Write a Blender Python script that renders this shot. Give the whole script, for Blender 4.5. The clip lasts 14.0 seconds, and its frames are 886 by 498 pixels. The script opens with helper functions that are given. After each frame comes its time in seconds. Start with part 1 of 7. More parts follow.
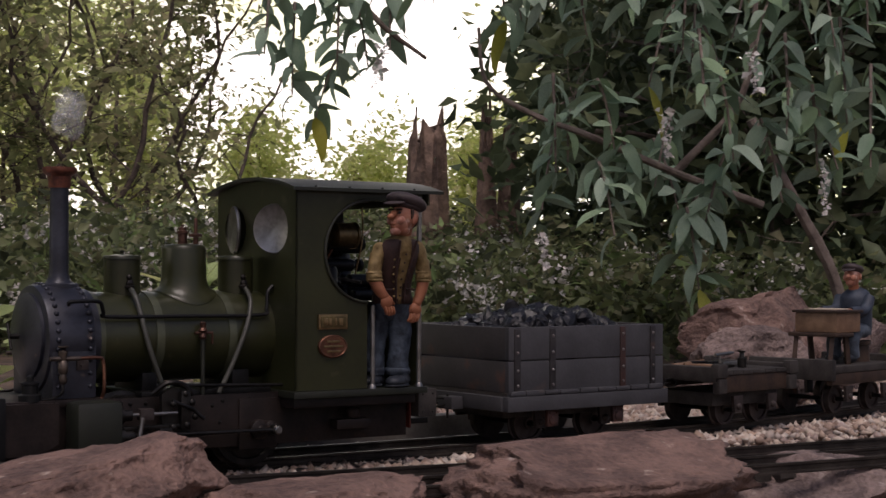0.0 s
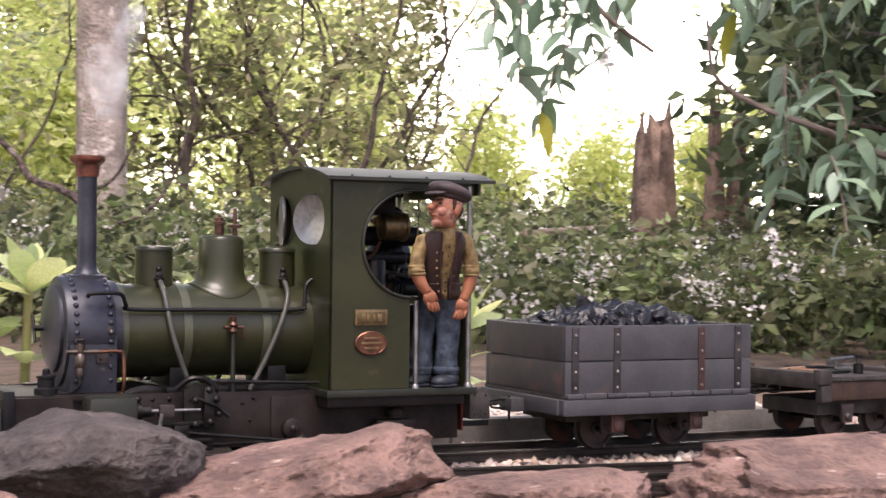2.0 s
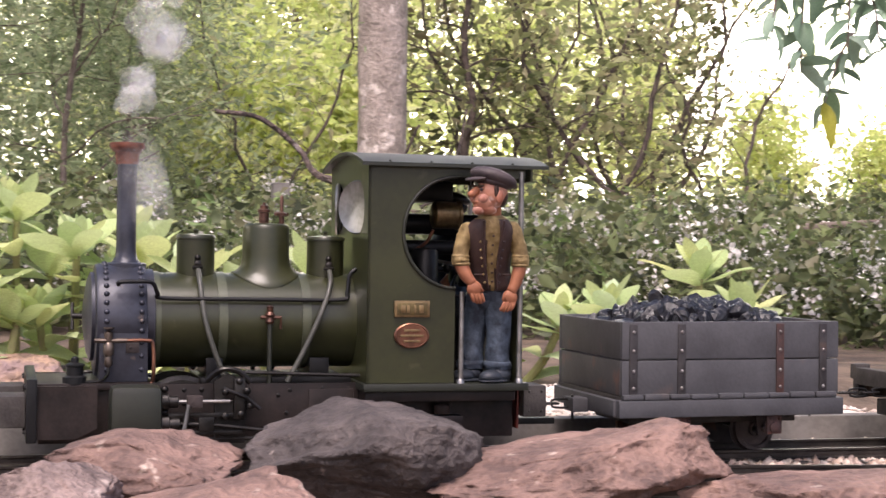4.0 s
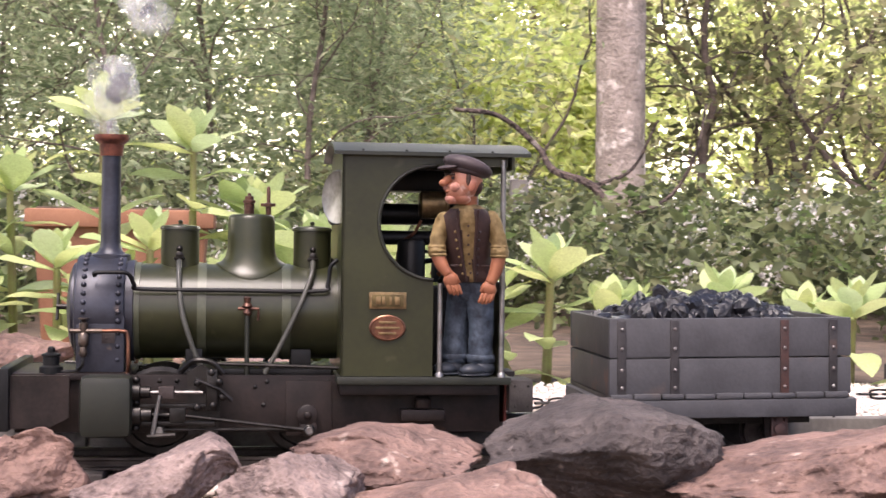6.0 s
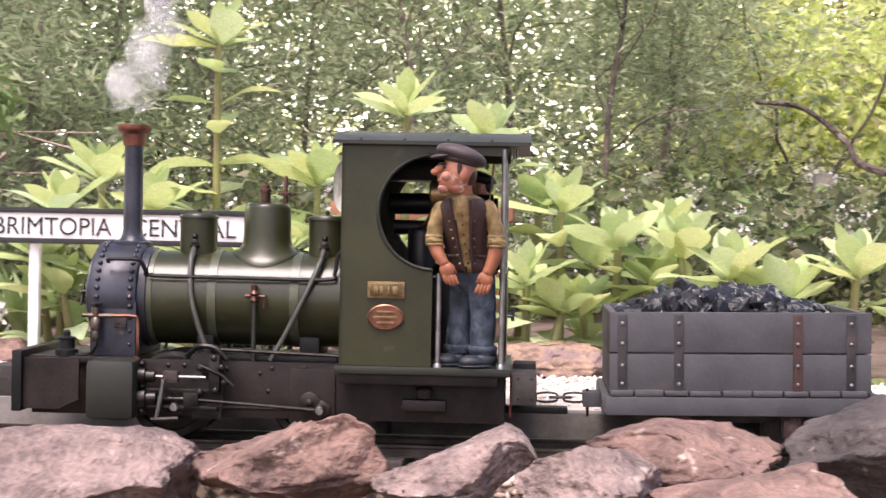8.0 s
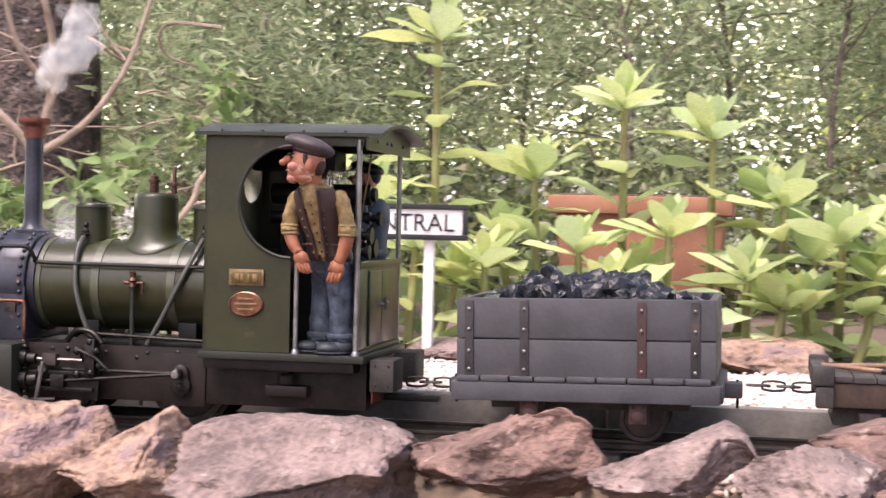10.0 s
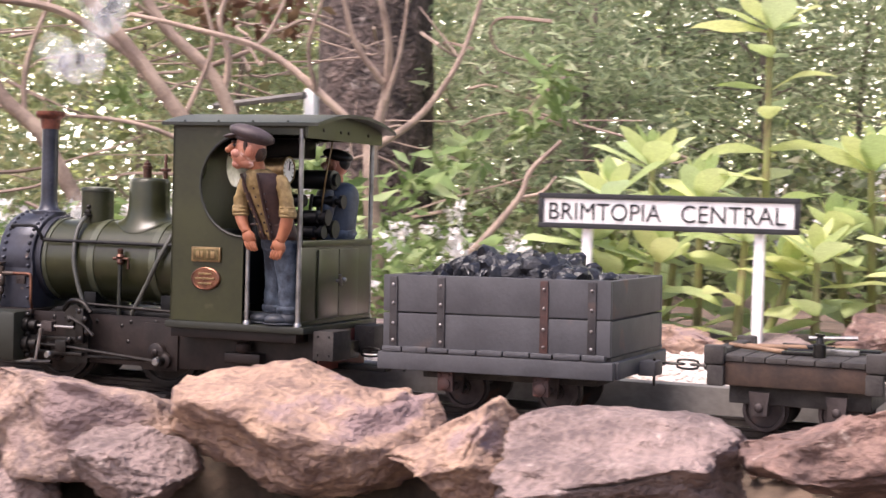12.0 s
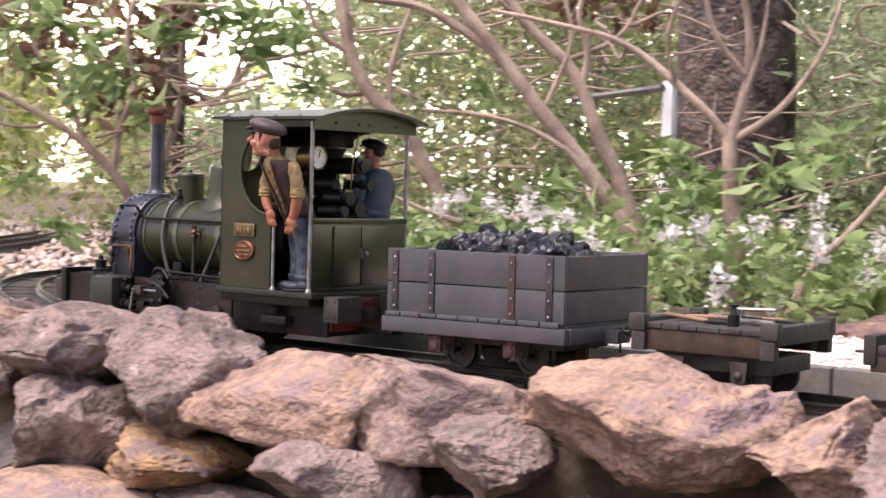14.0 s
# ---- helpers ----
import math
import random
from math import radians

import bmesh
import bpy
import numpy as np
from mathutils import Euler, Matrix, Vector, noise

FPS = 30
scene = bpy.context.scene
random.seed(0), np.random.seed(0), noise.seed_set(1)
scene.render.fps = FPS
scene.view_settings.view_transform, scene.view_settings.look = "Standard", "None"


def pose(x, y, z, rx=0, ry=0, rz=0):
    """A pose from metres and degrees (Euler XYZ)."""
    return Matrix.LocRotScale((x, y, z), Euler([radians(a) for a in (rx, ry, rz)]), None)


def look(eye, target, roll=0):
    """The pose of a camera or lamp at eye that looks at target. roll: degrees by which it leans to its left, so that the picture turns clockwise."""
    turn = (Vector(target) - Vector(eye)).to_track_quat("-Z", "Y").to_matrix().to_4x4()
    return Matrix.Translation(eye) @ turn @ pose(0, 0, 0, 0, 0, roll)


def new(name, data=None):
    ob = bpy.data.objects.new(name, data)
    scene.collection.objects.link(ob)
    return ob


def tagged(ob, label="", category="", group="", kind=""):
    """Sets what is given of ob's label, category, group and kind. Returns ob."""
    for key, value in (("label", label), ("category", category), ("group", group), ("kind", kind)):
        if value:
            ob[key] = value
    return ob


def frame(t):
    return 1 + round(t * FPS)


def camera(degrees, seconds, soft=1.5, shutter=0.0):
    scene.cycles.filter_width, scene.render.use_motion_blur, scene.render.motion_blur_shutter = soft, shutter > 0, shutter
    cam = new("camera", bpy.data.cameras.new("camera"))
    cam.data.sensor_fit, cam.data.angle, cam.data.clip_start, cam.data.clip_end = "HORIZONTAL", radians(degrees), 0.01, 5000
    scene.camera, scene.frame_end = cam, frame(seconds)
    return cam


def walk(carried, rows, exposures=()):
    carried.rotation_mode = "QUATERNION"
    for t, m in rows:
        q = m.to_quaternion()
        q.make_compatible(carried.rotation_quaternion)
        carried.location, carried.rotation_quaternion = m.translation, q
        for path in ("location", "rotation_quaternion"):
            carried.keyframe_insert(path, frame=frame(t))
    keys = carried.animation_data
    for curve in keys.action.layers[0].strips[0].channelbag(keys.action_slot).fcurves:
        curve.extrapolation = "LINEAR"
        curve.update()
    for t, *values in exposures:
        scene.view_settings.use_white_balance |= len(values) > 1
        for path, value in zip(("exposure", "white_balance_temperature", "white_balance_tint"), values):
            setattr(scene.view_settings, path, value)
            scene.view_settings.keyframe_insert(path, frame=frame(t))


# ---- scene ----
cam = camera(31.14, 14.0, shutter=0.55)
EYE = 0.1272  # lens height above the rail heads
# seconds, pan, tilt and roll of the tripod head in degrees
PAN = [
    (0.0, -33.649, 0.608, -0.208),
    (0.5, -32.396, 0.568, -0.104),
    (1.0, -30.160, 0.539, -0.365),
    (1.5, -27.878, 0.451, -0.503),
    (2.0, -25.540, 0.361, -0.637),
    (2.5, -23.271, 0.254, -0.780),
    (3.0, -20.309, 0.142, -0.904),
    (5.5, -9.480, -0.154, -0.637),
    (6.0, -7.052, -0.240, -0.722),
    (6.5, -5.431, -0.288, -0.770),
    (7.0, -2.187, -0.405, -0.905),
    (7.5, 1.148, -0.547, -1.040),
    (10.0, 11.474, -1.030, -1.319),
    (10.5, 14.724, -1.178, -1.315),
    (11.0, 18.113, -1.307, -1.450),
    (11.5, 20.293, -1.426, -1.427),
    (12.0, 23.239, -1.574, -1.542),
    (12.5, 26.513, -1.715, -1.592),
    (13.0, 29.978, -1.880, -1.642),
    (13.5, 32.882, -2.027, -1.675),
    (14.0, 36.060, -2.181, -1.660),
]
EXPOSURES = [(0.0, -1.95), (0.2, -0.85), (0.3, -0.35), (0.4, -0.16), (0.5, -0.12), (3.2, -0.1), (5.5, 0.1), (10.0, 0.26), (12.5, 0.26), (14.0, 0.15)]
walk(cam, [(t, pose(0, 0, EYE, 90 + p, r, y)) for t, y, p, r in PAN],
     [(t, s + 0.93, 6430, 24) for t, s in EXPOSURES])

# ---- light: open shade under tall trees, glowing haze sheet behind ----
world = bpy.data.worlds.new("sky")
scene.world = world
world.use_nodes = True
wn = world.node_tree
sky = wn.nodes.new("ShaderNodeTexSky")
sky.sky_type, sky.sun_disc = "NISHITA", False
sky.sun_elevation, sky.sun_rotation = radians(48), radians(200)
sky.dust_density = 3.0
wn.links.new(sky.outputs[0], wn.nodes["Background"].inputs[0])
wn.nodes["Background"].inputs[1].default_value = 0.125
sun_data = bpy.data.lights.new("sun", "SUN")
sun_data.energy, sun_data.angle, sun_data.color = 2.75, radians(25), (1.0, 0.93, 0.82)
sun = new("sun", sun_data)
sun.matrix_world = look((-0.5, -0.55, 2.7), (0, 0.4, 0))


# ---- materials ----
def nodes_of(name):
    m = bpy.data.materials.new(name)
    m.use_nodes = True
    return m, m.node_tree, m.node_tree.nodes["Principled BSDF"]


def mat(name, col, col2=None, rough=0.6, metal=0.0, scale=60.0, fine=400.0, bump=0.2, spots=None, spec=0.4, depth=0.002, mid=0.5, grit=0.35):
    """Two scales of noise between two colours, fine relief, and optional worn spots of a third colour."""
    m, nt, p = nodes_of(name)
    col2 = col2 or tuple(c * 0.6 for c in col)
    co = nt.nodes.new("ShaderNodeTexCoord")
    n1 = nt.nodes.new("ShaderNodeTexNoise")
    n1.inputs["Scale"].default_value, n1.inputs["Detail"].default_value = scale, 5
    n2 = nt.nodes.new("ShaderNodeTexNoise")
    n2.inputs["Scale"].default_value, n2.inputs["Detail"].default_value = fine, 3
    for n in (n1, n2):
        nt.links.new(co.outputs["Object"], n.inputs["Vector"])
    add = nt.nodes.new("ShaderNodeMath")
    add.operation = "MULTIPLY_ADD"
    add.inputs[1].default_value, add.inputs[2].default_value = grit, -grit / 2
    nt.links.new(n2.outputs[0], add.inputs[0])
    tot = nt.nodes.new("ShaderNodeMath")
    nt.links.new(n1.outputs[0], tot.inputs[0])
    nt.links.new(add.outputs[0], tot.inputs[1])
    ramp = nt.nodes.new("ShaderNodeValToRGB")
    e = ramp.color_ramp.elements
    e[0].position, e[0].color = mid - 0.16, (*col2, 1)
    e[1].position, e[1].color = mid + 0.16, (*col, 1)
    nt.links.new(tot.outputs[0], ramp.inputs[0])
    out = ramp.outputs[0]
    if spots:
        n3 = nt.nodes.new("ShaderNodeTexNoise")
        n3.inputs["Scale"].default_value, n3.inputs["Detail"].default_value = spots[1], 6
        nt.links.new(co.outputs["Object"], n3.inputs["Vector"])
        r3 = nt.nodes.new("ShaderNodeValToRGB")
        r3.color_ramp.elements[0].position, r3.color_ramp.elements[1].position = spots[2], spots[2] + 0.09
        nt.links.new(n3.outputs[0], r3.inputs[0])
        mx = nt.nodes.new("ShaderNodeMixRGB")
        mx.inputs[2].default_value = (*spots[0], 1)
        nt.links.new(r3.outputs[0], mx.inputs[0])
        nt.links.new(out, mx.inputs[1])
        out = mx.outputs[0]
    nt.links.new(out, p.inputs["Base Color"])
    p.inputs["Roughness"].default_value, p.inputs["Metallic"].default_value = rough, metal
    p.inputs["Specular IOR Level"].default_value = spec
    if bump:
        b = nt.nodes.new("ShaderNodeBump")
        b.inputs["Strength"].default_value, b.inputs["Distance"].default_value = bump, depth
        nt.links.new(tot.outputs[0], b.inputs["Height"])
        nt.links.new(b.outputs[0], p.inputs["Normal"])
    return m


def leaf_mat(name, cols, rough=0.5, through_light=0.35, whole=False, bump=0.0):
    """Leaves: colour by leaf, some light passing through."""
    m, nt, p = nodes_of(name)
    if whole:
        src = nt.nodes.new("ShaderNodeObjectInfo").outputs["Random"]
    else:
        src = nt.nodes.new("ShaderNodeNewGeometry").outputs["Random Per Island"]
    ramp = nt.nodes.new("ShaderNodeValToRGB")
    while len(ramp.color_ramp.elements) < len(cols):
        ramp.color_ramp.elements.new(0.5)
    for i, c in enumerate(cols):
        ramp.color_ramp.elements[i].position = i / (len(cols) - 1)
        ramp.color_ramp.elements[i].color = (*c, 1)
    nt.links.new(src, ramp.inputs[0])
    co = nt.nodes.new("ShaderNodeTexCoord")
    n1 = nt.nodes.new("ShaderNodeTexNoise")
    n1.inputs["Scale"].default_value, n1.inputs["Detail"].default_value = 55, 5
    nt.links.new(co.outputs["Object"], n1.inputs["Vector"])
    hsv = nt.nodes.new("ShaderNodeHueSaturation")
    mp = nt.nodes.new("ShaderNodeMapRange")
    mp.inputs[1].default_value, mp.inputs[2].default_value, mp.inputs[3].default_value, mp.inputs[4].default_value = 0.3, 0.7, 0.72, 1.25
    nt.links.new(n1.outputs[0], mp.inputs[0])
    nt.links.new(mp.outputs[0], hsv.inputs["Value"])
    nt.links.new(ramp.outputs[0], hsv.inputs["Color"])
    nt.links.new(hsv.outputs[0], p.inputs["Base Color"])
    p.inputs["Roughness"].default_value = rough
    p.inputs["Specular IOR Level"].default_value = 0.35
    tr = nt.nodes.new("ShaderNodeBsdfTranslucent")
    nt.links.new(hsv.outputs[0], tr.inputs[0])
    mix = nt.nodes.new("ShaderNodeMixShader")
    mix.inputs[0].default_value = through_light
    nt.links.new(p.outputs[0], mix.inputs[1])
    nt.links.new(tr.outputs[0], mix.inputs[2])
    nt.links.new(mix.outputs[0], nt.nodes["Material Output"].inputs[0])
    if bump:
        b = nt.nodes.new("ShaderNodeBump")
        b.inputs["Strength"].default_value, b.inputs["Distance"].default_value = bump, 0.001
        nt.links.new(n1.outputs[0], b.inputs["Height"])
        nt.links.new(b.outputs[0], p.inputs["Normal"])
    return m


OLIVE = mat("olive_paint", (0.029, 0.031, 0.0125), (0.0175, 0.019, 0.0085), rough=0.3, scale=22, fine=260, bump=0.06, spec=0.4, spots=((0.058, 0.052, 0.03), 60, 0.66))
BAND = mat("worn_green_band", (0.075, 0.08, 0.05), (0.045, 0.05, 0.03), rough=0.3, scale=60, bump=0.05)
PIPE = mat("grey_green_pipe", (0.07, 0.07, 0.058), (0.042, 0.042, 0.035), rough=0.4, scale=80, bump=0.08)
OLIVE_DARK = mat("dark_olive_paint", (0.02, 0.022, 0.015), (0.013, 0.014, 0.01), rough=0.45, scale=40, bump=0.06)
SMOKEBOX = mat("blued_black_paint", (0.04, 0.042, 0.056), (0.02, 0.021, 0.028), rough=0.4, metal=0.3, scale=70, bump=0.12, spots=((0.12, 0.09, 0.075), 110, 0.66))
BLACK = mat("black_enamel", (0.01, 0.01, 0.0105), (0.005, 0.005, 0.0055), rough=0.42, scale=60, bump=0.08, spec=0.22)
FRAME = mat("grimy_frame_paint", (0.025, 0.018, 0.016), (0.011, 0.008, 0.0072), rough=0.45, scale=60, bump=0.2, spots=((0.045, 0.026, 0.018), 90, 0.66), spec=0.22)
STEEL = mat("worn_steel", (0.34, 0.33, 0.32), (0.2, 0.19, 0.18), rough=0.36, metal=0.9, scale=90, bump=0.08)
DARK_STEEL = mat("oily_steel", (0.034, 0.031, 0.029), (0.013, 0.012, 0.011), rough=0.35, metal=0.7, scale=120, bump=0.15)
RAIL = mat("rail_metal", (0.07, 0.058, 0.05), (0.03, 0.024, 0.021), rough=0.45, metal=0.6, scale=60, bump=0.1)
COPPER = mat("copper_pipe", (0.26, 0.12, 0.075), (0.13, 0.062, 0.042), rough=0.35, metal=0.85, scale=130, bump=0.08)
BRASS = mat("tarnished_brass", (0.29, 0.2, 0.1), (0.14, 0.095, 0.05), rough=0.38, metal=0.85, scale=150, bump=0.1)
RED_CAP = mat("rusty_copper_cap", (0.2, 0.07, 0.045), (0.1, 0.04, 0.03), rough=0.45, metal=0.5, scale=200, bump=0.15)
GUNMETAL = mat("dull_gunmetal", (0.16, 0.125, 0.1), (0.07, 0.055, 0.047), rough=0.4, metal=0.75, scale=150, bump=0.1)
BRONZE_FIELD = mat("dull_brass_field", (0.15, 0.11, 0.045), (0.08, 0.058, 0.026), rough=0.5, metal=0.6, scale=200, bump=0.15)
BRONZE = mat("brown_bronze", (0.12, 0.06, 0.042), (0.06, 0.032, 0.024), rough=0.42, metal=0.7, scale=200, bump=0.12)
RED = mat("red_buffer_paint", (0.14, 0.026, 0.018), (0.08, 0.018, 0.014), rough=0.5, scale=80, bump=0.1)
WAGON = mat("grey_painted_planks", (0.062, 0.061, 0.066), (0.043, 0.042, 0.046), rough=0.62, scale=45, fine=500, bump=0.22, spots=((0.085, 0.066, 0.06), 34, 0.67))
STRAP = mat("grey_strap_paint", (0.04, 0.036, 0.037), (0.024, 0.021, 0.022), rough=0.55, metal=0.2, scale=110, bump=0.25, spots=((0.075, 0.045, 0.036), 60, 0.64))
RUST_STRAP = mat("rust_red_strap", (0.085, 0.036, 0.028), (0.045, 0.026, 0.024), rough=0.7, metal=0.2, scale=60, bump=0.3, spots=((0.17, 0.045, 0.022), 45, 0.56))
WAGON_END = mat("rust_streaked_planks", (0.06, 0.056, 0.057), (0.04, 0.037, 0.038), rough=0.65, scale=45, fine=500, bump=0.22, spots=((0.13, 0.062, 0.042), 22, 0.585))
IRON = mat("rusty_strap_iron", (0.062, 0.048, 0.045), (0.034, 0.025, 0.023), rough=0.6, metal=0.35, scale=110, bump=0.25, spots=((0.12, 0.05, 0.032), 60, 0.58))
BOLT = mat("bolt_metal", (0.3, 0.28, 0.27), (0.16, 0.13, 0.12), rough=0.45, metal=0.6, scale=300, bump=0.1)
COAL = mat("coal", (0.014, 0.014, 0.017), (0.006, 0.006, 0.008), rough=0.34, scale=240, bump=0.6, spec=0.4)
OLDWOOD = mat("old_dark_timber", (0.05, 0.043, 0.039), (0.022, 0.018, 0.016), rough=0.7, scale=80, fine=600, bump=0.35)
RUSTWOOD = mat("rust_brown_timber", (0.055, 0.031, 0.02), (0.024, 0.014, 0.01), rough=0.7, scale=70, bump=0.35)
TANWOOD = mat("tan_timber", (0.25, 0.15, 0.09), (0.15, 0.085, 0.05), rough=0.6, scale=80, bump=0.2)
SLEEPER = mat("weathered_sleeper", (0.06, 0.05, 0.045), (0.028, 0.023, 0.02), rough=0.85, scale=70, bump=0.5)
EDGE = mat("grey_timber_edging", (0.19, 0.175, 0.16), (0.11, 0.1, 0.09), rough=0.8, scale=30, fine=300, bump=0.4)
WHITE = mat("white_paint", (0.8, 0.79, 0.77), (0.72, 0.7, 0.68), rough=0.5, scale=40, bump=0.05)
SIGN_BLACK = mat("black_paint", (0.02, 0.02, 0.022), (0.012, 0.012, 0.013), rough=0.5, scale=50, bump=0.05)
SOIL = mat("leaf_litter_soil", (0.15, 0.105, 0.075), (0.06, 0.045, 0.033), rough=0.95, scale=22, fine=160, bump=0.8, depth=0.006)
STONES = [
    mat("grey_basalt", (0.098, 0.08, 0.075), (0.042, 0.034, 0.033), rough=0.85, scale=34, fine=230, grit=0.55, bump=1.0, depth=0.007, spots=((0.4, 0.33, 0.29), 95, 0.665)),
    mat("red_brown_basalt", (0.25, 0.155, 0.125), (0.105, 0.066, 0.056), rough=0.85, scale=32, fine=230, grit=0.55, bump=1.0, depth=0.007, spots=((0.47, 0.37, 0.31), 80, 0.655)),
    mat("orange_brown_rock", (0.4, 0.265, 0.185), (0.17, 0.11, 0.09), rough=0.85, scale=30, fine=230, grit=0.55, bump=1.0, depth=0.007, spots=((0.24, 0.165, 0.155), 26, 0.55)),
    mat("mauve_grey_rock", (0.28, 0.205, 0.182), (0.12, 0.087, 0.08), rough=0.85, scale=32, fine=260, grit=0.55, bump=1.0, depth=0.007, spots=((0.42, 0.34, 0.3), 70, 0.64)),
    mat("ochre_rock", (0.45, 0.27, 0.12), (0.22, 0.135, 0.09), rough=0.85, scale=36, fine=230, grit=0.55, bump=1.0, depth=0.007, spots=((0.2, 0.14, 0.125), 24, 0.52)),
    mat("mauve_and_orange_rock", (0.4, 0.28, 0.21), (0.14, 0.1, 0.093), rough=0.85, scale=22, fine=230, grit=0.55, bump=1.0, depth=0.007, spots=((0.2, 0.14, 0.13), 15, 0.52)),
]
PEBBLE = leaf_mat("pale_pebbles", [(0.14, 0.1, 0.085), (0.42, 0.3, 0.23), (0.55, 0.46, 0.38), (0.3, 0.22, 0.19), (0.62, 0.55, 0.48)], rough=0.8, through_light=0.0)
PLATFORM_GRIT = leaf_mat("pink_cream_grit", [(0.72, 0.62, 0.55), (0.82, 0.75, 0.69), (0.62, 0.5, 0.43), (0.86, 0.82, 0.77)], rough=0.85, through_light=0.0)
PALE_BED = mat("pale_platform_bed", (0.72, 0.62, 0.55), (0.55, 0.45, 0.38), rough=0.9, scale=140, fine=500, bump=0.5)
TERRACOTTA = mat("terracotta", (0.36, 0.17, 0.1), (0.25, 0.11, 0.065), rough=0.8, scale=18, bump=0.2)
PALE_BARK = mat("mottled_gum_bark", (0.4, 0.33, 0.29), (0.22, 0.18, 0.155), rough=0.85, scale=24, fine=150, grit=0.6, bump=0.7, depth=0.008, spots=((0.62, 0.54, 0.49), 26, 0.57))
DARK_BARK = mat("dark_fissured_bark", (0.15, 0.11, 0.095), (0.036, 0.027, 0.025), rough=0.95, scale=34, fine=150, grit=0.6, bump=1.0, depth=0.014, spots=((0.24, 0.2, 0.18), 30, 0.63))
BROWN_BARK = mat("tan_brown_bark", (0.4, 0.3, 0.235), (0.21, 0.15, 0.12), rough=0.85, scale=30, fine=200, bump=0.5, depth=0.004)
TWIG = mat("grey_brown_twig", (0.25, 0.2, 0.17), (0.13, 0.1, 0.085), rough=0.9, scale=60, bump=0.3)
DARK_TWIG = mat("dark_brown_twig", (0.13, 0.098, 0.082), (0.055, 0.042, 0.037), rough=0.9, scale=60, bump=0.3)
STUMP = mat("rotten_stump_wood", (0.25, 0.17, 0.13), (0.085, 0.058, 0.046), rough=0.9, scale=30, fine=150, bump=0.9, depth=0.008)
GREEN_STEM = mat("green_stem", (0.24, 0.26, 0.09), (0.2, 0.16, 0.08), rough=0.6, scale=50, bump=0.1)
ROSETTE = leaf_mat("velvety_pale_leaf", [(0.4, 0.5, 0.22), (0.53, 0.62, 0.3), (0.63, 0.66, 0.3), (0.47, 0.58, 0.34)], rough=0.6, through_light=0.4, whole=True, bump=0.3)
SALVIA = leaf_mat("grey_green_leaf", [(0.17, 0.26, 0.17), (0.25, 0.36, 0.25), (0.34, 0.44, 0.34), (0.24, 0.36, 0.19)], rough=0.5, through_light=0.3, whole=True, bump=0.4)
YELLOW_LEAF = leaf_mat("yellowing_leaf", [(0.4, 0.38, 0.05), (0.32, 0.34, 0.06)], whole=True)
UNDER = leaf_mat("undergrowth_leaf", [(0.05, 0.06, 0.032), (0.13, 0.155, 0.075), (0.2, 0.24, 0.1), (0.22, 0.2, 0.12)], through_light=0.45)
FINE = leaf_mat("fine_green_leaf", [(0.16, 0.2, 0.11), (0.3, 0.37, 0.2), (0.4, 0.46, 0.27), (0.48, 0.49, 0.32)], through_light=0.5)
TREE_LEAF = leaf_mat("tree_leaf", [(0.16, 0.19, 0.085), (0.34, 0.37, 0.17), (0.44, 0.39, 0.23), (0.28, 0.32, 0.14)], through_light=0.55)
OLIVE_LEAF = leaf_mat("dark_olive_leaf", [(0.07, 0.085, 0.035), (0.14, 0.15, 0.065), (0.2, 0.17, 0.09), (0.11, 0.13, 0.05)], through_light=0.4)
# dark greens that carry the shade of the shrubs at the back
SHADE_PAINTED_LEAF = leaf_mat("shade_painted_leaf", [(0.06, 0.085, 0.045), (0.11, 0.145, 0.08), (0.17, 0.2, 0.1)])
# paler than the other leaves: the colour stands for sun on far foliage
SUN_PAINTED_LEAF = leaf_mat("sun_painted_yellow_green_leaf", [(0.56, 0.63, 0.22), (0.72, 0.75, 0.32), (0.5, 0.6, 0.2), (0.82, 0.78, 0.46)], through_light=0.6)
LUSH = leaf_mat("fresh_green_leaf", [(0.14, 0.21, 0.07), (0.22, 0.31, 0.11), (0.32, 0.38, 0.17)])
BROWN_LEAF = leaf_mat("dead_brown_leaf", [(0.12, 0.06, 0.04), (0.22, 0.12, 0.07), (0.16, 0.12, 0.07)])
PETAL = leaf_mat("white_petal", [(0.8, 0.76, 0.74), (0.7, 0.66, 0.62), (0.85, 0.82, 0.8)], through_light=0.3)
STEAM, st, sp = nodes_of("steam")
tb = st.nodes.new("ShaderNodeBsdfTransparent")
tl = st.nodes.new("ShaderNodeBsdfTranslucent")
tl.inputs[0].default_value = (0.95, 0.95, 0.95, 1)
sp.inputs["Base Color"].default_value = (0.9, 0.9, 0.9, 1)
sp.inputs["Roughness"].default_value = 1.0
sn = st.nodes.new("ShaderNodeTexNoise")
sn.inputs["Scale"].default_value, sn.inputs["Detail"].default_value = 38, 3
sc = st.nodes.new("ShaderNodeTexCoord")
st.links.new(sc.outputs["Object"], sn.inputs["Vector"])
sm = st.nodes.new("ShaderNodeMapRange")
sm.inputs[1].default_value, sm.inputs[2].default_value, sm.inputs[3].default_value, sm.inputs[4].default_value = 0.33, 0.72, 0.0, 0.24
st.links.new(sn.outputs[0], sm.inputs[0])
s1 = st.nodes.new("ShaderNodeMixShader")
st.links.new(sp.outputs[0], s1.inputs[1])
st.links.new(tl.outputs[0], s1.inputs[2])
s2 = st.nodes.new("ShaderNodeMixShader")
st.links.new(sm.outputs[0], s2.inputs[0])
st.links.new(tb.outputs[0], s2.inputs[1])
st.links.new(s1.outputs[0], s2.inputs[2])
st.links.new(s2.outputs[0], st.nodes["Material Output"].inputs[0])
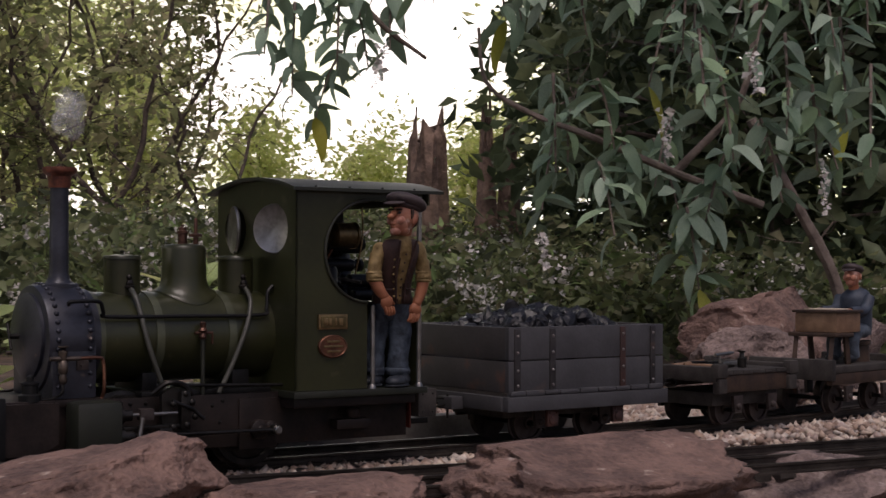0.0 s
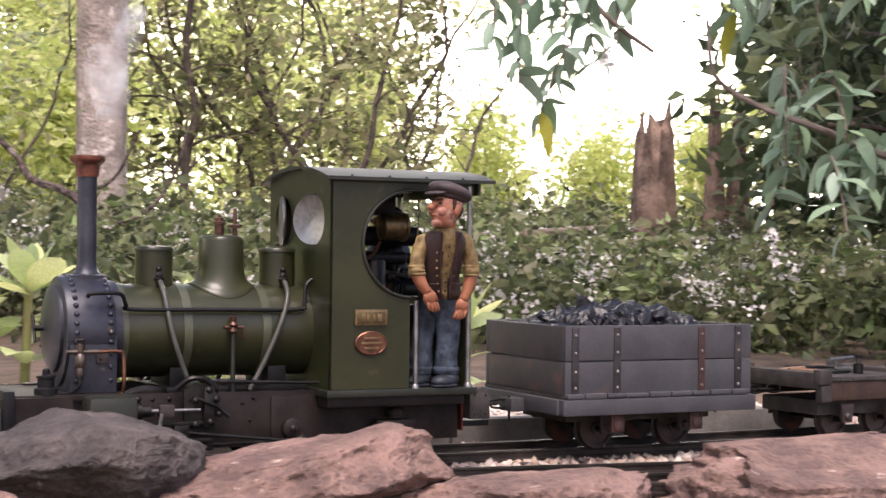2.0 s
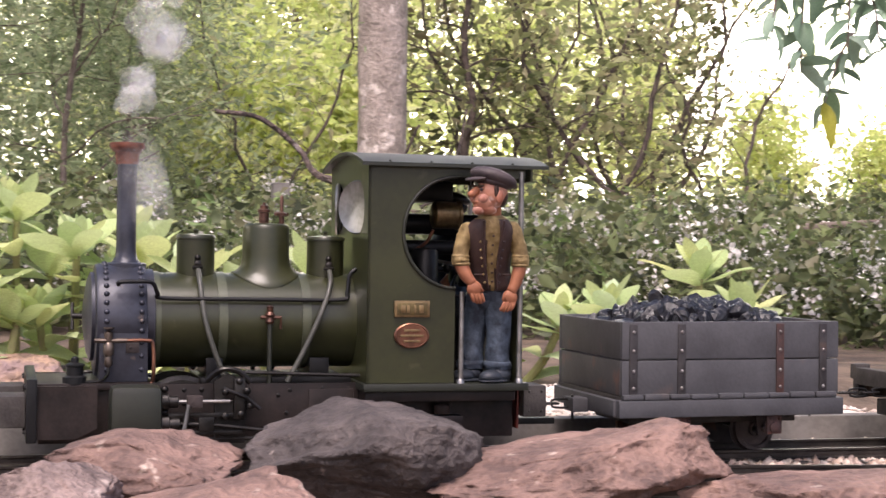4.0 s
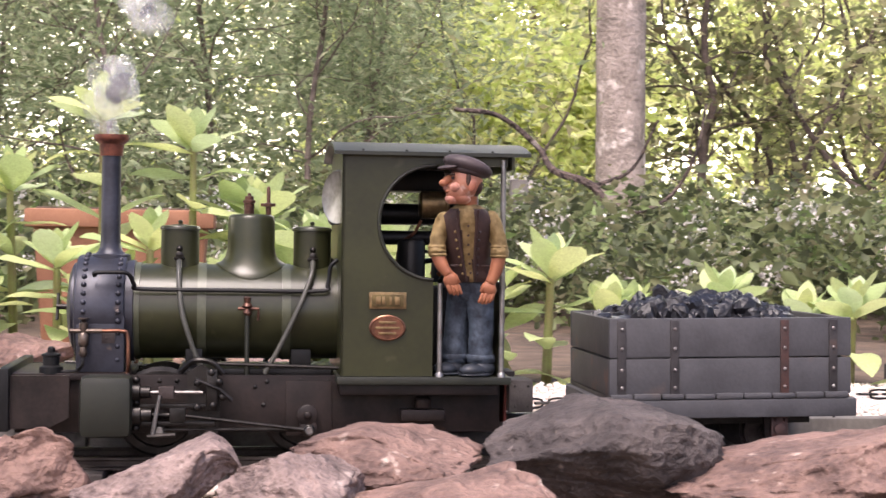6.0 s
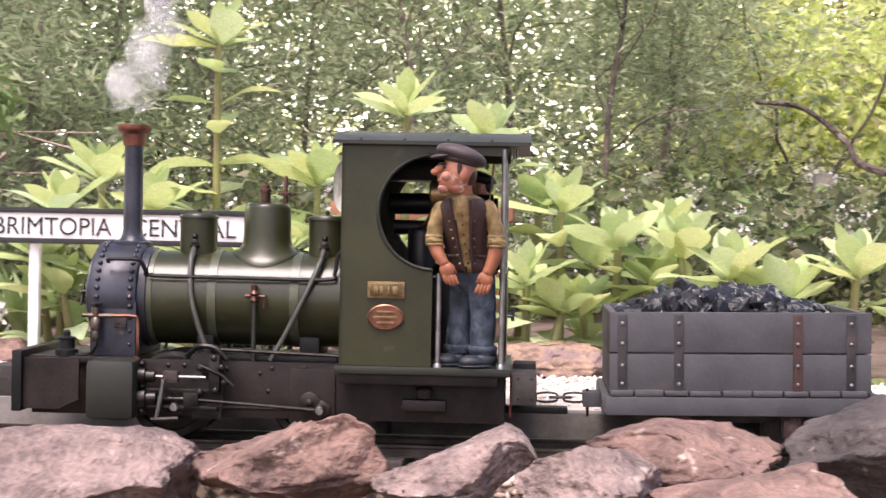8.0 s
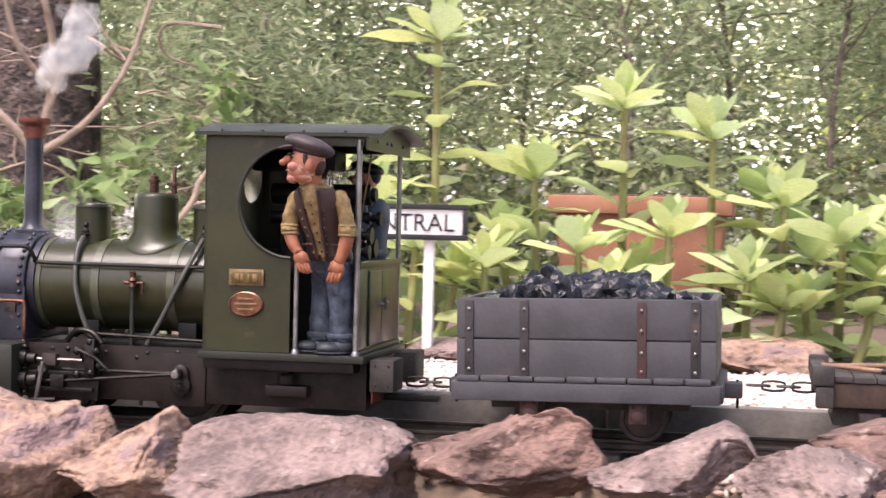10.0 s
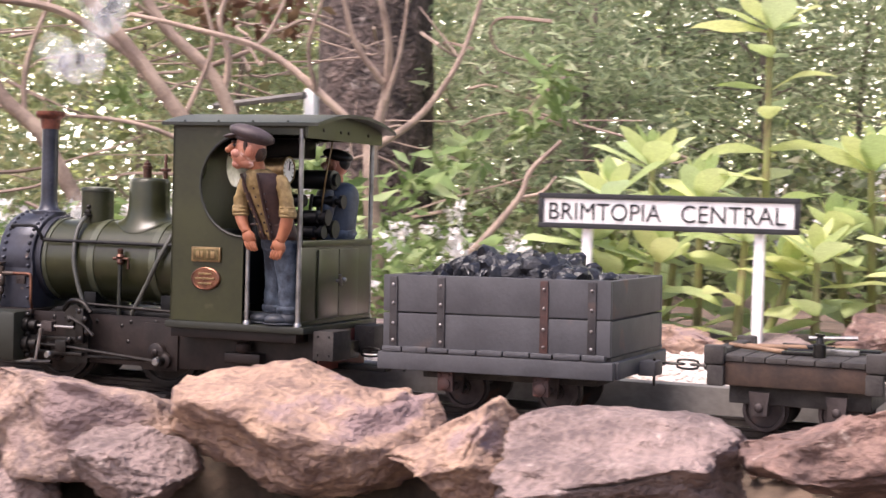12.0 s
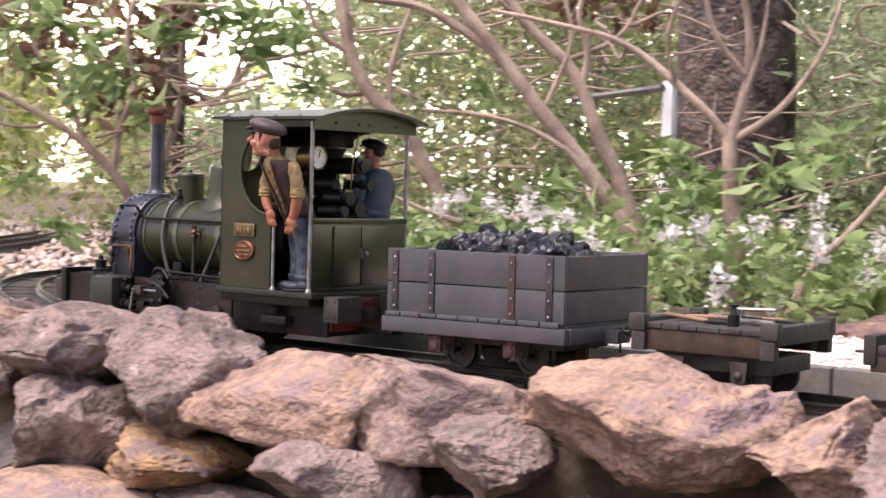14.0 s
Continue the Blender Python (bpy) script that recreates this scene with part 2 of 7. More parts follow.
GLASS, gt, gp = nodes_of("window_glass")
gp.inputs["Transmission Weight"].default_value, gp.inputs["Roughness"].default_value = 1.0, 0.05
gp.inputs["Base Color"].default_value = (0.9, 0.93, 0.92, 1)


# ---- mesh helpers ----
def put(name, bm, material, parent=None, label="", smooth=True):
    me = bpy.data.meshes.new(name)
    bmesh.ops.recalc_face_normals(bm, faces=bm.faces)
    bm.to_mesh(me)
    bm.free()
    for m in material if isinstance(material, (list, tuple)) else [material]:
        me.materials.append(m)
    if smooth:
        me.shade_smooth()
        me.set_sharp_from_angle(angle=radians(38))
    ob = new(name, me)
    if parent:
        ob.parent = parent
    return tagged(ob, label)


def part(name, bm, material, parent, label="", smooth=True):
    return put(name, bm, material, parent, label, smooth)


def box(x0, x1, y0, y1, z0, z1, bevel=0.0006, bm=None, mi=0):
    bm = bm or bmesh.new()
    r = bmesh.ops.create_cube(bm, size=1)
    for v in r["verts"]:
        v.co = Vector(((x0 + x1) / 2 + v.co.x * (x1 - x0), (y0 + y1) / 2 + v.co.y * (y1 - y0), (z0 + z1) / 2 + v.co.z * (z1 - z0)))
    es = {e for v in r["verts"] for e in v.link_edges}
    fs = {f for v in r["verts"] for f in v.link_faces}
    for f in fs:
        f.material_index = mi
    if bevel:
        bmesh.ops.bevel(bm, geom=list(es), offset=bevel, segments=2, affect="EDGES", profile=0.6, material=mi)
    return bm


def tube(points, radii, seg=10, bm=None, mi=0, rough=0.0, cap=True):
    """A round bar along points, of one radius or one for each."""
    bm = bm or bmesh.new()
    P = [Vector(p) for p in points]
    R = radii if isinstance(radii, (list, tuple)) else [radii] * len(P)
    up = Vector((0.0123, 0.031, 1)).normalized()
    rings = []
    for i, p in enumerate(P):
        d = (P[min(i + 1, len(P) - 1)] - P[max(i - 1, 0)]).normalized()
        a = d.cross(up)
        if a.length < 0.05:
            a = d.cross(Vector((1, 0.1, 0)))
        a.normalize()
        b = a.cross(d)
        up = b
        ring = []
        for k in range(seg):
            an = 2 * math.pi * k / seg
            rr = R[i] * (1 + (rough * noise.noise((p + a * math.cos(an) * R[i] * 3 + b * math.sin(an) * R[i] * 3) * (0.6 / max(R[i], 1e-4))) if rough else 0))
            ring.append(bm.verts.new(p + (a * math.cos(an) + b * math.sin(an)) * rr))
        rings.append(ring)
    for r0, r1 in zip(rings, rings[1:]):
        for k in range(seg):
            f = bm.faces.new((r0[k], r0[(k + 1) % seg], r1[(k + 1) % seg], r1[k]))
            f.material_index = mi
    if cap:
        for r in (rings[0][::-1], rings[-1]):
            f = bm.faces.new(r)
            f.material_index = mi
    return bm


def spline(points, n=6):
    """Catmull-Rom points through the given ones."""
    P = [Vector(p) for p in points]
    P = [P[0] * 2 - P[1]] + P + [P[-1] * 2 - P[-2]]
    out = []
    for i in range(1, len(P) - 2):
        for k in range(n):
            t = k / n
            a, b, c, d = P[i - 1], P[i], P[i + 1], P[i + 2]
            out.append(0.5 * ((2 * b) + (c - a) * t + (2 * a - 5 * b + 4 * c - d) * t * t + (3 * b - a - 3 * c + d) * t ** 3))
    return out + [P[-2]]


def lathe(profile, seg=24, at=(0, 0, 0), axis="z", bm=None, mi=0):
    """A turned shape: (radius, height) pairs about an axis."""
    bm = bm or bmesh.new()
    rings = []
    for r, h in profile:
        ring = []
        for k in range(seg):
            an = 2 * math.pi * k / seg
            c, s = r * math.cos(an), r * math.sin(an)
            v = (c, s, h) if axis == "z" else (h, c, s) if axis == "x" else (s, h, c)
            ring.append(bm.verts.new(Vector(v) + Vector(at)))
        rings.append(ring)
    for r0, r1 in zip(rings, rings[1:]):
        for k in range(seg):
            f = bm.faces.new((r0[k], r0[(k + 1) % seg], r1[(k + 1) % seg], r1[k]))
            f.material_index = mi
    for r in (rings[0][::-1], rings[-1]):
        f = bm.faces.new(r)
        f.material_index = mi
    return bm


def ball(c, r, scale=(1, 1, 1), turn=(0, 0, 0), bm=None, mi=0, sub=2):
    bm = bm or bmesh.new()
    m = Matrix.LocRotScale(c, Euler([radians(a) for a in turn]), Vector(scale) * r)
    res = bmesh.ops.create_icosphere(bm, subdivisions=sub, radius=1, matrix=m)
    for f in {f for v in res["verts"] for f in v.link_faces}:
        f.material_index = mi
    return bm


def plate(outline, holes=(), thick=0.0015, at=lambda u, v, w: (u, w, v), mi=0):
    """A flat sheet with an outline and holes in (u, v), given thickness; at() lays it in space."""
    bm = bmesh.new()
    edges = []
    for loop in (outline, *holes):
        vs = [bm.verts.new((u, v, 0)) for u, v in loop]
        edges += [bm.edges.new((a, b)) for a, b in zip(vs, vs[1:] + vs[:1])]
    bmesh.ops.triangle_fill(bm, edges=edges, use_beauty=True)
    faces = list(bm.faces)
    ext = bmesh.ops.extrude_face_region(bm, geom=faces)
    for v in ext["geom"]:
        if isinstance(v, bmesh.types.BMVert):
            v.co.z += thick
    for v in bm.verts:
        v.co = Vector(at(v.co.x, v.co.y, v.co.z))
    return bm


def circle(u, v, r, n=28):
    return [(u + r * math.cos(2 * math.pi * k / n), v + r * math.sin(2 * math.pi * k / n)) for k in range(n)]


def from_arrays(name, verts, faces, material, parent=None, label="", mats=None):
    me = bpy.data.meshes.new(name)
    verts, faces = np.asarray(verts, np.float32), np.asarray(faces, np.int32)
    k = faces.shape[1]
    me.vertices.add(len(verts))
    me.vertices.foreach_set("co", verts.ravel())
    me.loops.add(faces.size)
    me.loops.foreach_set("vertex_index", faces.ravel())
    me.polygons.add(len(faces))
    me.polygons.foreach_set("loop_start", np.arange(0, faces.size, k, dtype=np.int32))
    me.polygons.foreach_set("loop_total", np.full(len(faces), k, np.int32))
    me.update(calc_edges=True)
    me.materials.append(material)
    ob = new(name, me)
    if parent:
        ob.parent = parent
    return tagged(ob, label)


rng = np.random.default_rng(7)


def leaves(name, points, length, width, material, droop=0.3, parent=None, label="", spread=0.45):
    """Many small folded leaves at the given points, each of four triangles."""
    n = len(points)
    d = rng.normal(size=(n, 3))
    d[:, 2] = d[:, 2] * 0.6 - droop
    d /= np.linalg.norm(d, axis=1)[:, None]
    s = np.cross(d, rng.normal(size=(n, 3)))
    s /= np.linalg.norm(s, axis=1)[:, None] + 1e-9
    u = np.cross(s, d)
    ln = (length * (1 + spread * rng.normal(size=n))).clip(length * 0.4, length * 2)[:, None]
    w = ln * width / length
    P = np.asarray(points)
    base, tip = P, P + d * ln - u * ln * 0.12
    midl = P + d * ln * 0.45 + s * w * 0.5 + u * w * 0.22
    midr = P + d * ln * 0.45 - s * w * 0.5 + u * w * 0.22
    midc = P + d * ln * 0.5
    V = np.stack([base, midl, tip, midr, midc], 1).reshape(-1, 3)
    i = np.arange(n)[:, None] * 5
    F = np.concatenate([i + [0, 1, 4], i + [1, 2, 4], i + [4, 2, 3], i + [0, 4, 3]])
    return from_arrays(name, V, F, material, parent, label)


def polar(az, d):
    """Degrees to the left of straight over the track, and metres from the tripod."""
    return -d * math.sin(radians(az)), d * math.cos(radians(az))


def clumps(centres, n, size):
    """n points gathered in soft balls of the given size about the centres."""
    c = np.asarray(centres)
    k = rng.integers(len(c), size=n)
    v = rng.normal(size=(n, 3))
    v /= np.linalg.norm(v, axis=1)[:, None]
    return c[k] + v * (rng.random(n) ** 0.5)[:, None] * np.asarray(size) * (0.6 + 0.8 * rng.random(n))[:, None]


# ---- ground, tracks and platform ----
def smooth01(a, b, x):
    t = min(max((x - a) / (b - a), 0), 1)
    return t * t * (3 - 2 * t)


def ground_z(x, y):
    """Low in front of the stone wall, level under the tracks, rising a little into the bush."""
    z = -0.34 + 0.322 * smooth01(0.82, 0.87, y)
    z += 0.028 * smooth01(1.24, 1.42, y) * smooth01(-0.75, -0.45, x)
    z += 0.05 * smooth01(1.7, 3.5, y)
    if y > 0.87:
        z += 0.004 * noise.noise((x * 9, y * 9, 0)) + 0.02 * smooth01(1.6, 2.6, y) * noise.noise((x * 2, y * 2, 3))
    return z


def ground():
    xs = np.concatenate([np.linspace(-40, -3.2, 14), np.linspace(-3, 3, 150), np.linspace(3.2, 40, 14)])
    ys = np.concatenate([np.linspace(-30, 0.5, 12), np.linspace(0.6, 2.0, 70), np.linspace(2.05, 6, 50), np.linspace(6.5, 60, 16)])
    V = [(x, y, ground_z(x, y)) for y in ys for x in xs]
    nx = len(xs)
    F = [(j * nx + i, j * nx + i + 1, (j + 1) * nx + i + 1, (j + 1) * nx + i) for j in range(len(ys) - 1) for i in range(nx - 1)]
    ob = from_arrays("ground", V, F, SOIL)
    ob.data.shade_smooth()
    tagged(ob, "brown earth with leaf litter under the bush", "ground", kind="structure")


ground()


def main_y(x):
    """The middle of the main track."""
    return 0.962 + 0.22 * max(x - 0.62, 0) ** 2 + 0.62 * max(-0.86 - x, 0) ** 2


def main_slope(x):
    return 0.44 * max(x - 0.62, 0) - 1.24 * max(-0.86 - x, 0)


def siding_y(x):
    return 0.853 - 0.16 * (x - 0.4) + 0.08 * max(x - 0.7, 0)


def rail_bar(path, off, z=0.0):
    """A flat-bottomed rail along a path of (x, y), moved sideways by off."""
    prof = [(-0.0038, -0.0068), (-0.0038, -0.0058), (-0.0008, -0.005), (-0.0008, -0.0022), (-0.0016, -0.0014), (-0.0016, 0.0),
            (0.0016, 0.0), (0.0016, -0.0014), (0.0008, -0.0022), (0.0008, -0.005), (0.0038, -0.0058), (0.0038, -0.0068)]
    bm = bmesh.new()
    rings = []
    for i, (x, y) in enumerate(path):
        x0, y0 = path[max(i - 1, 0)]
        x1, y1 = path[min(i + 1, len(path) - 1)]
        t = Vector((x1 - x0, y1 - y0, 0)).normalized()
        nrm = Vector((-t.y, t.x, 0))
        rings.append([bm.verts.new(Vector((x, y, z)) + nrm * (off + a) + Vector((0, 0, b))) for a, b in prof])
    for r0, r1 in zip(rings, rings[1:]):
        for k in range(len(prof)):
            bm.faces.new((r0[k], r0[(k + 1) % len(prof)], r1[(k + 1) % len(prof)], r1[k]))
    bm.faces.new(rings[0])
    bm.faces.new(rings[-1][::-1])
    return bm


def sleeper_mesh(seed, length=0.088):
    r = random.Random(seed)
    bm = box(-0.007, 0.007, -length / 2, length / 2, -0.0145, -0.007, bevel=0.0012)
    for v in bm.verts:
        v.co += Vector([r.uniform(-0.0005, 0.0005) for _ in range(3)])
    me = bpy.data.meshes.new("sleeper")
    bmesh.ops.recalc_face_normals(bm, faces=bm.faces)
    bm.to_mesh(me)
    bm.free()
    me.materials.append(SLEEPER)
    return me


SLEEPERS = [sleeper_mesh(s) for s in range(4)]


def track(name, path, label, step=0.0235, third=None, z=0.0):
    top = tagged(new(name), label, "track", kind="structure")
    for off in (-0.0235, 0.0235) if third is None else (-0.0235, 0.0235, third):
        part("rail", rail_bar(path, off, z), RAIL, top)
    run, last = 0.0, Vector((*path[0], 0))
    r = random.Random(len(path))
    for (x0, y0), (x1, y1) in zip(path, path[1:]):
        a, b = Vector((x0, y0, 0)), Vector((x1, y1, 0))
        seg = (b - a).length
        while run < seg:
            p = a.lerp(b, run / seg)
            ob = new("sleeper", SLEEPERS[r.randrange(4)])
            ob.parent = top
            ob.matrix_basis = Matrix.Translation((p.x, p.y, z)) @ Matrix.Rotation(math.atan2(y1 - y0, x1 - x0) + r.uniform(-0.03, 0.03), 4, "Z")
            run += step
        run -= seg
    return top


xs = np.linspace(-1.35, 1.45, 113)
left_end = [(-1.35 - 0.09 * k * math.cos(0.13 * k) , main_y(-1.35) + 0.055 * k + 0.004 * k * k) for k in range(9, 0, -1)]
track("main_track", left_end + [(x, main_y(x)) for x in xs], "narrow garden railway track with dark rails on wooden sleepers")
track("siding_track", [(x, siding_y(x)) for x in np.linspace(0.18, 1.3, 50)], "siding track beside the main line, dark worn rails", third=-0.062)
# the loop of line that comes back far behind the engine
far_path = [(-2.05, 1.45), (-2.3, 1.78), (-2.55, 2.1), (-2.9, 2.5), (-3.3, 3.0), (-3.8, 3.5)]
far_line = [tuple(p.xy) for p in spline([(x, y, 0) for x, y in far_path], 5)]
track("far_track", far_line, "distant loop of garden railway track on a timber trestle", z=0.012, step=0.03)
beam = tagged(new("track_beam"), "grey timber beam carrying the distant track", "beam", kind="structure")
for off in (-0.03, 0.03):
    part("plank", tube([(x + off, y - off * 0.6, -0.02) for x, y in far_line], 0.013, seg=4), EDGE, beam)


def pebbles(name, pts, size, material, label):
    """Loose stones, eight faces each."""
    n = len(pts)
    o = np.array([(1, 0, 0), (0, 1, 0), (-1, 0, 0), (0, -1, 0), (0, 0, 1), (0, 0, -1)], float)
    sc = size * (0.55 + 0.9 * rng.random((n, 1, 3)))
    a = rng.random(n) * 6.28
    v = o[None] * sc + rng.normal(size=(n, 6, 3)) * size * 0.18
    c, s = np.cos(a)[:, None], np.sin(a)[:, None]
    V = np.stack([v[..., 0] * c - v[..., 1] * s, v[..., 0] * s + v[..., 1] * c, v[..., 2] * 0.75], -1) + np.asarray(pts)[:, None]
    f = np.array([(0, 1, 4), (1, 2, 4), (2, 3, 4), (3, 0, 4), (1, 0, 5), (2, 1, 5), (3, 2, 5), (0, 3, 5)])
    F = (np.arange(n)[:, None, None] * 6 + f).reshape(-1, 3)
    ob = from_arrays(name, V.reshape(-1, 3), F, material)
    return tagged(ob, label, "gravel", kind="stuff")


def in_track(x, y):
    return abs(y - main_y(x)) < 0.026


pts = []
while len(pts) < 15000:
    x, y = rng.uniform(-1.7, 1.45), rng.uniform(0.868, 1.05)
    y += main_y(x) - 0.962
    pts.append((x, y, ground_z(x, min(y, 1.2)) + 0.0015 + rng.uniform(-0.001, 0.003) - (0.002 if in_track(x, y) else 0)))
pebbles("ballast", pts, 0.0038, PEBBLE, "loose cream and brown gravel between the tracks")
pts = [(rng.uniform(0.45, 1.5), 0, 0) for _ in range(5200)]
pts = [(x, main_y(x) + rng.uniform(0.03, 0.26), -0.012 + rng.uniform(0, 0.004)) for x, _, _ in pts] + \
      [(x, main_y(x) - 0.03 - abs(rng.normal()) * 0.02, -0.013 + rng.uniform(0, 0.005)) for x, _, _ in pts[:2200]]
pebbles("verge_gravel", pts, 0.005, PEBBLE, "pale gravel verge beside the main track")
pts = [(rng.uniform(-3.4, -1.5), rng.uniform(1.3, 3.2), 0.0) for _ in range(6000)]
pts = [(x, y, ground_z(x, y) + 0.004) for x, y, _ in pts]
pebbles("far_ballast", pts, 0.009, PEBBLE, "pale stones and litter round the distant loop")


def platform():
    top = tagged(new("platform"), "low station platform of pale pinkish gravel behind timber edging", "platform", kind="structure")
    part("surface", box(-1.05, 0.62, 1.045, 1.27, -0.03, 0.0115, bevel=0.002), PALE_BED, top)
    x, r = -1.05, random.Random(5)
    while x < 0.6:
        w = r.uniform(0.26, 0.34)
        bm = box(x, x + w - 0.002, 1.028, 1.0445, -0.03, 0.012 + r.uniform(-0.0008, 0.0008), bevel=0.0015)
        part("edging_timber", bm, EDGE, top)
        x += w
    pts = [(rng.uniform(-1.05, 0.62), rng.uniform(1.045, 1.28), 0.0125) for _ in range(9000)]
    ob = pebbles("grit", pts, 0.0022, PLATFORM_GRIT, "")
    ob.parent = top
    del ob["category"], ob["kind"]


platform()


# ---- rocks ----
def rock_mesh(sx, sy, sz, seed, cuts=13, sub=5, crest=None):
    """A broken stone: a ball cut by many flat planes, then pitted and roughened."""
    r = random.Random(seed)
    bm = bmesh.new()
    bmesh.ops.create_icosphere(bm, subdivisions=sub, radius=1)
    planes = []
    for k in range(cuts):
        d = Vector((r.gauss(0, 1), r.gauss(0, 1), r.gauss(0, 0.8))).normalized()
        planes.append((d, r.uniform(0.58, 0.9)))
    off = Vector((seed * 3.7, seed * 1.3, seed * 0.7))
    for v in bm.verts:
        p = v.co.copy() * 1.2
        q = p + off
        warp = 0.1 * noise.noise(q * 1.7) + 0.05 * noise.noise(q * 3.7)
        for d, h in planes:
            over = p.dot(d) - h - warp
            if over > 0:
                p -= d * over * 0.97
        q = p + off
        ridge = 0.5 - abs(noise.noise(q * 3.1))
        p *= 1 + 0.05 * noise.noise(q * 2.2) + 0.06 * ridge + 0.045 * noise.noise(q * 7) + 0.038 * noise.noise(q * 15) + 0.03 * noise.noise(q * 31)
        v.co = p
    lo = [min(v.co[k] for v in bm.verts) for k in range(3)]
    hi = [max(v.co[k] for v in bm.verts) for k in range(3)]
    for v in bm.verts:
        v.co = Vector([((v.co[k] - lo[k]) / (hi[k] - lo[k]) - 0.5) * s for k, s in enumerate((sx, sy, sz))])
    if crest:
        # the stone's own top line is straightened to the outline, its roughness stays
        n = 24
        top = [max([v.co.z / sz + 0.5 for v in bm.verts if abs(v.co.x / sx + 0.5 - k / n) < 1.2 / n] or [0.5]) for k in range(n + 1)]
        top = [sum(top[max(0, k - 2):k + 3]) / len(top[max(0, k - 2):k + 3]) for k in range(n + 1)]
        for v in bm.verts:
            u, w = v.co.x / sx + 0.5, v.co.z / sz + 0.5
            want = float(np.interp(u, [a for a, _ in crest], [b for _, b in crest]))
            have = float(np.interp(u * n, range(n + 1), top))
            v.co.z = (w * (1 + (want / max(have, 0.2) - 1) * smooth01(0.15, 0.75, w)) - 0.5) * sz
    return bm


def rock(x0, x1, y, z0, z1, stone, seed, deep=0.1, lean=0.0, label="", group="dry stone edging", cuts=13, ridge=None):
    bm = rock_mesh(x1 - x0, deep, z1 - z0, seed, cuts, crest=ridge)
    ob = put("rock", bm, STONES[stone], smooth=True)
    ob.data.set_sharp_from_angle(angle=radians(180))
    ob.matrix_basis = pose((x0 + x1) / 2, y + deep * 0.25, (z0 + z1) / 2, 0, lean, 0)
    return tagged(ob, label or STONE_LABELS[stone], "rock", group)


STONE_LABELS = ["dark grey pitted basalt rock in the dry stone edging", "red-brown rough basalt rock in the dry stone edging",
                "orange-brown broken rock in the dry stone edging", "mauve-grey weathered rock in the dry stone edging",
                "ochre yellow slab of rock wedged in the wall", "mauve rock with an orange weathered face in the wall"]
# outlines of the tops, from one end of the stone to the other
LEVEL, PEAK, LATE = ((0, 0.82), (0.2, 0.97), (0.8, 1), (1, 0.85)), ((0, 0.66), (0.22, 0.88), (0.45, 1), (0.75, 0.9), (1, 0.7)), ((0, 0.45), (0.3, 0.66), (0.62, 0.86), (0.8, 1), (0.9, 0.9), (1, 0.6))
RISE, FALL, STEP = ((0, 0.5), (0.25, 0.8), (0.5, 0.98), (0.85, 1), (1, 0.85)), ((0, 0.85), (0.2, 1), (0.6, 0.95), (0.85, 0.85), (1, 0.6)), ((0, 0.8), (0.2, 0.92), (0.46, 1), (0.56, 0.88), (0.7, 0.84), (0.95, 0.86), (1, 0.7))
# x from, x to, face line y, foot z, top z, stone, outline
EDGING = [
    (-1.157, -1.056, 0.840, -0.022, 0.017, 2, LEVEL),
    (-1.118, -0.993, 0.800, -0.057, 0.012, 3, LEVEL),
    (-1.006, -0.895, 0.800, -0.037, 0.029, 3, PEAK),
    (-0.911, -0.766, 0.800, -0.066, 0.035, 3, PEAK),
    (-0.984, -0.878, 0.775, -0.101, -0.023, 3, LEVEL),
    (-0.884, -0.775, 0.775, -0.097, -0.054, 4, FALL),
    (-0.819, -0.633, 0.790, -0.066, 0.014, 2, RISE),
    (-0.666, -0.530, 0.800, -0.055, 0.017, 5, FALL),
    (-0.575, -0.498, 0.770, -0.062, -0.009, 3, FALL),
    (-0.719, -0.586, 0.765, -0.089, -0.037, 3, PEAK),
    (-0.999, -0.801, 0.740, -0.137, -0.085, 2, PEAK),
    (-0.526, -0.363, 0.800, -0.046, 0.030, 2, STEP),
    (-0.370, -0.294, 0.790, -0.041, 0.023, 2, LATE),
    (-0.301, -0.176, 0.770, -0.035, 0.020, 3, LEVEL),
    (-0.180, -0.075, 0.780, -0.015, 0.037, 1, LATE),
    (-0.080, -0.001, 0.750, -0.011, 0.031, 3, LATE),
    (-0.010, 0.056, 0.710, -0.006, 0.028, 3, PEAK),
    (0.012, 0.123, 0.775, -0.002, 0.032, 1, PEAK),
    (0.051, 0.139, 0.690, -0.002, 0.024, 1, LATE),
    (0.124, 0.245, 0.770, -0.010, 0.046, 0, PEAK),
    (0.207, 0.364, 0.740, -0.010, 0.039, 1, LATE),
    (0.488, 0.743, 0.720, -0.028, 0.019, 1, LEVEL),
    (0.334, 0.485, 0.700, -0.020, 0.012, 1, LEVEL),
    (0.735, 0.906, 0.740, -0.061, -0.001, 3, PEAK),
]
for i, (x0, x1, y, z0, z1, stone, ridge) in enumerate(EDGING):
    grow = 0.03 * (x1 - x0)
    rock(x0 - grow, x1 + grow, y, z0, z1 + 0.003, stone, 11 + i, deep=min(0.12, (x1 - x0) * 0.8 + 0.02), ridge=ridge, cuts=10)
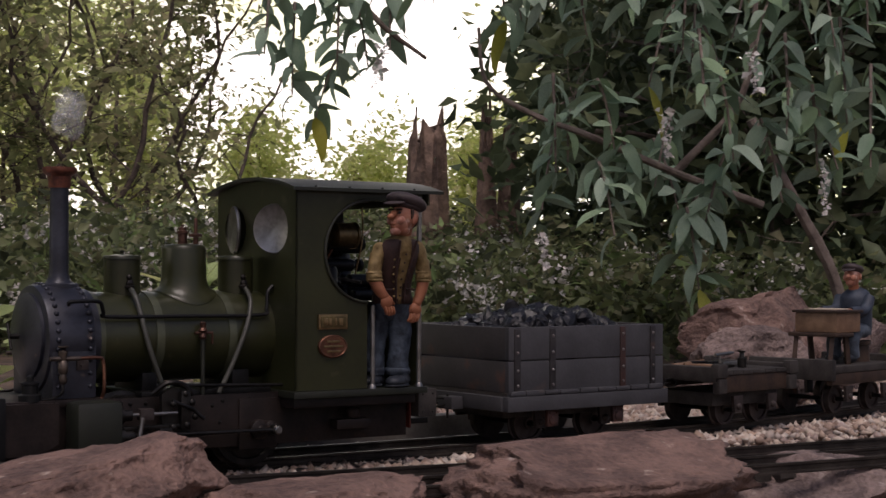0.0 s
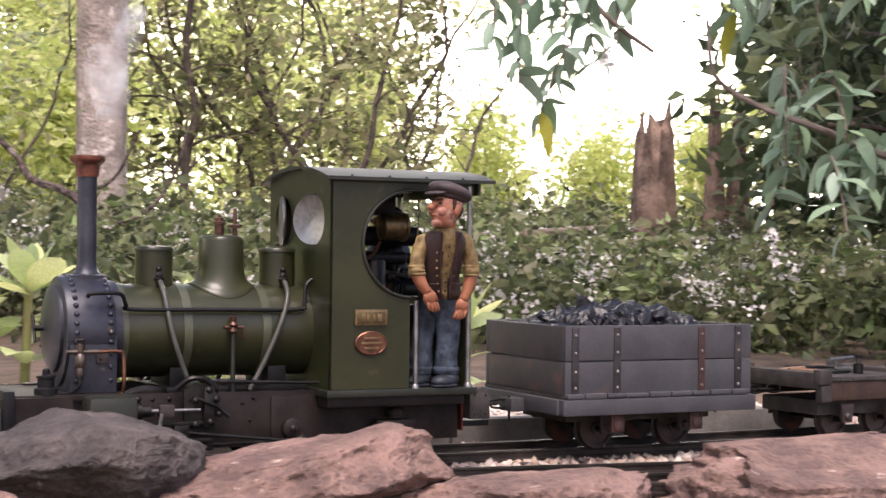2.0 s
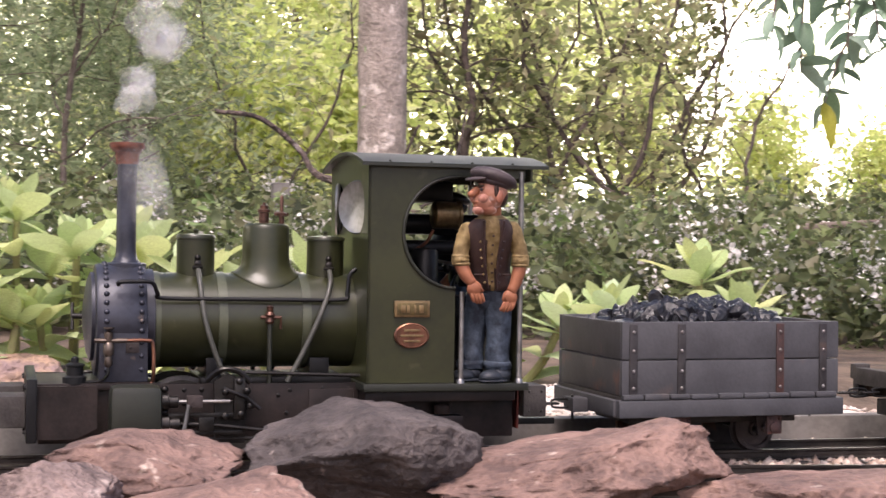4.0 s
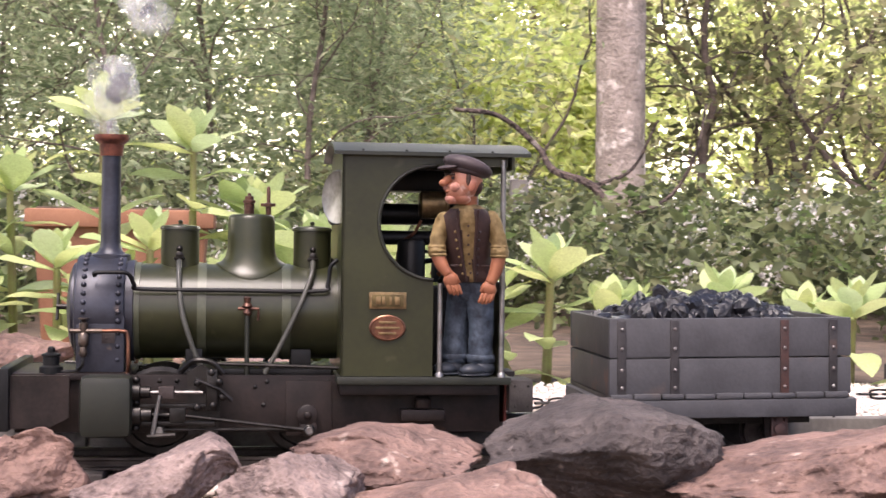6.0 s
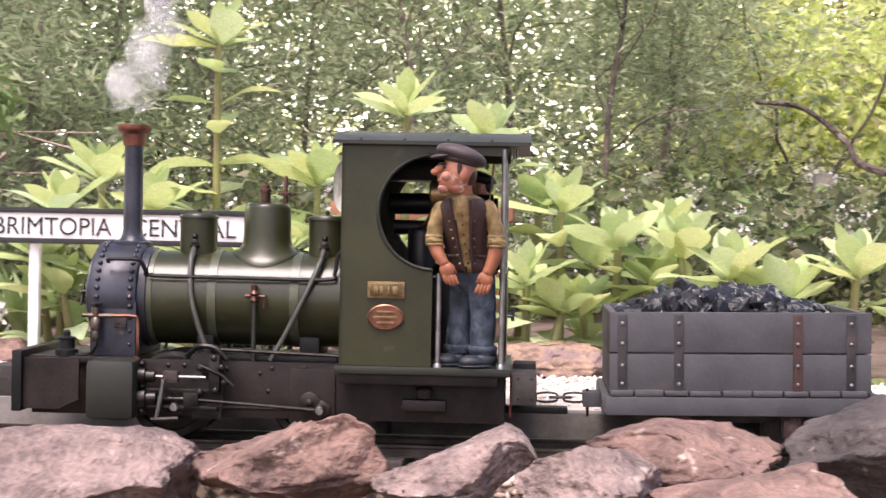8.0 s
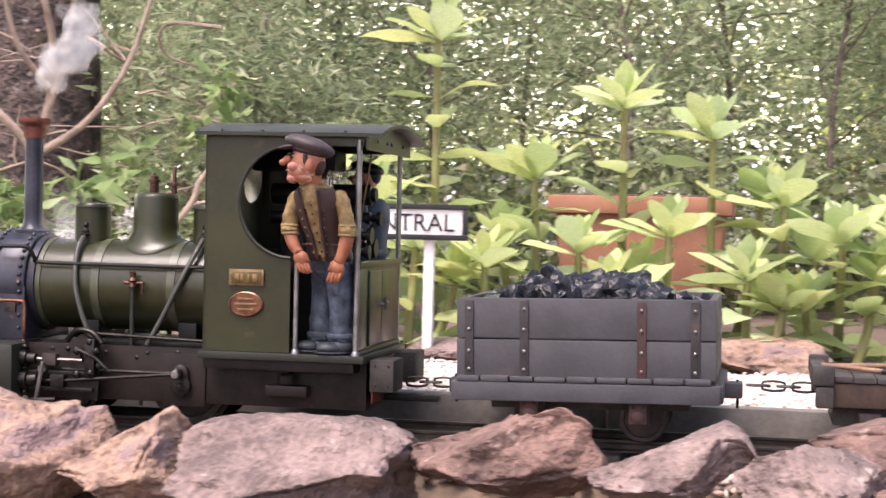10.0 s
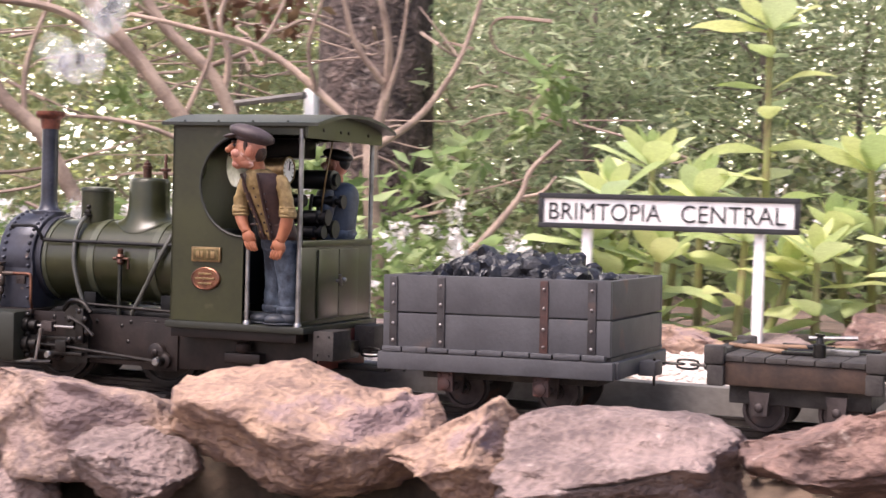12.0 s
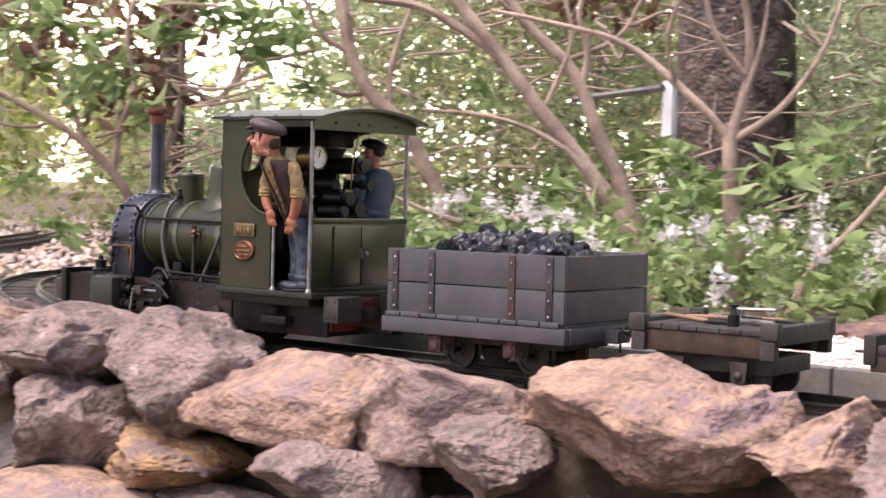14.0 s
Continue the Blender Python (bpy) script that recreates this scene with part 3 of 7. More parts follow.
# lower courses, set back
for i, (x0, x1, y, z0, z1, stone) in enumerate([
        (-0.92, -0.69, 0.78, -0.17, -0.085, 3), (-1.05, -0.90, 0.79, -0.15, -0.06, 0), (-0.66, -0.48, 0.79, -0.15, -0.065, 1), (-0.5, -0.33, 0.79, -0.14, -0.05, 0), (-0.35, -0.20, 0.79, -0.14, -0.048, 3),
        (-0.22, -0.06, 0.78, -0.13, -0.045, 0), (-0.08, 0.08, 0.77, -0.13, -0.05, 3), (0.06, 0.24, 0.77, -0.13, -0.05, 1), (0.22, 0.42, 0.75, -0.14, -0.05, 0), (0.4, 0.62, 0.75, -0.14, -0.055, 3),
        (-1.13, -1.0, 0.85, -0.05, 0.02, 2), (-1.22, -1.09, 0.89, -0.06, 0.02, 3)]):
    rock(x0, x1, y, z0, z1, stone, 50 + i, deep=0.1)
# boulders and border stones behind the platform
for i, (x0, x1, y, z0, z1, stone, label) in enumerate([
        (1.07, 1.26, 1.13, -0.02, 0.108, 1, "reddish brown boulder behind the track"), (1.02, 1.16, 1.09, -0.02, 0.072, 3, "grey-brown boulder behind the track"),
        (1.22, 1.42, 1.2, -0.02, 0.09, 3, "rounded brown boulder behind the track"),
        (-0.222, -0.136, 1.30, 0.0, 0.05, 1, "red crumbly rock at the back of the platform"), (-0.14, -0.09, 1.31, 0.0, 0.032, 2, "small brown border stone"),
        (-0.41, -0.27, 1.28, 0.0, 0.034, 2, "flat brown border stone under the plants"), (-0.53, -0.42, 1.29, 0.0, 0.03, 1, "brown border stone under the plants"),
        (-0.3, -0.22, 1.29, 0.0, 0.028, 3, "small grey-brown border stone beside plants"), (-0.06, 0.06, 1.33, 0.0, 0.036, 2, "flat orange-brown border stone"),
        (-0.66, -0.54, 1.30, -0.01, 0.022, 3, "low grey border stone"), (0.30, 0.4, 1.34, 0.0, 0.024, 3, "low border stone beside the plants")]):
    rock(x0, x1, y, z0, z1, stone, 80 + i, deep=0.09, label=label, group="border stones")


# ---- the engine ----
def steam_locomotive():
    top = tagged(new("steam_locomotive"), "olive green narrow-gauge model steam locomotive with an open cab", "locomotive")
    # boiler and smokebox
    boiler = part("boiler", lathe([(0.0292, -0.2195), (0.0292, -0.0965)], 48, (0, 0, 0.084), "x"), OLIVE, top)
    for x in (-0.2155, -0.1767, -0.127):
        part("boiler_band", lathe([(0.0292, x - 0.0026), (0.0299, x - 0.0026), (0.0299, x + 0.0026), (0.0292, x + 0.0026)], 48, (0, 0, 0.084), "x"), BAND, boiler)
    bm = lathe([(0.0305, -0.2505), (0.0335, -0.2498), (0.0342, -0.2482), (0.0342, -0.2225), (0.0334, -0.2214), (0.0312, -0.2212), (0.0312, -0.2165), (0.0292, -0.216)], 48, (0, 0, 0.084), "x")
    smokebox = part("smokebox", bm, SMOKEBOX, top, "blued black riveted smokebox")
    part("smokebox_saddle", box(-0.2482, -0.2208, -0.0335, 0.0335, 0.0487, 0.082, bevel=0.0005), SMOKEBOX, smokebox)
    bm = bmesh.new()
    for x in (-0.2445, -0.2245):
        for k in range(26):
            a = math.pi * (k / 25 * 1.3 - 0.15)
            ball((x, -0.0342 * math.cos(a), 0.084 + 0.0342 * math.sin(a)), 0.0017, (1, 1, 1), bm=bm, sub=2)
        for z in (0.056, 0.064, 0.072):
            for y in (-0.0336, 0.0336):
                ball((x, y, z), 0.0014, bm=bm, sub=2)
    part("rivets", bm, SMOKEBOX, smokebox)
    bm = lathe([(0.027, -0.2505), (0.027, -0.2525), (0.022, -0.2545), (0.008, -0.2565), (0.0015, -0.257)], 32, (0, 0, 0.086), "x")
    door = part("smokebox_door", bm, SMOKEBOX, top)
    bm = tube([(-0.256, 0, 0.086), (-0.263, 0, 0.086)], 0.0018)
    tube([(-0.2625, 0.004, 0.094), (-0.2625, -0.003, 0.078)], 0.001, bm=bm)
    part("door_handle", bm, DARK_STEEL, door)
    # chimney
    bm = lathe([(0.0102, 0.1165), (0.0092, 0.1188), (0.0074, 0.1205), (0.0064, 0.123), (0.0059, 0.1265), (0.0057, 0.1795)], 28, (-0.2318, 0, 0))
    chimney = part("chimney", bm, SMOKEBOX, top, "tall blued black chimney")
    bm = lathe([(0.0066, 0.179), (0.007, 0.1832), (0.0074, 0.1862), (0.0098, 0.1882), (0.0106, 0.1896), (0.0104, 0.192), (0.0076, 0.1922), (0.0066, 0.188), (0.0062, 0.179)], 28, (-0.2318, 0, 0))
    part("chimney_cap", bm, RED_CAP, chimney, "flared rusty copper chimney cap")
    bm = lathe([(0.0122, 0.1145), (0.0122, 0.1182), (0.0104, 0.119)], 28, (-0.2318, 0, 0))
    part("chimney_base", bm, SMOKEBOX, chimney)
    # sand boxes and dome
    for x, name in ((-0.1905, "sandbox"), (-0.1111, "sandbox")):
        bm = lathe([(0.0114, 0.106), (0.0114, 0.134), (0.0121, 0.1342), (0.0121, 0.1354), (0.0112, 0.1366), (0.004, 0.1374), (0.0013, 0.1376), (0.0012, 0.1386), (0.0017, 0.1394), (0.0008, 0.1402)], 26, (x, 0, 0))
        sb = part(name, bm, OLIVE, top)
        bm = ball((x, -0.0112, 0.1226), 0.002, sub=2)
        lathe([(0.0012, -0.0105), (0.0022, -0.0115), (0.0022, -0.0135), (0.0012, -0.014)], 10, (x, 0, 0.1188), "y", bm=bm)
        lathe([(0.003, 0.1155), (0.0034, 0.116), (0.0034, 0.117), (0.002, 0.1178)], 10, (x, -0.0125, 0), bm=bm)
        part("sand_valve", bm, DARK_STEEL, sb)
    # the dome's skirt sits on the round of the boiler
    skirt = [(0.0212, 0.0003), (0.0209, 0.0009), (0.0192, 0.0014), (0.0173, 0.0025), (0.0158, 0.0044), (0.0148, 0.0072)]
    prof = skirt + [(0.0143, 0.1245), (0.0141, 0.1408), (0.0137, 0.1428), (0.0122, 0.1441), (0.006, 0.1445), (0.001, 0.1445)]
    bm = lathe(prof, 36)
    for v in bm.verts:
        if v.co.z < 0.02:
            h, fade = v.co.z, max(0.0, 1 - v.co.z / 0.011)
            v.co.z = 0.084 + h + fade * math.sqrt(0.0292 ** 2 - v.co.y ** 2) + (1 - fade) * 0.0292
        v.co.x -= 0.148
    dome = part("steam_dome", bm, OLIVE, top)
    bm = lathe([(0.0031, 0.144), (0.0031, 0.151), (0.0038, 0.1514), (0.0038, 0.153), (0.0027, 0.1534), (0.0026, 0.1555), (0.0012, 0.156), (0.0008, 0.1575)], 16, (-0.1495, -0.001, 0))
    part("safety_valve", bm, BRONZE, dome, "brown copper safety valve")
    bm = lathe([(0.0017, 0.141), (0.0017, 0.149), (0.0034, 0.1495), (0.0034, 0.151), (0.0012, 0.152), (0.0012, 0.161), (0.0006, 0.162)], 12, (-0.1378, 0.004, 0))
    box(-0.1425, -0.1335, 0.0032, 0.0048, 0.1495, 0.1515, bm=bm, bevel=0.0003)
    part("whistle", bm, BRONZE, dome)
    # pipes on the near and far side
    for s in (-1, 1):
        part("boiler_handrail", tube(spline([(-0.238, s * 0.0325, 0.106), (-0.2375, s * 0.0345, 0.1078), (-0.228, s * 0.0345, 0.1082), (-0.219, s * 0.034, 0.1075), (-0.2155, s * 0.0315, 0.101), (-0.211, s * 0.0295, 0.0982), (-0.16, s * 0.029, 0.0978), (-0.108, s * 0.029, 0.0978), (-0.1028, s * 0.028, 0.102), (-0.1012, s * 0.0265, 0.1125), (-0.097, s * 0.0255, 0.117)], 6), 0.0013, 8), BLACK, top)
        part("sand_pipe", tube(spline([(-0.1905, s * 0.0125, 0.117), (-0.1902, s * 0.0245, 0.106), (-0.188, s * 0.032, 0.086), (-0.183, s * 0.034, 0.068), (-0.176, s * 0.034, 0.05)], 6), 0.0016, 10), PIPE, top, "grey sanding pipe")
        part("sand_pipe", tube(spline([(-0.1111, s * 0.0125, 0.117), (-0.1125, s * 0.0245, 0.107), (-0.119, s * 0.0315, 0.09), (-0.129, s * 0.0335, 0.068), (-0.1395, s * 0.034, 0.048)], 6), 0.0016, 10), PIPE, top, "grey sanding pipe")
        bm = tube([(-0.15, s * 0.0328, 0.045), (-0.15, s * 0.0325, 0.083)], 0.0015)
        clack = part("feed_pipe", bm, OLIVE_DARK, top)
        bm = lathe([(0.002, 0.083), (0.0028, 0.0845), (0.0018, 0.087), (0.0032, 0.0885), (0.0018, 0.0905), (0.0022, 0.0935), (0.0008, 0.0945)], 12, (-0.15, s * 0.0325, 0))
        tube([(-0.1555, s * 0.0325, 0.087), (-0.1435, s * 0.0325, 0.087), (-0.1435, s * 0.0325, 0.08)], 0.0011, 8, bm=bm)
        part("check_valve", bm, BRONZE, clack, "brown bronze check valve")
        bm = lathe([(0.0016, 0.058), (0.0026, 0.06), (0.0018, 0.064), (0.003, 0.0655), (0.003, 0.071), (0.0018, 0.0725), (0.0026, 0.0765), (0.0026, 0.078), (0.001, 0.0795), (0.0032, 0.0805), (0.0032, 0.0812)], 12, (-0.2435, s * 0.0385, 0))
        tube([(-0.2515, s * 0.0385, 0.0735), (-0.233, s * 0.0385, 0.0735)], 0.0014, 8, bm=bm)
        lub = part("lubricator", bm, GUNMETAL, top, "dull gunmetal displacement lubricator")
        part("lubricator_pipe", tube(spline([(-0.233, s * 0.0385, 0.0735), (-0.222, s * 0.0385, 0.0735), (-0.2185, s * 0.0385, 0.071), (-0.218, s * 0.039, 0.055), (-0.219, s * 0.037, 0.048), (-0.225, s * 0.044, 0.0465)], 6), 0.00115, 8), COPPER, lub, "bent copper pipe")
        part("drain_pipe", tube(spline([(-0.2435, s * 0.0385, 0.058), (-0.244, s * 0.039, 0.053), (-0.249, s * 0.036, 0.0495), (-0.262, s * 0.037, 0.0492)], 5), 0.0009, 8), DARK_STEEL, lub)
        bm = box(-0.2335, -0.226, s * 0.0345 - 0.0008, s * 0.0345 + 0.0008, 0.066, 0.072, bevel=0.0005)
        ball((-0.231, s * 0.0357, 0.069), 0.0009, bm=bm, sub=1)
        part("bracket", bm, IRON, smokebox)
        # frames and cylinders
        bm = box(-0.282, 0.0, s * 0.035 - 0.0012, s * 0.035 + 0.0012, 0.014, 0.0475, bevel=0.0005)
        fr = part("frame_plate", bm, FRAME, top, "grimy dark side frame with bolts")
        bm = bmesh.new()
        for x, z in ((-0.2, 0.044), (-0.19, 0.044), (-0.165, 0.043), (-0.138, 0.0435), (-0.1185, 0.0445), (-0.1025, 0.044), (-0.2, 0.036), (-0.125, 0.033), (-0.14, 0.03), (-0.145, 0.0405)):
            ball((x, s * 0.0364, z), 0.0015, (1, 0.6, 1), bm=bm, sub=1)
        part("frame_bolts", bm, DARK_STEEL, fr)["kind"] = "stuff"
        part("axle_guard", box(-0.127, -0.1, s * 0.0372 - 0.0008, s * 0.0372 + 0.0008, 0.012, 0.044, bevel=0.0008), FRAME, fr)
        part("cylinder", box(-0.2435, -0.2145, s * 0.051 - 0.011, s * 0.051 + 0.011, 0.0135, 0.0485, bevel=0.0046), OLIVE_DARK, top, "square olive green cylinder casing")
        bm = lathe([(0.0052, -0.2145), (0.0052, -0.2105), (0.0035, -0.21), (0.0035, -0.205), (0.0025, -0.2045)], 14, (0, s * 0.049, 0.0385), "x")
        lathe([(0.006, -0.2145), (0.006, -0.21), (0.004, -0.2095), (0.004, -0.204), (0.0028, -0.2035)], 14, (0, s * 0.049, 0.0255), "x", bm=bm)
        for z in (0.018, 0.0325, 0.0455):
            ball((-0.2125, s * 0.049, z), 0.0021, (1.1, 1, 1), bm=bm, sub=2)
        part("cylinder_gland", bm, DARK_STEEL, top)
        part("valve_rod", tube([(-0.206, s * 0.049, 0.0385), (-0.175, s * 0.049, 0.0385)], 0.0011, 8), STEEL, top)
        part("valve_guide", box(-0.2, -0.191, s * 0.049 - 0.003, s * 0.049 + 0.003, 0.035, 0.042, bevel=0.0008), IRON, top)
        for z in (0.0305, 0.0205):
            part("slide_bar", box(-0.212, -0.168, s * 0.0475 - 0.0022, s * 0.0475 + 0.0022, z - 0.0012, z + 0.0012, bevel=0.0004), DARK_STEEL, top)
        bm = plate([(-0.183, 0.014), (-0.166, 0.014), (-0.164, 0.042), (-0.168, 0.05), (-0.176, 0.0545), (-0.184, 0.05)], [circle(-0.1745, 0.0405, 0.003, 12)], 0.0035, lambda u, v, w: (u, s * (0.043 + w), v))
        mb = part("rod_bracket", bm, DARK_STEEL, top)
        bm = box(-0.173, -0.1665, s * 0.049 - 0.002, s * 0.049 + 0.002, 0.028, 0.052, bevel=0.001)
        for x, z in ((-0.17, 0.05), (-0.1655, 0.0445), (-0.1635, 0.036), (-0.169, 0.031), (-0.178, 0.044), (-0.178, 0.03)):
            ball((x, s * 0.0505, z), 0.0023, (1, 0.7, 1), bm=bm, sub=2)
        tube([(-0.179, s * 0.0505, 0.046), (-0.1655, s * 0.0515, 0.0405), (-0.158, s * 0.0515, 0.034)], 0.0012, 8, bm=bm)
        part("expansion_link", bm, DARK_STEEL, mb)
        part("weigh_shaft_arm", tube(spline([(-0.188, s * 0.042, 0.05), (-0.18, s * 0.045, 0.0565), (-0.17, s * 0.046, 0.0555), (-0.163, s * 0.047, 0.049)], 5), 0.0018, 8), DARK_STEEL, top)
        part("drop_link", tube([(-0.199, s * 0.053, 0.037), (-0.203, s * 0.053, 0.014)], 0.0013, 8), STEEL, top)
        part("union_link", tube([(-0.206, s * 0.053, 0.0135), (-0.19, s * 0.053, 0.0145)], 0.0016, 8), DARK_STEEL, top)
    part("reverser_rod", tube([(-0.172, -0.038, 0.0545), (-0.096, -0.038, 0.052)], 0.0011, 8), DARK_STEEL, top)
    part("ashpan", box(-0.19, -0.1, -0.03, 0.03, 0.0465, 0.0505, bevel=0.001), BLACK, top)
    for x0, x1 in ((-0.186, -0.176), (-0.124, -0.112)):
        part("boiler_support", box(x0, x1, -0.022, 0.022, 0.05, 0.062, bevel=0.001), BLACK, top)
    # front end
    part("front_deck", box(-0.284, -0.2165, -0.04, 0.04, 0.0445, 0.0485, bevel=0.0006), FRAME, top)
    beam = part("front_buffer_beam", box(-0.289, -0.283, -0.054, 0.054, 0.0165, 0.0525, bevel=0.001), BLACK, top)
    bm = bmesh.new()
    for y in (-0.047, -0.03, 0.03, 0.047):
        for z in (0.022, 0.047):
            ball((-0.2893, y, z), 0.0014, bm=bm, sub=1)
    part("beam_bolts", bm, DARK_STEEL, beam)
    for s in (-1, 1):
        bm = plate([(-0.284, 0.048), (-0.284, 0.018), (-0.262, 0.018), (-0.25, 0.024), (-0.25, 0.048)], (), 0.002, lambda u, v, w: (u, s * 0.05 + w, v))
        part("front_side_plate", bm, FRAME, top)
        part("front_buffer_block", box(-0.305, -0.289, s * 0.034 - 0.014, s * 0.034 + 0.014, 0.0245, 0.0425, bevel=0.0012), OLDWOOD, top)
    bm = lathe([(0.0068, 0.048), (0.0068, 0.052), (0.0048, 0.053), (0.0048, 0.058), (0.0056, 0.0585), (0.0056, 0.0595), (0.0022, 0.0605), (0.0022, 0.063), (0.0012, 0.064)], 18, (-0.262, -0.034, 0))
    part("lamp_socket", bm, BLACK, top)
    # cab
    n = 18
    arc = [(-0.043 - 0.0322 * math.sin(math.pi * k / n), 0.140 - 0.034 * math.cos(math.pi * k / n)) for k in range(n + 1)]
    side = [(-0.0965, 0.0485), (-0.043, 0.0485), *arc, (0.0, 0.174), (0.0, 0.1815), (-0.0965, 0.1815)]
    for s in (-1, 1):
        cs = part("cab_side", plate(side, (), 0.0016, lambda u, v, w: (u, s * 0.055 - s * w, v)), OLIVE, top)
        rim = tube([(u, s * 0.0556, v) for u, v in arc], 0.0011, 8)
        part("opening_beading", rim, OLIVE_DARK, cs)
        if s < 0:
            bm = box(-0.0803, -0.0587, -0.0567, -0.0549, 0.0885, 0.0985, bevel=0.0005)
            pl = part("number_plate", bm, BRASS, cs, "rectangular tarnished brass plate")
            bm = box(-0.0787, -0.0603, -0.0572, -0.0563, 0.0898, 0.0972, bevel=0.0003)
            part("plate_field", bm, BRONZE_FIELD, pl)
            for x, w in ((-0.0765, 0.0028), (-0.073, 0.0018), (-0.0685, 0.0012), (-0.0655, 0.0028)):
                part("raised_bar", box(x, x + w, -0.0576, -0.057, 0.0912, 0.0958, bevel=0.0002), BRASS, pl)
            bm = lathe([(0.0106, -0.0549), (0.0106, -0.0567), (0.0098, -0.0571), (0.0094, -0.0567)], 32, (0, 0, 0), "y")
            for v in bm.verts:
                v.co.z *= 0.72
                v.co += Vector((-0.0696, 0, 0.0773))
            pl = part("works_plate", bm, COPPER, cs, "oval copper works plate with worn lettering")
            for z, w in ((0.0805, 0.005), (0.0773, 0.007), (0.074, 0.005)):
                part("raised_bar", box(-0.0696 - w, -0.0696 + w, -0.0576, -0.057, z - 0.0007, z + 0.0007, bevel=0.0002), BRASS, pl)
    roof_z = lambda y: 0.1795 + 0.0085 * (1 - (y / 0.062) ** 2)
    front = [(-0.055, 0.0485), (0.055, 0.0485)] + [(y, roof_z(y)) for y in np.linspace(0.055, -0.055, 13)]
    bm = plate(front, [circle(-0.029, 0.155, 0.0155), circle(0.029, 0.155, 0.0155)], 0.0016, lambda u, v, w: (-0.0965 + w, u, v))
    cf = part("cab_front", bm, OLIVE, top)
    for y, a in ((-0.029, 30), (0.029, -14)):
        bm = lathe([(0.0148, -0.0008), (0.0156, -0.0012), (0.0164, 0.0), (0.0156, 0.0012), (0.0148, 0.0008)], 32, (0, 0, 0), "x")
        ring = part("porthole_rim", bm, STEEL, cf, "round metal spectacle window rim")
        ring.matrix_basis = pose(-0.0975, y, 0.155, 0, 0, a)
        bm = lathe([(0.0149, -0.0004), (0.0149, 0.0004)], 32, (0, 0, 0), "x")
        g = part("glass", bm, GLASS, ring)
        g.visible_shadow = False
    bm = bmesh.new()
    ys = np.linspace(-0.062, 0.062, 15)
    loop = [(y, roof_z(y) + 0.0022) for y in ys] + [(y, roof_z(y)) for y in ys[::-1]]
    vs0 = [bm.verts.new((-0.1015, y, z)) for y, z in loop]
    vs1 = [bm.verts.new((0.0125, y, z)) for y, z in loop]
    for k in range(len(loop)):
        bm.faces.new((vs0[k], vs0[(k + 1) % len(loop)], vs1[(k + 1) % len(loop)], vs1[k]))
    for k in range(14):
        for vs in (vs0, vs1):
            bm.faces.new((vs[k], vs[k + 1], vs[28 - k], vs[29 - k]))
    roof = part("roof", bm, OLIVE_DARK, top, "thin arched dark olive roof sheet")
    bm = bmesh.new()
    for x in (-0.085, -0.06, -0.035, -0.01):
        for y in (-0.0605, 0.0605):
            ball((x, y, 0.1822), 0.0011, bm=bm, sub=1)
    part("roof_rivets", bm, OLIVE_DARK, roof)
    fas = [(-0.0585, 0.172), (0.0585, 0.172)] + [(y, roof_z(y)) for y in np.linspace(0.0585, -0.0585, 13)]
    fa = part("rear_fascia", plate(fas, (), 0.0015, lambda u, v, w: (0.002 + w, u, v)), OLIVE, top)
    bm = bmesh.new()
    for y in (-0.036, -0.01, 0.002, 0.034):
        ball((0.0038, y, 0.178), 0.0015, (0.6, 1, 1), bm=bm, sub=1)
    part("fascia_rivets", bm, DARK_STEEL, fa)
    for s in (-1, 1):
        part("corner_post", tube([(-0.0025, s * 0.055, 0.048), (-0.0025, s * 0.055, 0.178)], 0.0017, 12), STEEL, top, "polished steel cab post")
        part("door_handrail", tube([(-0.039, s * 0.0555, 0.048), (-0.039, s * 0.0555, 0.104)], 0.0015, 12), STEEL, top)
        for x in (-0.0025, -0.039):
            part("post_foot", lathe([(0.0027, 0.048), (0.0027, 0.0495), (0.0018, 0.051)], 12, (x, s * 0.0552, 0)), STEEL, top)
    part("footplate", box(-0.0985, 0.003, -0.0578, 0.0578, 0.0437, 0.0482, bevel=0.0006), OLIVE_DARK, top)
    part("valance", box(-0.0965, -0.004, -0.0535, 0.0535, 0.0375, 0.0437, bevel=0.0006), FRAME, top)
    part("ash_frame", box(-0.095, 0.0, -0.0335, 0.0335, 0.0145, 0.0372, bevel=0.001), BLACK, top)
    bm = lathe([(0.0042, 0.029), (0.005, 0.03), (0.005, 0.034), (0.0035, 0.0355)], 14, (-0.047, -0.044, 0))
    box(-0.06, -0.034, -0.046, -0.036, 0.0215, 0.028, bm=bm, bevel=0.001)
    part("under_cab_tank", bm, FRAME, top)
    back = part("rear_panel", box(-0.0012, 0.0012, -0.0535, 0.0535, 0.0485, 0.1015, bevel=0.0004), OLIVE, top, "olive rear cab panel with double doors")
    part("panel_rail", box(-0.002, 0.0024, -0.0545, 0.0545, 0.1005, 0.105, bevel=0.0006), OLIVE, back)
    for y0, y1 in ((-0.031, -0.0005), (0.0005, 0.031)):
        part("panel_door", box(0.0012, 0.0026, y0, y1, 0.0525, 0.0985, bevel=0.0005), OLIVE, back)
    part("panel_kick_strip", box(0.0012, 0.0022, -0.0535, 0.0535, 0.0487, 0.0515, bevel=0.0003), OLIVE, back)
    bm = tube([(0.0025, -0.004, 0.077), (0.0065, -0.004, 0.077)], 0.0012, 8)
    tube([(0.006, -0.0055, 0.0815), (0.006, -0.003, 0.074)], 0.0011, 8, bm=bm)
    ball((0.0045, 0.004, 0.0775), 0.002, bm=bm)
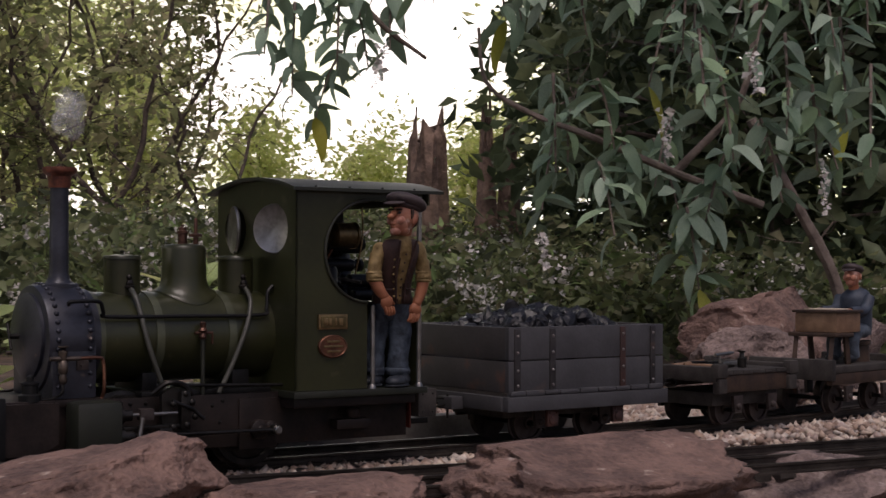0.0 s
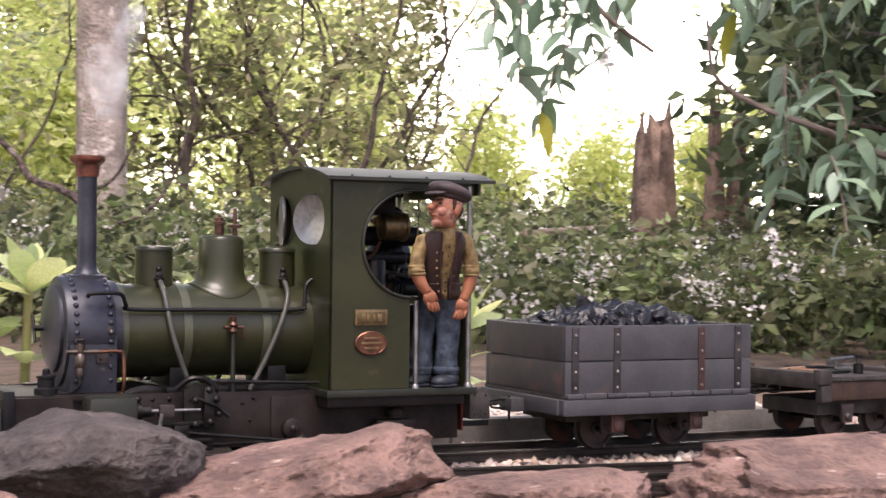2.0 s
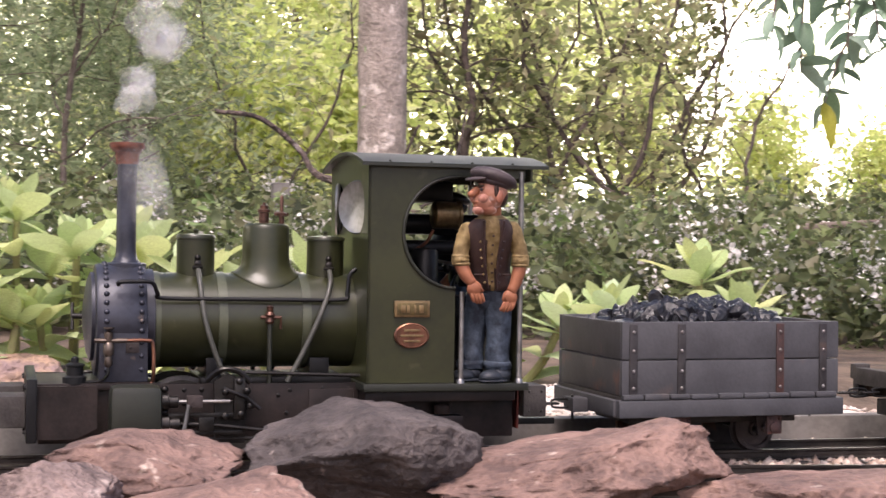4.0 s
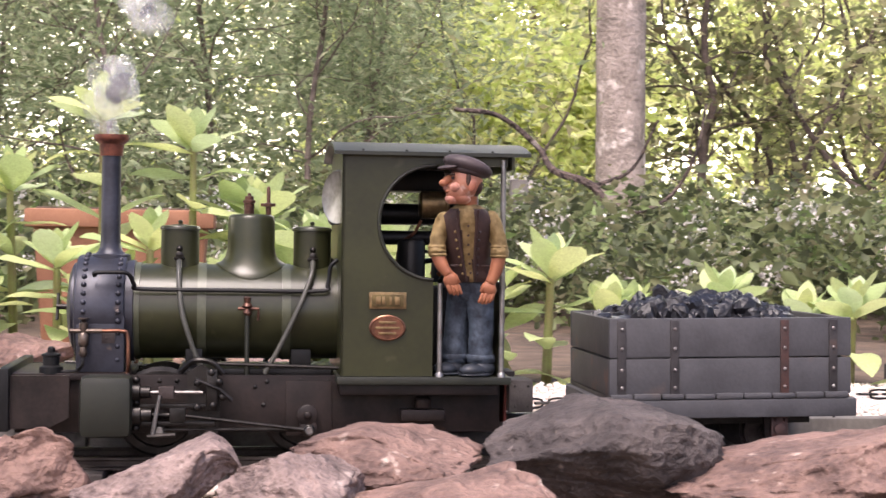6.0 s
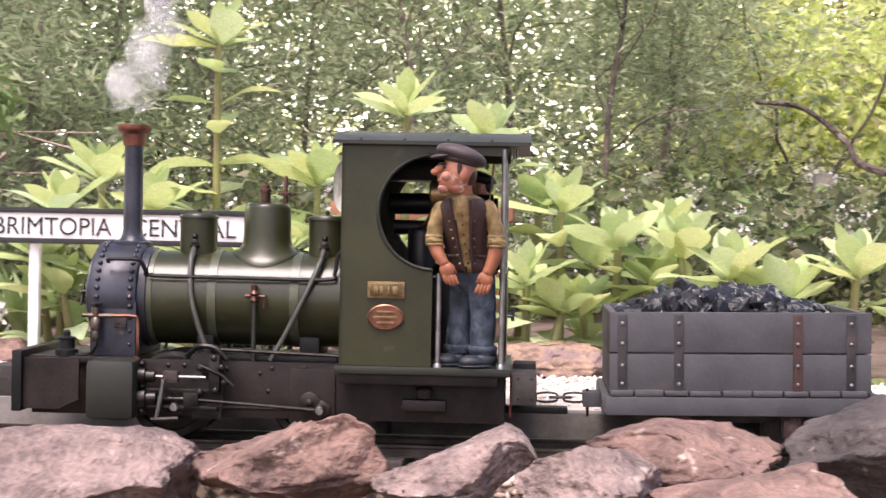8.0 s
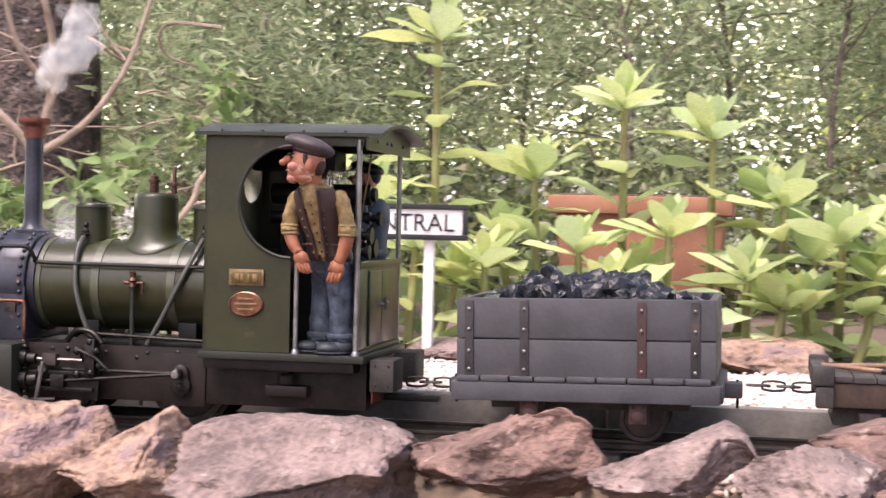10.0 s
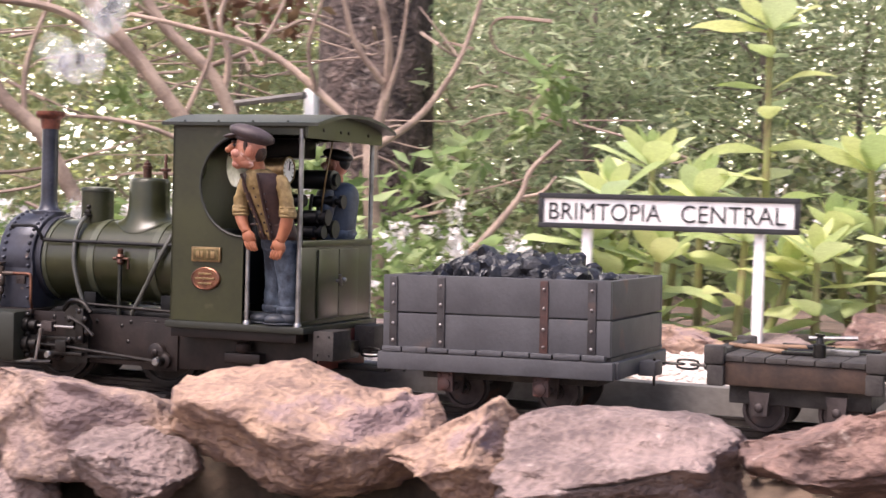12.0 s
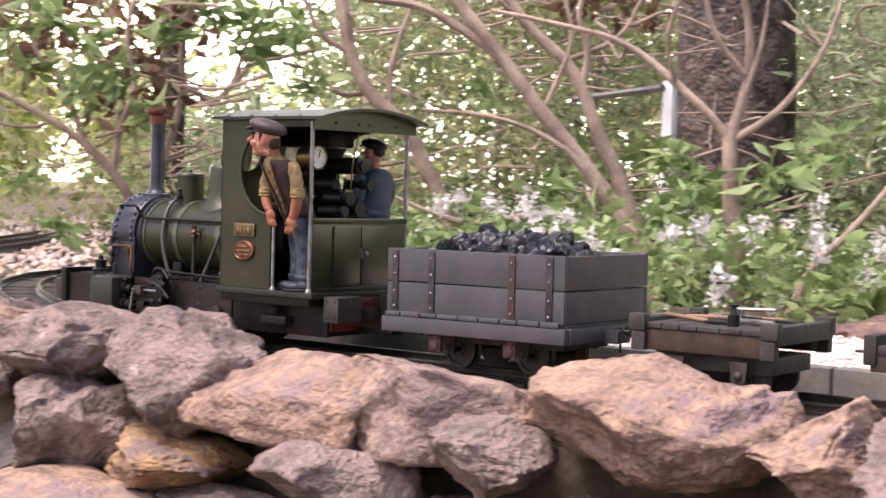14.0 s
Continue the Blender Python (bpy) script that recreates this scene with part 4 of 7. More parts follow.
    part("door_latch", bm, STEEL, back, "bright steel latch")
    back.location.x = -0.0025
    # cab interior
    bh = part("backhead", lathe([(0.0262, -0.096), (0.0262, -0.062), (0.024, -0.06), (0.001, -0.0595)], 32, (0, 0, 0.084), "x"), BLACK, top, "black boiler end inside the cab")
    part("water_gauge", lathe([(0.0085, 0.106), (0.0085, 0.128), (0.007, 0.13), (0.003, 0.1305)], 18, (-0.052, -0.016, 0)), BLACK, top, "black upright cylinder in the cab")
    gx, gy, gz = -0.0315, -0.017, 0.1515
    bm = lathe([(0.007, gx - 0.016), (0.0086, gx - 0.015), (0.0086, gx - 0.001), (0.0094, gx - 0.0005), (0.0094, gx + 0.0012), (0.0084, gx + 0.0012), (0.0084, gx)], 28, (0, gy, gz), "x")
    gauge = part("pressure_gauge", bm, BRASS, top, "round brass pressure gauge with white dial")
    part("dial", lathe([(0.0083, gx), (0.0083, gx + 0.0006)], 28, (0, gy, gz), "x"), WHITE, gauge)
    bm = bmesh.new()
    for k in range(11):
        a = radians(-130 + 26 * k)
        tube([(gx + 0.0008, gy + 0.0058 * math.sin(a), gz + 0.0058 * math.cos(a)), (gx + 0.0008, gy + 0.0075 * math.sin(a), gz + 0.0075 * math.cos(a))], 0.0003, 5, bm=bm)
    tube([(gx + 0.001, gy, gz), (gx + 0.001, gy + 0.0015, gz + 0.006)], 0.0004, 5, bm=bm)
    part("dial_marks", bm, SIGN_BLACK, gauge)["kind"] = "stuff"
    part("gauge_pipe", tube(spline([(-0.046, -0.014, 0.142), (-0.05, -0.012, 0.134), (-0.058, -0.008, 0.126), (-0.06, -0.004, 0.108)], 5), 0.0011, 8), COPPER, top)
    part("gas_tank", box(-0.085, -0.03, -0.004, 0.024, 0.16, 0.174, bevel=0.003), BLACK, top, "black tank under the cab roof")
    part("steam_manifold", lathe([(0.0055, -0.075), (0.0068, -0.074), (0.0068, -0.01), (0.0045, -0.0095), (0.0045, -0.007)], 20, (0, 0.01, 0.146), "x"), BLACK, top)
    part("manifold_end", lathe([(0.0064, -0.018), (0.0064, -0.014), (0.005, -0.0135)], 20, (0, 0.022, 0.146), "x"), BLACK, top)
    part("regulator_tube", lathe([(0.0045, -0.07), (0.0045, -0.025), (0.0035, -0.024)], 16, (0, -0.004, 0.131), "x"), BLACK, top)
    bm = ball((-0.03, 0.008, 0.118), 0.0042)
    tube([(-0.06, 0.0, 0.115), (-0.02, 0.012, 0.118)], 0.0017, 8, bm=bm)
    tube([(-0.034, -0.012, 0.104), (-0.02, 0.012, 0.122)], 0.0015, 8, bm=bm)
    tube([(-0.028, 0.007, 0.105), (-0.026, 0.009, 0.136)], 0.0012, 8, bm=bm)
    part("steam_valve", bm, DARK_STEEL, top)
    part("valve_knob", ball((-0.022, 0.013, 0.121), 0.003), DARK_STEEL, top)
    part("valve_cap", lathe([(0.0035, -0.022), (0.0042, -0.0215), (0.0042, -0.0165), (0.003, -0.016)], 14, (0, 0.018, 0.1165), "x"), DARK_STEEL, top)
    for y, z, r in ((-0.008, 0.12, 0.0048), (0.004, 0.112, 0.0055), (0.016, 0.131, 0.0042), (-0.014, 0.11, 0.004)):
        part("cab_fitting", lathe([(r * 0.7, -0.03), (r, -0.029), (r, -0.012), (r * 0.6, -0.011), (r * 0.6, -0.008), (r * 1.15, -0.0075), (r * 1.15, -0.005)], 14, (0, y, z), "x"), BLACK, top)
    part("regulator_lever", tube(spline([(-0.055, 0.004, 0.125), (-0.04, -0.01, 0.122), (-0.03, -0.026, 0.119)], 4), 0.0011, 8), STEEL, top)
    part("pull_cable", tube(spline([(-0.01, 0.006, 0.172), (-0.012, 0.002, 0.15), (-0.016, 0.004, 0.126), (-0.018, 0.006, 0.108)], 5), 0.0006, 6), BRASS, top)
    part("brake_column", tube([(-0.02, 0.034, 0.048), (-0.02, 0.034, 0.11)], 0.0018, 8), BLACK, top)
    part("tool_box", box(-0.055, -0.012, 0.0, 0.05, 0.0485, 0.1, bevel=0.002), BLACK, top)
    # rear buffer beam and drawgear
    part("rear_buffer_beam", box(0.0028, 0.004, -0.036, 0.036, 0.0185, 0.0435, bevel=0.0003), RED, top, "faded red rear buffer beam")
    for s in (-1, 1):
        bm = box(0.004, 0.0185, s * 0.032 - 0.0135, s * 0.032 + 0.0135, 0.0265, 0.0455, bevel=0.0008)
        bb = part("rear_buffer_block", bm, OLDWOOD, top)
        bm = bmesh.new()
        for x in (0.0075, 0.0155):
            for z in (0.03, 0.042):
                ball((x, s * 0.032 - 0.0136, z), 0.0008, bm=bm, sub=1)
        part("block_screws", bm, DARK_STEEL, bb)
    part("drag_bar", box(-0.004, 0.038, -0.006, 0.006, 0.0175, 0.0215, bevel=0.0006), BLACK, top)
    part("drag_plate", box(0.004, 0.011, -0.012, 0.012, 0.0245, 0.036, bevel=0.001), DARK_STEEL, top)
    return top


WHEEL_R = 0.0245
AXLES = (-0.2, -0.1145)
THROW = 0.008


def wheel_bm(r, y, spoke_r=0.55):
    return lathe([(r * 0.2, y - 0.0025), (r * 0.2, y - 0.004), (r * 0.3, y - 0.004), (r * 0.32, y - 0.0018), (r * 0.8, y - 0.0012), (r * 0.84, y - 0.003), (r, y - 0.003), (r * 0.99, y + 0.0022), (r * 1.09, y + 0.0028), (r * 1.09, y + 0.004), (r * 0.3, y + 0.004)], 30, (0, 0, 0), "y")


def engine_wheels(loco):
    """Two axles with outside cranks; the rods are parts of their own and move."""
    sets = []
    for x in AXLES:
        bm = tube([(0, -0.04, 0), (0, 0.04, 0)], 0.003, 10)
        ax = part("wheelset", bm, DARK_STEEL, loco)
        for s in (-1, 1):
            bm = wheel_bm(WHEEL_R, -0.0235 if s < 0 else 0.0235)
            if s > 0:
                for v in bm.verts:
                    v.co.y = 0.047 - v.co.y
            part("wheel", bm, DARK_STEEL, ax)
            an = 0 if s < 0 else math.pi / 2
            cx, cz = THROW * math.cos(an), THROW * math.sin(an)
            bm = lathe([(0.0062, s * 0.039), (0.0062, s * 0.0425), (0.0052, s * 0.0432)], 20, (0, 0, 0), "y")
            lathe([(0.005, s * 0.0392), (0.005, s * 0.0424), (0.0042, s * 0.043)], 18, (cx, 0, cz), "y", bm=bm)
            box(*((0, cx, s * 0.0408 - 0.0016, s * 0.0408 + 0.0016, -0.005, 0.005) if s < 0 else (-0.005, 0.005, s * 0.0408 - 0.0016, s * 0.0408 + 0.0016, 0, cz)), bm=bm, bevel=0)
            ball((0, s * 0.0432, 0), 0.0026, (1, 0.6, 1), bm=bm, sub=2)
            part("fly_crank", bm, FRAME, ax)
            a = 0 if s < 0 else math.pi / 2
            bm = lathe([(0.0019, s * 0.043), (0.0019, s * 0.0515), (0.0026, s * 0.052), (0.002, s * 0.053)], 12, (THROW * math.cos(a), 0, THROW * math.sin(a)), "y")
            part("crank_pin", bm, STEEL, ax)
        ax.location = (x, 0, WHEEL_R)
        sets.append(ax)
    rods = []
    for s in (-1, 1):
        bm = tube([(0, s * 0.049, 0), (-0.0755, s * 0.0495, 0)], 0.0011, 8)
        lathe([(0.0032, s * 0.0475), (0.0034, s * 0.048), (0.0034, s * 0.051), (0.0028, s * 0.0515)], 14, (0, 0, 0), "y", bm=bm)
        ball((-0.0755, s * 0.0495, 0), 0.0026, (1.2, 0.8, 1), bm=bm)
        rods.append((part("connecting_rod", bm, DARK_STEEL, loco), s))
        bm = tube([(0, s * 0.0455, 0), (AXLES[0] - AXLES[1], s * 0.0455, 0)], 0.0012, 8)
        for x in (0, AXLES[0] - AXLES[1]):
            lathe([(0.003, s * 0.0445), (0.003, s * 0.0465)], 12, (x, 0, 0), "y", bm=bm)
        rods.append((part("coupling_rod", bm, DARK_STEEL, loco), s))
    heads = []
    for s in (-1, 1):
        bm = box(-0.005, 0.004, s * 0.0485 - 0.003, s * 0.0485 + 0.003, -0.0042, 0.0042, bevel=0.0008)
        tube([(-0.005, s * 0.049, 0), (-0.03, s * 0.049, 0)], 0.0014, 10, bm=bm)
        heads.append((part("crosshead", bm, DARK_STEEL, loco), s))
    return sets, rods, heads


# ---- the painted figures: plain shapes ----
SKIN = mat("painted_skin", (0.36, 0.14, 0.07), (0.27, 0.1, 0.052), rough=0.5, scale=150, bump=0.1)
FACE = mat("painted_face", (0.45, 0.21, 0.135), (0.36, 0.13, 0.08), rough=0.4, scale=140, bump=0.1, spots=((0.72, 0.5, 0.42), 120, 0.6))
HAIR = mat("brown_painted_hair", (0.06, 0.03, 0.02), (0.025, 0.013, 0.01), rough=0.6, scale=260, bump=0.5)
CHEEK = mat("pale_pink_cheek", (0.52, 0.27, 0.21), (0.38, 0.16, 0.11), rough=0.4, scale=120, bump=0.15, spots=((0.7, 0.5, 0.45), 170, 0.58))
CAP = mat("dark_cap", (0.065, 0.047, 0.047), (0.035, 0.026, 0.028), rough=0.6, scale=120, bump=0.2)
VEST = mat("brown_waistcoat", (0.062, 0.034, 0.029), (0.038, 0.022, 0.02), rough=0.6, scale=110, bump=0.2)
SHIRT = mat("mustard_shirt", (0.3, 0.21, 0.09), (0.13, 0.085, 0.03), rough=0.65, scale=150, bump=0.45)
JEANS = mat("blue_trousers", (0.085, 0.11, 0.145), (0.018, 0.024, 0.036), rough=0.65, scale=110, bump=0.5)
SHOE = mat("dark_shoe", (0.03, 0.036, 0.046), (0.012, 0.014, 0.018), rough=0.5, scale=120, bump=0.2)
BLUE_COAT = mat("navy_coat", (0.045, 0.06, 0.085), (0.025, 0.032, 0.05), rough=0.6, scale=90, bump=0.2)


def head_bm(bm, c, r, face, cap, turn):
    """Head, nose, ear and flat cap about c, looking along turn (degrees from -x)."""
    R = Matrix.Rotation(radians(turn), 3, "Z")
    at = lambda x, y, z: Vector(c) + R @ Vector((x * r, y * r, z * r))
    ball(at(0, 0, 0), r, (0.92, 0.8, 1.08), (0, 0, turn), bm=bm, mi=face, sub=3)
    ball(at(-0.5, 0, -0.62), r * 0.62, (0.85, 0.85, 0.8), (0, 0, turn), bm=bm, mi=face)
    ball(at(-1.02, 0, -0.02), r * 0.3, (1.5, 0.8, 0.8), (0, -15, turn), bm=bm, mi=face)
    ball(at(-0.72, 0.36, -0.2), r * 0.36, bm=bm, mi=face)
    ball(at(-0.72, -0.36, -0.2), r * 0.36, bm=bm, mi=face)
    for s in (-1, 1):
        ball(at(0.12, s * 0.82, -0.1), r * 0.34, (0.7, 0.4, 1.1), (0, 0, turn), bm=bm, mi=face)
    ball(at(0.55, 0, 0.1), r * 0.72, (0.8, 0.95, 0.9), bm=bm, mi=cap)
    ball(at(0.08, 0, 0.72), r * 1.12, (1.15, 1.0, 0.46), (0, 14, turn), bm=bm, mi=cap, sub=3)
    ball(at(-0.85, 0, 0.68), r * 0.62, (1.0, 1.15, 0.2), (0, -14, turn), bm=bm, mi=cap)


def loft(rings, seg, bm, mi, turn=0.0):
    """A skin over oval rings: (x, y, z, half width, half depth)."""
    rows = []
    for x, y, z, rx, ry in rings:
        rows.append([bm.verts.new((x + rx * math.cos(2 * math.pi * k / seg + turn), y + ry * math.sin(2 * math.pi * k / seg + turn), z)) for k in range(seg)])
    faces = []
    for r0, r1 in zip(rows, rows[1:]):
        for k in range(seg):
            f = bm.faces.new((r0[k], r0[(k + 1) % seg], r1[(k + 1) % seg], r1[k]))
            f.material_index = mi
            faces.append(f)
    for r in (rows[0][::-1], rows[-1]):
        bm.faces.new(r).material_index = mi
    return rows, faces


def driver_head(bm):
    """Profile with a long nose, jutting chin, pale cheeks and a flat cap tipped back."""
    at = Matrix.Translation((-0.0236, -0.062, 0.1592)) @ Matrix.Rotation(radians(16), 4, "Z")

    def lump(x, y, z, r, sc, mi, tilt=0, sub=3):
        ball(at @ Vector((x, y, z)), r, sc, (0, tilt, 16), bm=bm, mi=mi, sub=sub)

    lump(0.0005, 0, 0.002, 0.0098, (1.02, 0.8, 1.02), 1)
    lump(-0.0048, 0, -0.0035, 0.007, (0.95, 0.84, 0.98), 1)
    lump(-0.0082, 0, -0.0082, 0.0038, (0.95, 1.05, 0.78), 8)
    lump(-0.0035, 0, -0.0072, 0.0062, (1.2, 0.85, 0.6), 1, 12)
    lump(-0.0108, 0, 0.0026, 0.0026, (1.5, 0.85, 0.95), 0, -28)
    lump(-0.0136, 0, 0.0008, 0.0021, (1.15, 1.1, 0.95), 0)
    lump(-0.0104, 0, -0.0038, 0.0021, (0.9, 1.35, 0.5), 0)
    lump(-0.0098, 0, -0.006, 0.0019, (0.9, 1.3, 0.5), 0)
    for s in (-1, 1):
        lump(-0.0082, s * 0.0046, -0.0016, 0.0031, (1.0, 0.7, 0.9), 8)
        lump(-0.0092, s * 0.0036, 0.0036, 0.0013, (0.7, 1, 0.75), 2, sub=2)
        lump(-0.0096, s * 0.0035, 0.0057, 0.0024, (0.6, 1.2, 0.35), 7, sub=2)
        lump(0.0012, s * 0.0078, -0.0004, 0.0034, (0.75, 0.4, 1.15), 1, 10)
        lump(0.0005, s * 0.0083, -0.0006, 0.0018, (0.7, 0.4, 1.1), 0, 10, 2)
        lump(-0.0012, s * 0.0073, 0.003, 0.0028, (0.55, 0.5, 1.4), 7, sub=2)
    lump(0.0046, 0, 0.0, 0.0072, (0.84, 0.9, 1.0), 7)
    lump(0.0015, 0, 0.0105, 0.0128, (1.17, 0.98, 0.43), 2, 17)
    lump(0.0008, 0, 0.0074, 0.0108, (1.06, 0.92, 0.3), 2, 14)
    lump(-0.0105, 0, 0.0098, 0.0064, (0.95, 1.25, 0.22), 2, -8)
    lump(-0.0008, 0, 0.0155, 0.0013, (1, 1, 0.5), 2, sub=1)


def driver():
    """Standing figure in cap and waistcoat, leaning out of the cab and looking ahead."""
    bm = bmesh.new()
    # 0 skin 1 face 2 cap 3 waistcoat 4 shirt 5 trousers 6 shoes 7 hair 8 pale cheeks
    for pts, foot in (([(-0.027, -0.038, 0.056), (-0.0268, -0.0382, 0.066), (-0.0255, -0.0395, 0.08), (-0.0225, -0.0425, 0.096), (-0.0205, -0.0445, 0.106)], (-0.0305, -0.0425)),
                      ([(-0.0125, -0.046, 0.056), (-0.0125, -0.046, 0.066), (-0.012, -0.0475, 0.08), (-0.0128, -0.0485, 0.096), (-0.0145, -0.0475, 0.106)], (-0.0155, -0.051))):
        rad = [0.0079, 0.0082, 0.0078, 0.0074, 0.0076, 0.0071, 0.0073, 0.0069, 0.0072, 0.0074, 0.0072, 0.0076, 0.0078, 0.0077, 0.0081, 0.0082, 0.0083, 0.0084, 0.0084, 0.0082, 0.008]
        tube(spline(pts, 5), rad, 18, bm=bm, mi=5, rough=0.2)
        c = Vector(pts[0])
        lathe([(0.0074, 0.001), (0.0084, 0.0015), (0.0086, 0.004), (0.0078, 0.0048)], 18, c, bm=bm, mi=5)
        ball(Vector((foot[0] + 0.004, foot[1] + 0.004, 0.0528)), 0.0072, (1.15, 1.0, 0.78), (0, 0, 30), bm=bm, mi=6, sub=3)
        ball(Vector((foot[0] - 0.0025, foot[1] - 0.001, 0.0518)), 0.0062, (1.35, 1.05, 0.66), (0, 0, 30), bm=bm, mi=6, sub=3)
        ball(Vector((foot[0] - 0.0005, foot[1], 0.0494)), 0.0078, (1.45, 0.95, 0.16), (0, 0, 30), bm=bm, mi=6, sub=3)
    loft([(-0.0172, -0.0445, 0.092, 0.0085, 0.0078), (-0.0172, -0.0448, 0.098, 0.0132, 0.0105), (-0.017, -0.0452, 0.104, 0.0128, 0.0105), (-0.017, -0.0458, 0.112, 0.012, 0.01)], 24, bm, 5)
    seg = 36
    body = [(-0.0172, -0.0462, 0.1035, 0.0122, 0.0106), (-0.0172, -0.0464, 0.107, 0.0127, 0.011), (-0.0176, -0.047, 0.1115, 0.0122, 0.0106), (-0.0182, -0.0482, 0.117, 0.0122, 0.0107), (-0.0188, -0.0495, 0.1225, 0.0127, 0.0112),
            (-0.0193, -0.051, 0.128, 0.0132, 0.0116), (-0.0197, -0.0525, 0.1335, 0.0137, 0.0117), (-0.02, -0.0538, 0.1385, 0.0138, 0.0111), (-0.0203, -0.055, 0.1425, 0.0124, 0.0098), (-0.0206, -0.056, 0.1458, 0.0095, 0.0082), (-0.0208, -0.0568, 0.1482, 0.0062, 0.0062)]
    rows, faces = loft(body, seg, bm, 3)
    # the waistcoat hangs open over the shirt
    for ring, (x, y, z, rx, ry) in zip(rows, body):
        open_w = 7 + 15 * max(0, (z - 0.106) / 0.04)
        for v in ring:
            a = math.degrees(math.atan2(-(v.co.y - y) / ry, v.co.x - x))
            if abs(((a - 97 + 180) % 360) - 180) > open_w and z < 0.147:
                v.co.x, v.co.y = x + (v.co.x - x) * 1.11, y + (v.co.y - y) * 1.13
    for f in faces:
        c = f.calc_center_median()
        a = math.degrees(math.atan2(-(c.y - np.interp(c.z, [b[2] for b in body], [b[1] for b in body])) / 0.011, (c.x - np.interp(c.z, [b[2] for b in body], [b[0] for b in body])) / 0.013))
        if abs(((a - 97 + 180) % 360) - 180) < 7.5 + 15 * max(0, (c.z - 0.106) / 0.04) or c.z > 0.1465:
            f.material_index = 4
    edge = lambda z, sgn: (float(np.interp(z, [b[2] for b in body], [b[0] for b in body])) - 0.0152 * math.cos(radians(97 + sgn * (12 + 16 * max(0, (z - 0.106) / 0.04)))) * -1,
                           float(np.interp(z, [b[2] for b in body], [b[1] for b in body])) - 0.0122 * math.sin(radians(97 + sgn * (12 + 16 * max(0, (z - 0.106) / 0.04)))), z)
    for sgn in (-1, 1):
        tube([edge(z, sgn * 0.85) for z in np.linspace(0.104, 0.145, 9)], 0.0009, 8, bm=bm, mi=3)
        for z in np.linspace(0.1085, 0.1325, 6):
            ball(Vector(edge(z, sgn * 1.25)), 0.0008, bm=bm, mi=2 if sgn < 0 else 4, sub=2)
    for z in np.linspace(0.109, 0.136, 6):
        ball((float(np.interp(z, [b[2] for b in body], [b[0] for b in body])) - 0.0014, float(np.interp(z, [b[2] for b in body], [b[1] for b in body])) - 0.0113, z), 0.00075, bm=bm, mi=3, sub=2)
    for x in (-0.0275, -0.0095):
        box(x - 0.0026, x + 0.0026, -0.0585, -0.0572, 0.1125, 0.1136, bm=bm, mi=3, bevel=0.0003)
    # collar and neck
    tube(spline([(-0.0206, -0.0565, 0.143), (-0.021, -0.0585, 0.15), (-0.0212, -0.0605, 0.158)], 4), [0.0062, 0.006, 0.0056, 0.0053, 0.0051, 0.0051, 0.0052, 0.0054, 0.0056], 16, bm=bm, mi=0)
    tube([(-0.0212 + 0.0068 * math.cos(a), -0.0572 + 0.0064 * math.sin(a), 0.1462 + 0.0018 * math.sin(a)) for a in np.linspace(-1.25, 4.4, 16)], 0.0013, 8, bm=bm, mi=4)
    # arms with rolled sleeves
    for pts, e2 in (([(-0.0068, -0.0535, 0.1405), (-0.0035, -0.056, 0.132), (-0.0018, -0.0585, 0.1215), (-0.0042, -0.0605, 0.111), (-0.0085, -0.062, 0.1025)], -1),
                    ([(-0.0335, -0.0505, 0.1395), (-0.0365, -0.0525, 0.131), (-0.0375, -0.0545, 0.1215), (-0.0352, -0.058, 0.113), (-0.0315, -0.0605, 0.1075)], 1)):
        sp4 = spline(pts, 4)
        tube(sp4[:10], [0.0044, 0.0048, 0.0049, 0.0048, 0.0047, 0.0048, 0.0046, 0.0049, 0.0054, 0.0053], 16, bm=bm, mi=4, rough=0.22)
        ball(sp4[0], 0.0047, bm=bm, mi=4, sub=3)
        for k in (7, 8, 9):
            ball(sp4[k], 0.0053, (1.03, 1.03, 0.35), bm=bm, mi=4, sub=3)
        tube(sp4[9:], [0.0042, 0.0041, 0.004, 0.0038, 0.0036, 0.0033, 0.0031, 0.003][:len(sp4) - 9], 14, bm=bm, mi=0)
        e = sp4[-1]
        ball(e + Vector((e2 * 0.0008, -0.0005, -0.0028)), 0.0043, (1.1, 0.68, 1.15), (0, e2 * 22, 0), bm=bm, mi=0)
        for k in range(4):
            b0 = e + Vector((-0.003 + 0.002 * k + e2 * 0.0015, -0.0016, -0.0055))
            tube(spline([b0, b0 + Vector((e2 * 0.0012 - 0.0003, -0.0006, -0.0034)), b0 + Vector((e2 * 0.0022 - 0.0005, 0.0004, -0.0062 + abs(k - 1.5) * 0.0009))], 2), [0.0012, 0.0013, 0.0012, 0.0011, 0.0009], 7, bm=bm, mi=0)
        tube([e + Vector((e2 * 0.0032, -0.001, -0.001)), e + Vector((e2 * 0.0056, -0.0018, -0.0045))], [0.0014, 0.001], 7, bm=bm, mi=0)
    driver_head(bm)
    for v in bm.verts:
        v.co.x -= 0.001 + 0.0035 * smooth01(0.07, 0.13, v.co.z)
        v.co.y -= 0.015 * smooth01(0.075, 0.17, v.co.z)
    ob = put("driver_figure", bm, [SKIN, FACE, CAP, VEST, SHIRT, JEANS, SHOE, HAIR, CHEEK])
    ob.data.set_sharp_from_angle(angle=radians(80))
    return tagged(ob, "painted driver figure in cap, brown waistcoat and jeans, leaning out", "figurine")


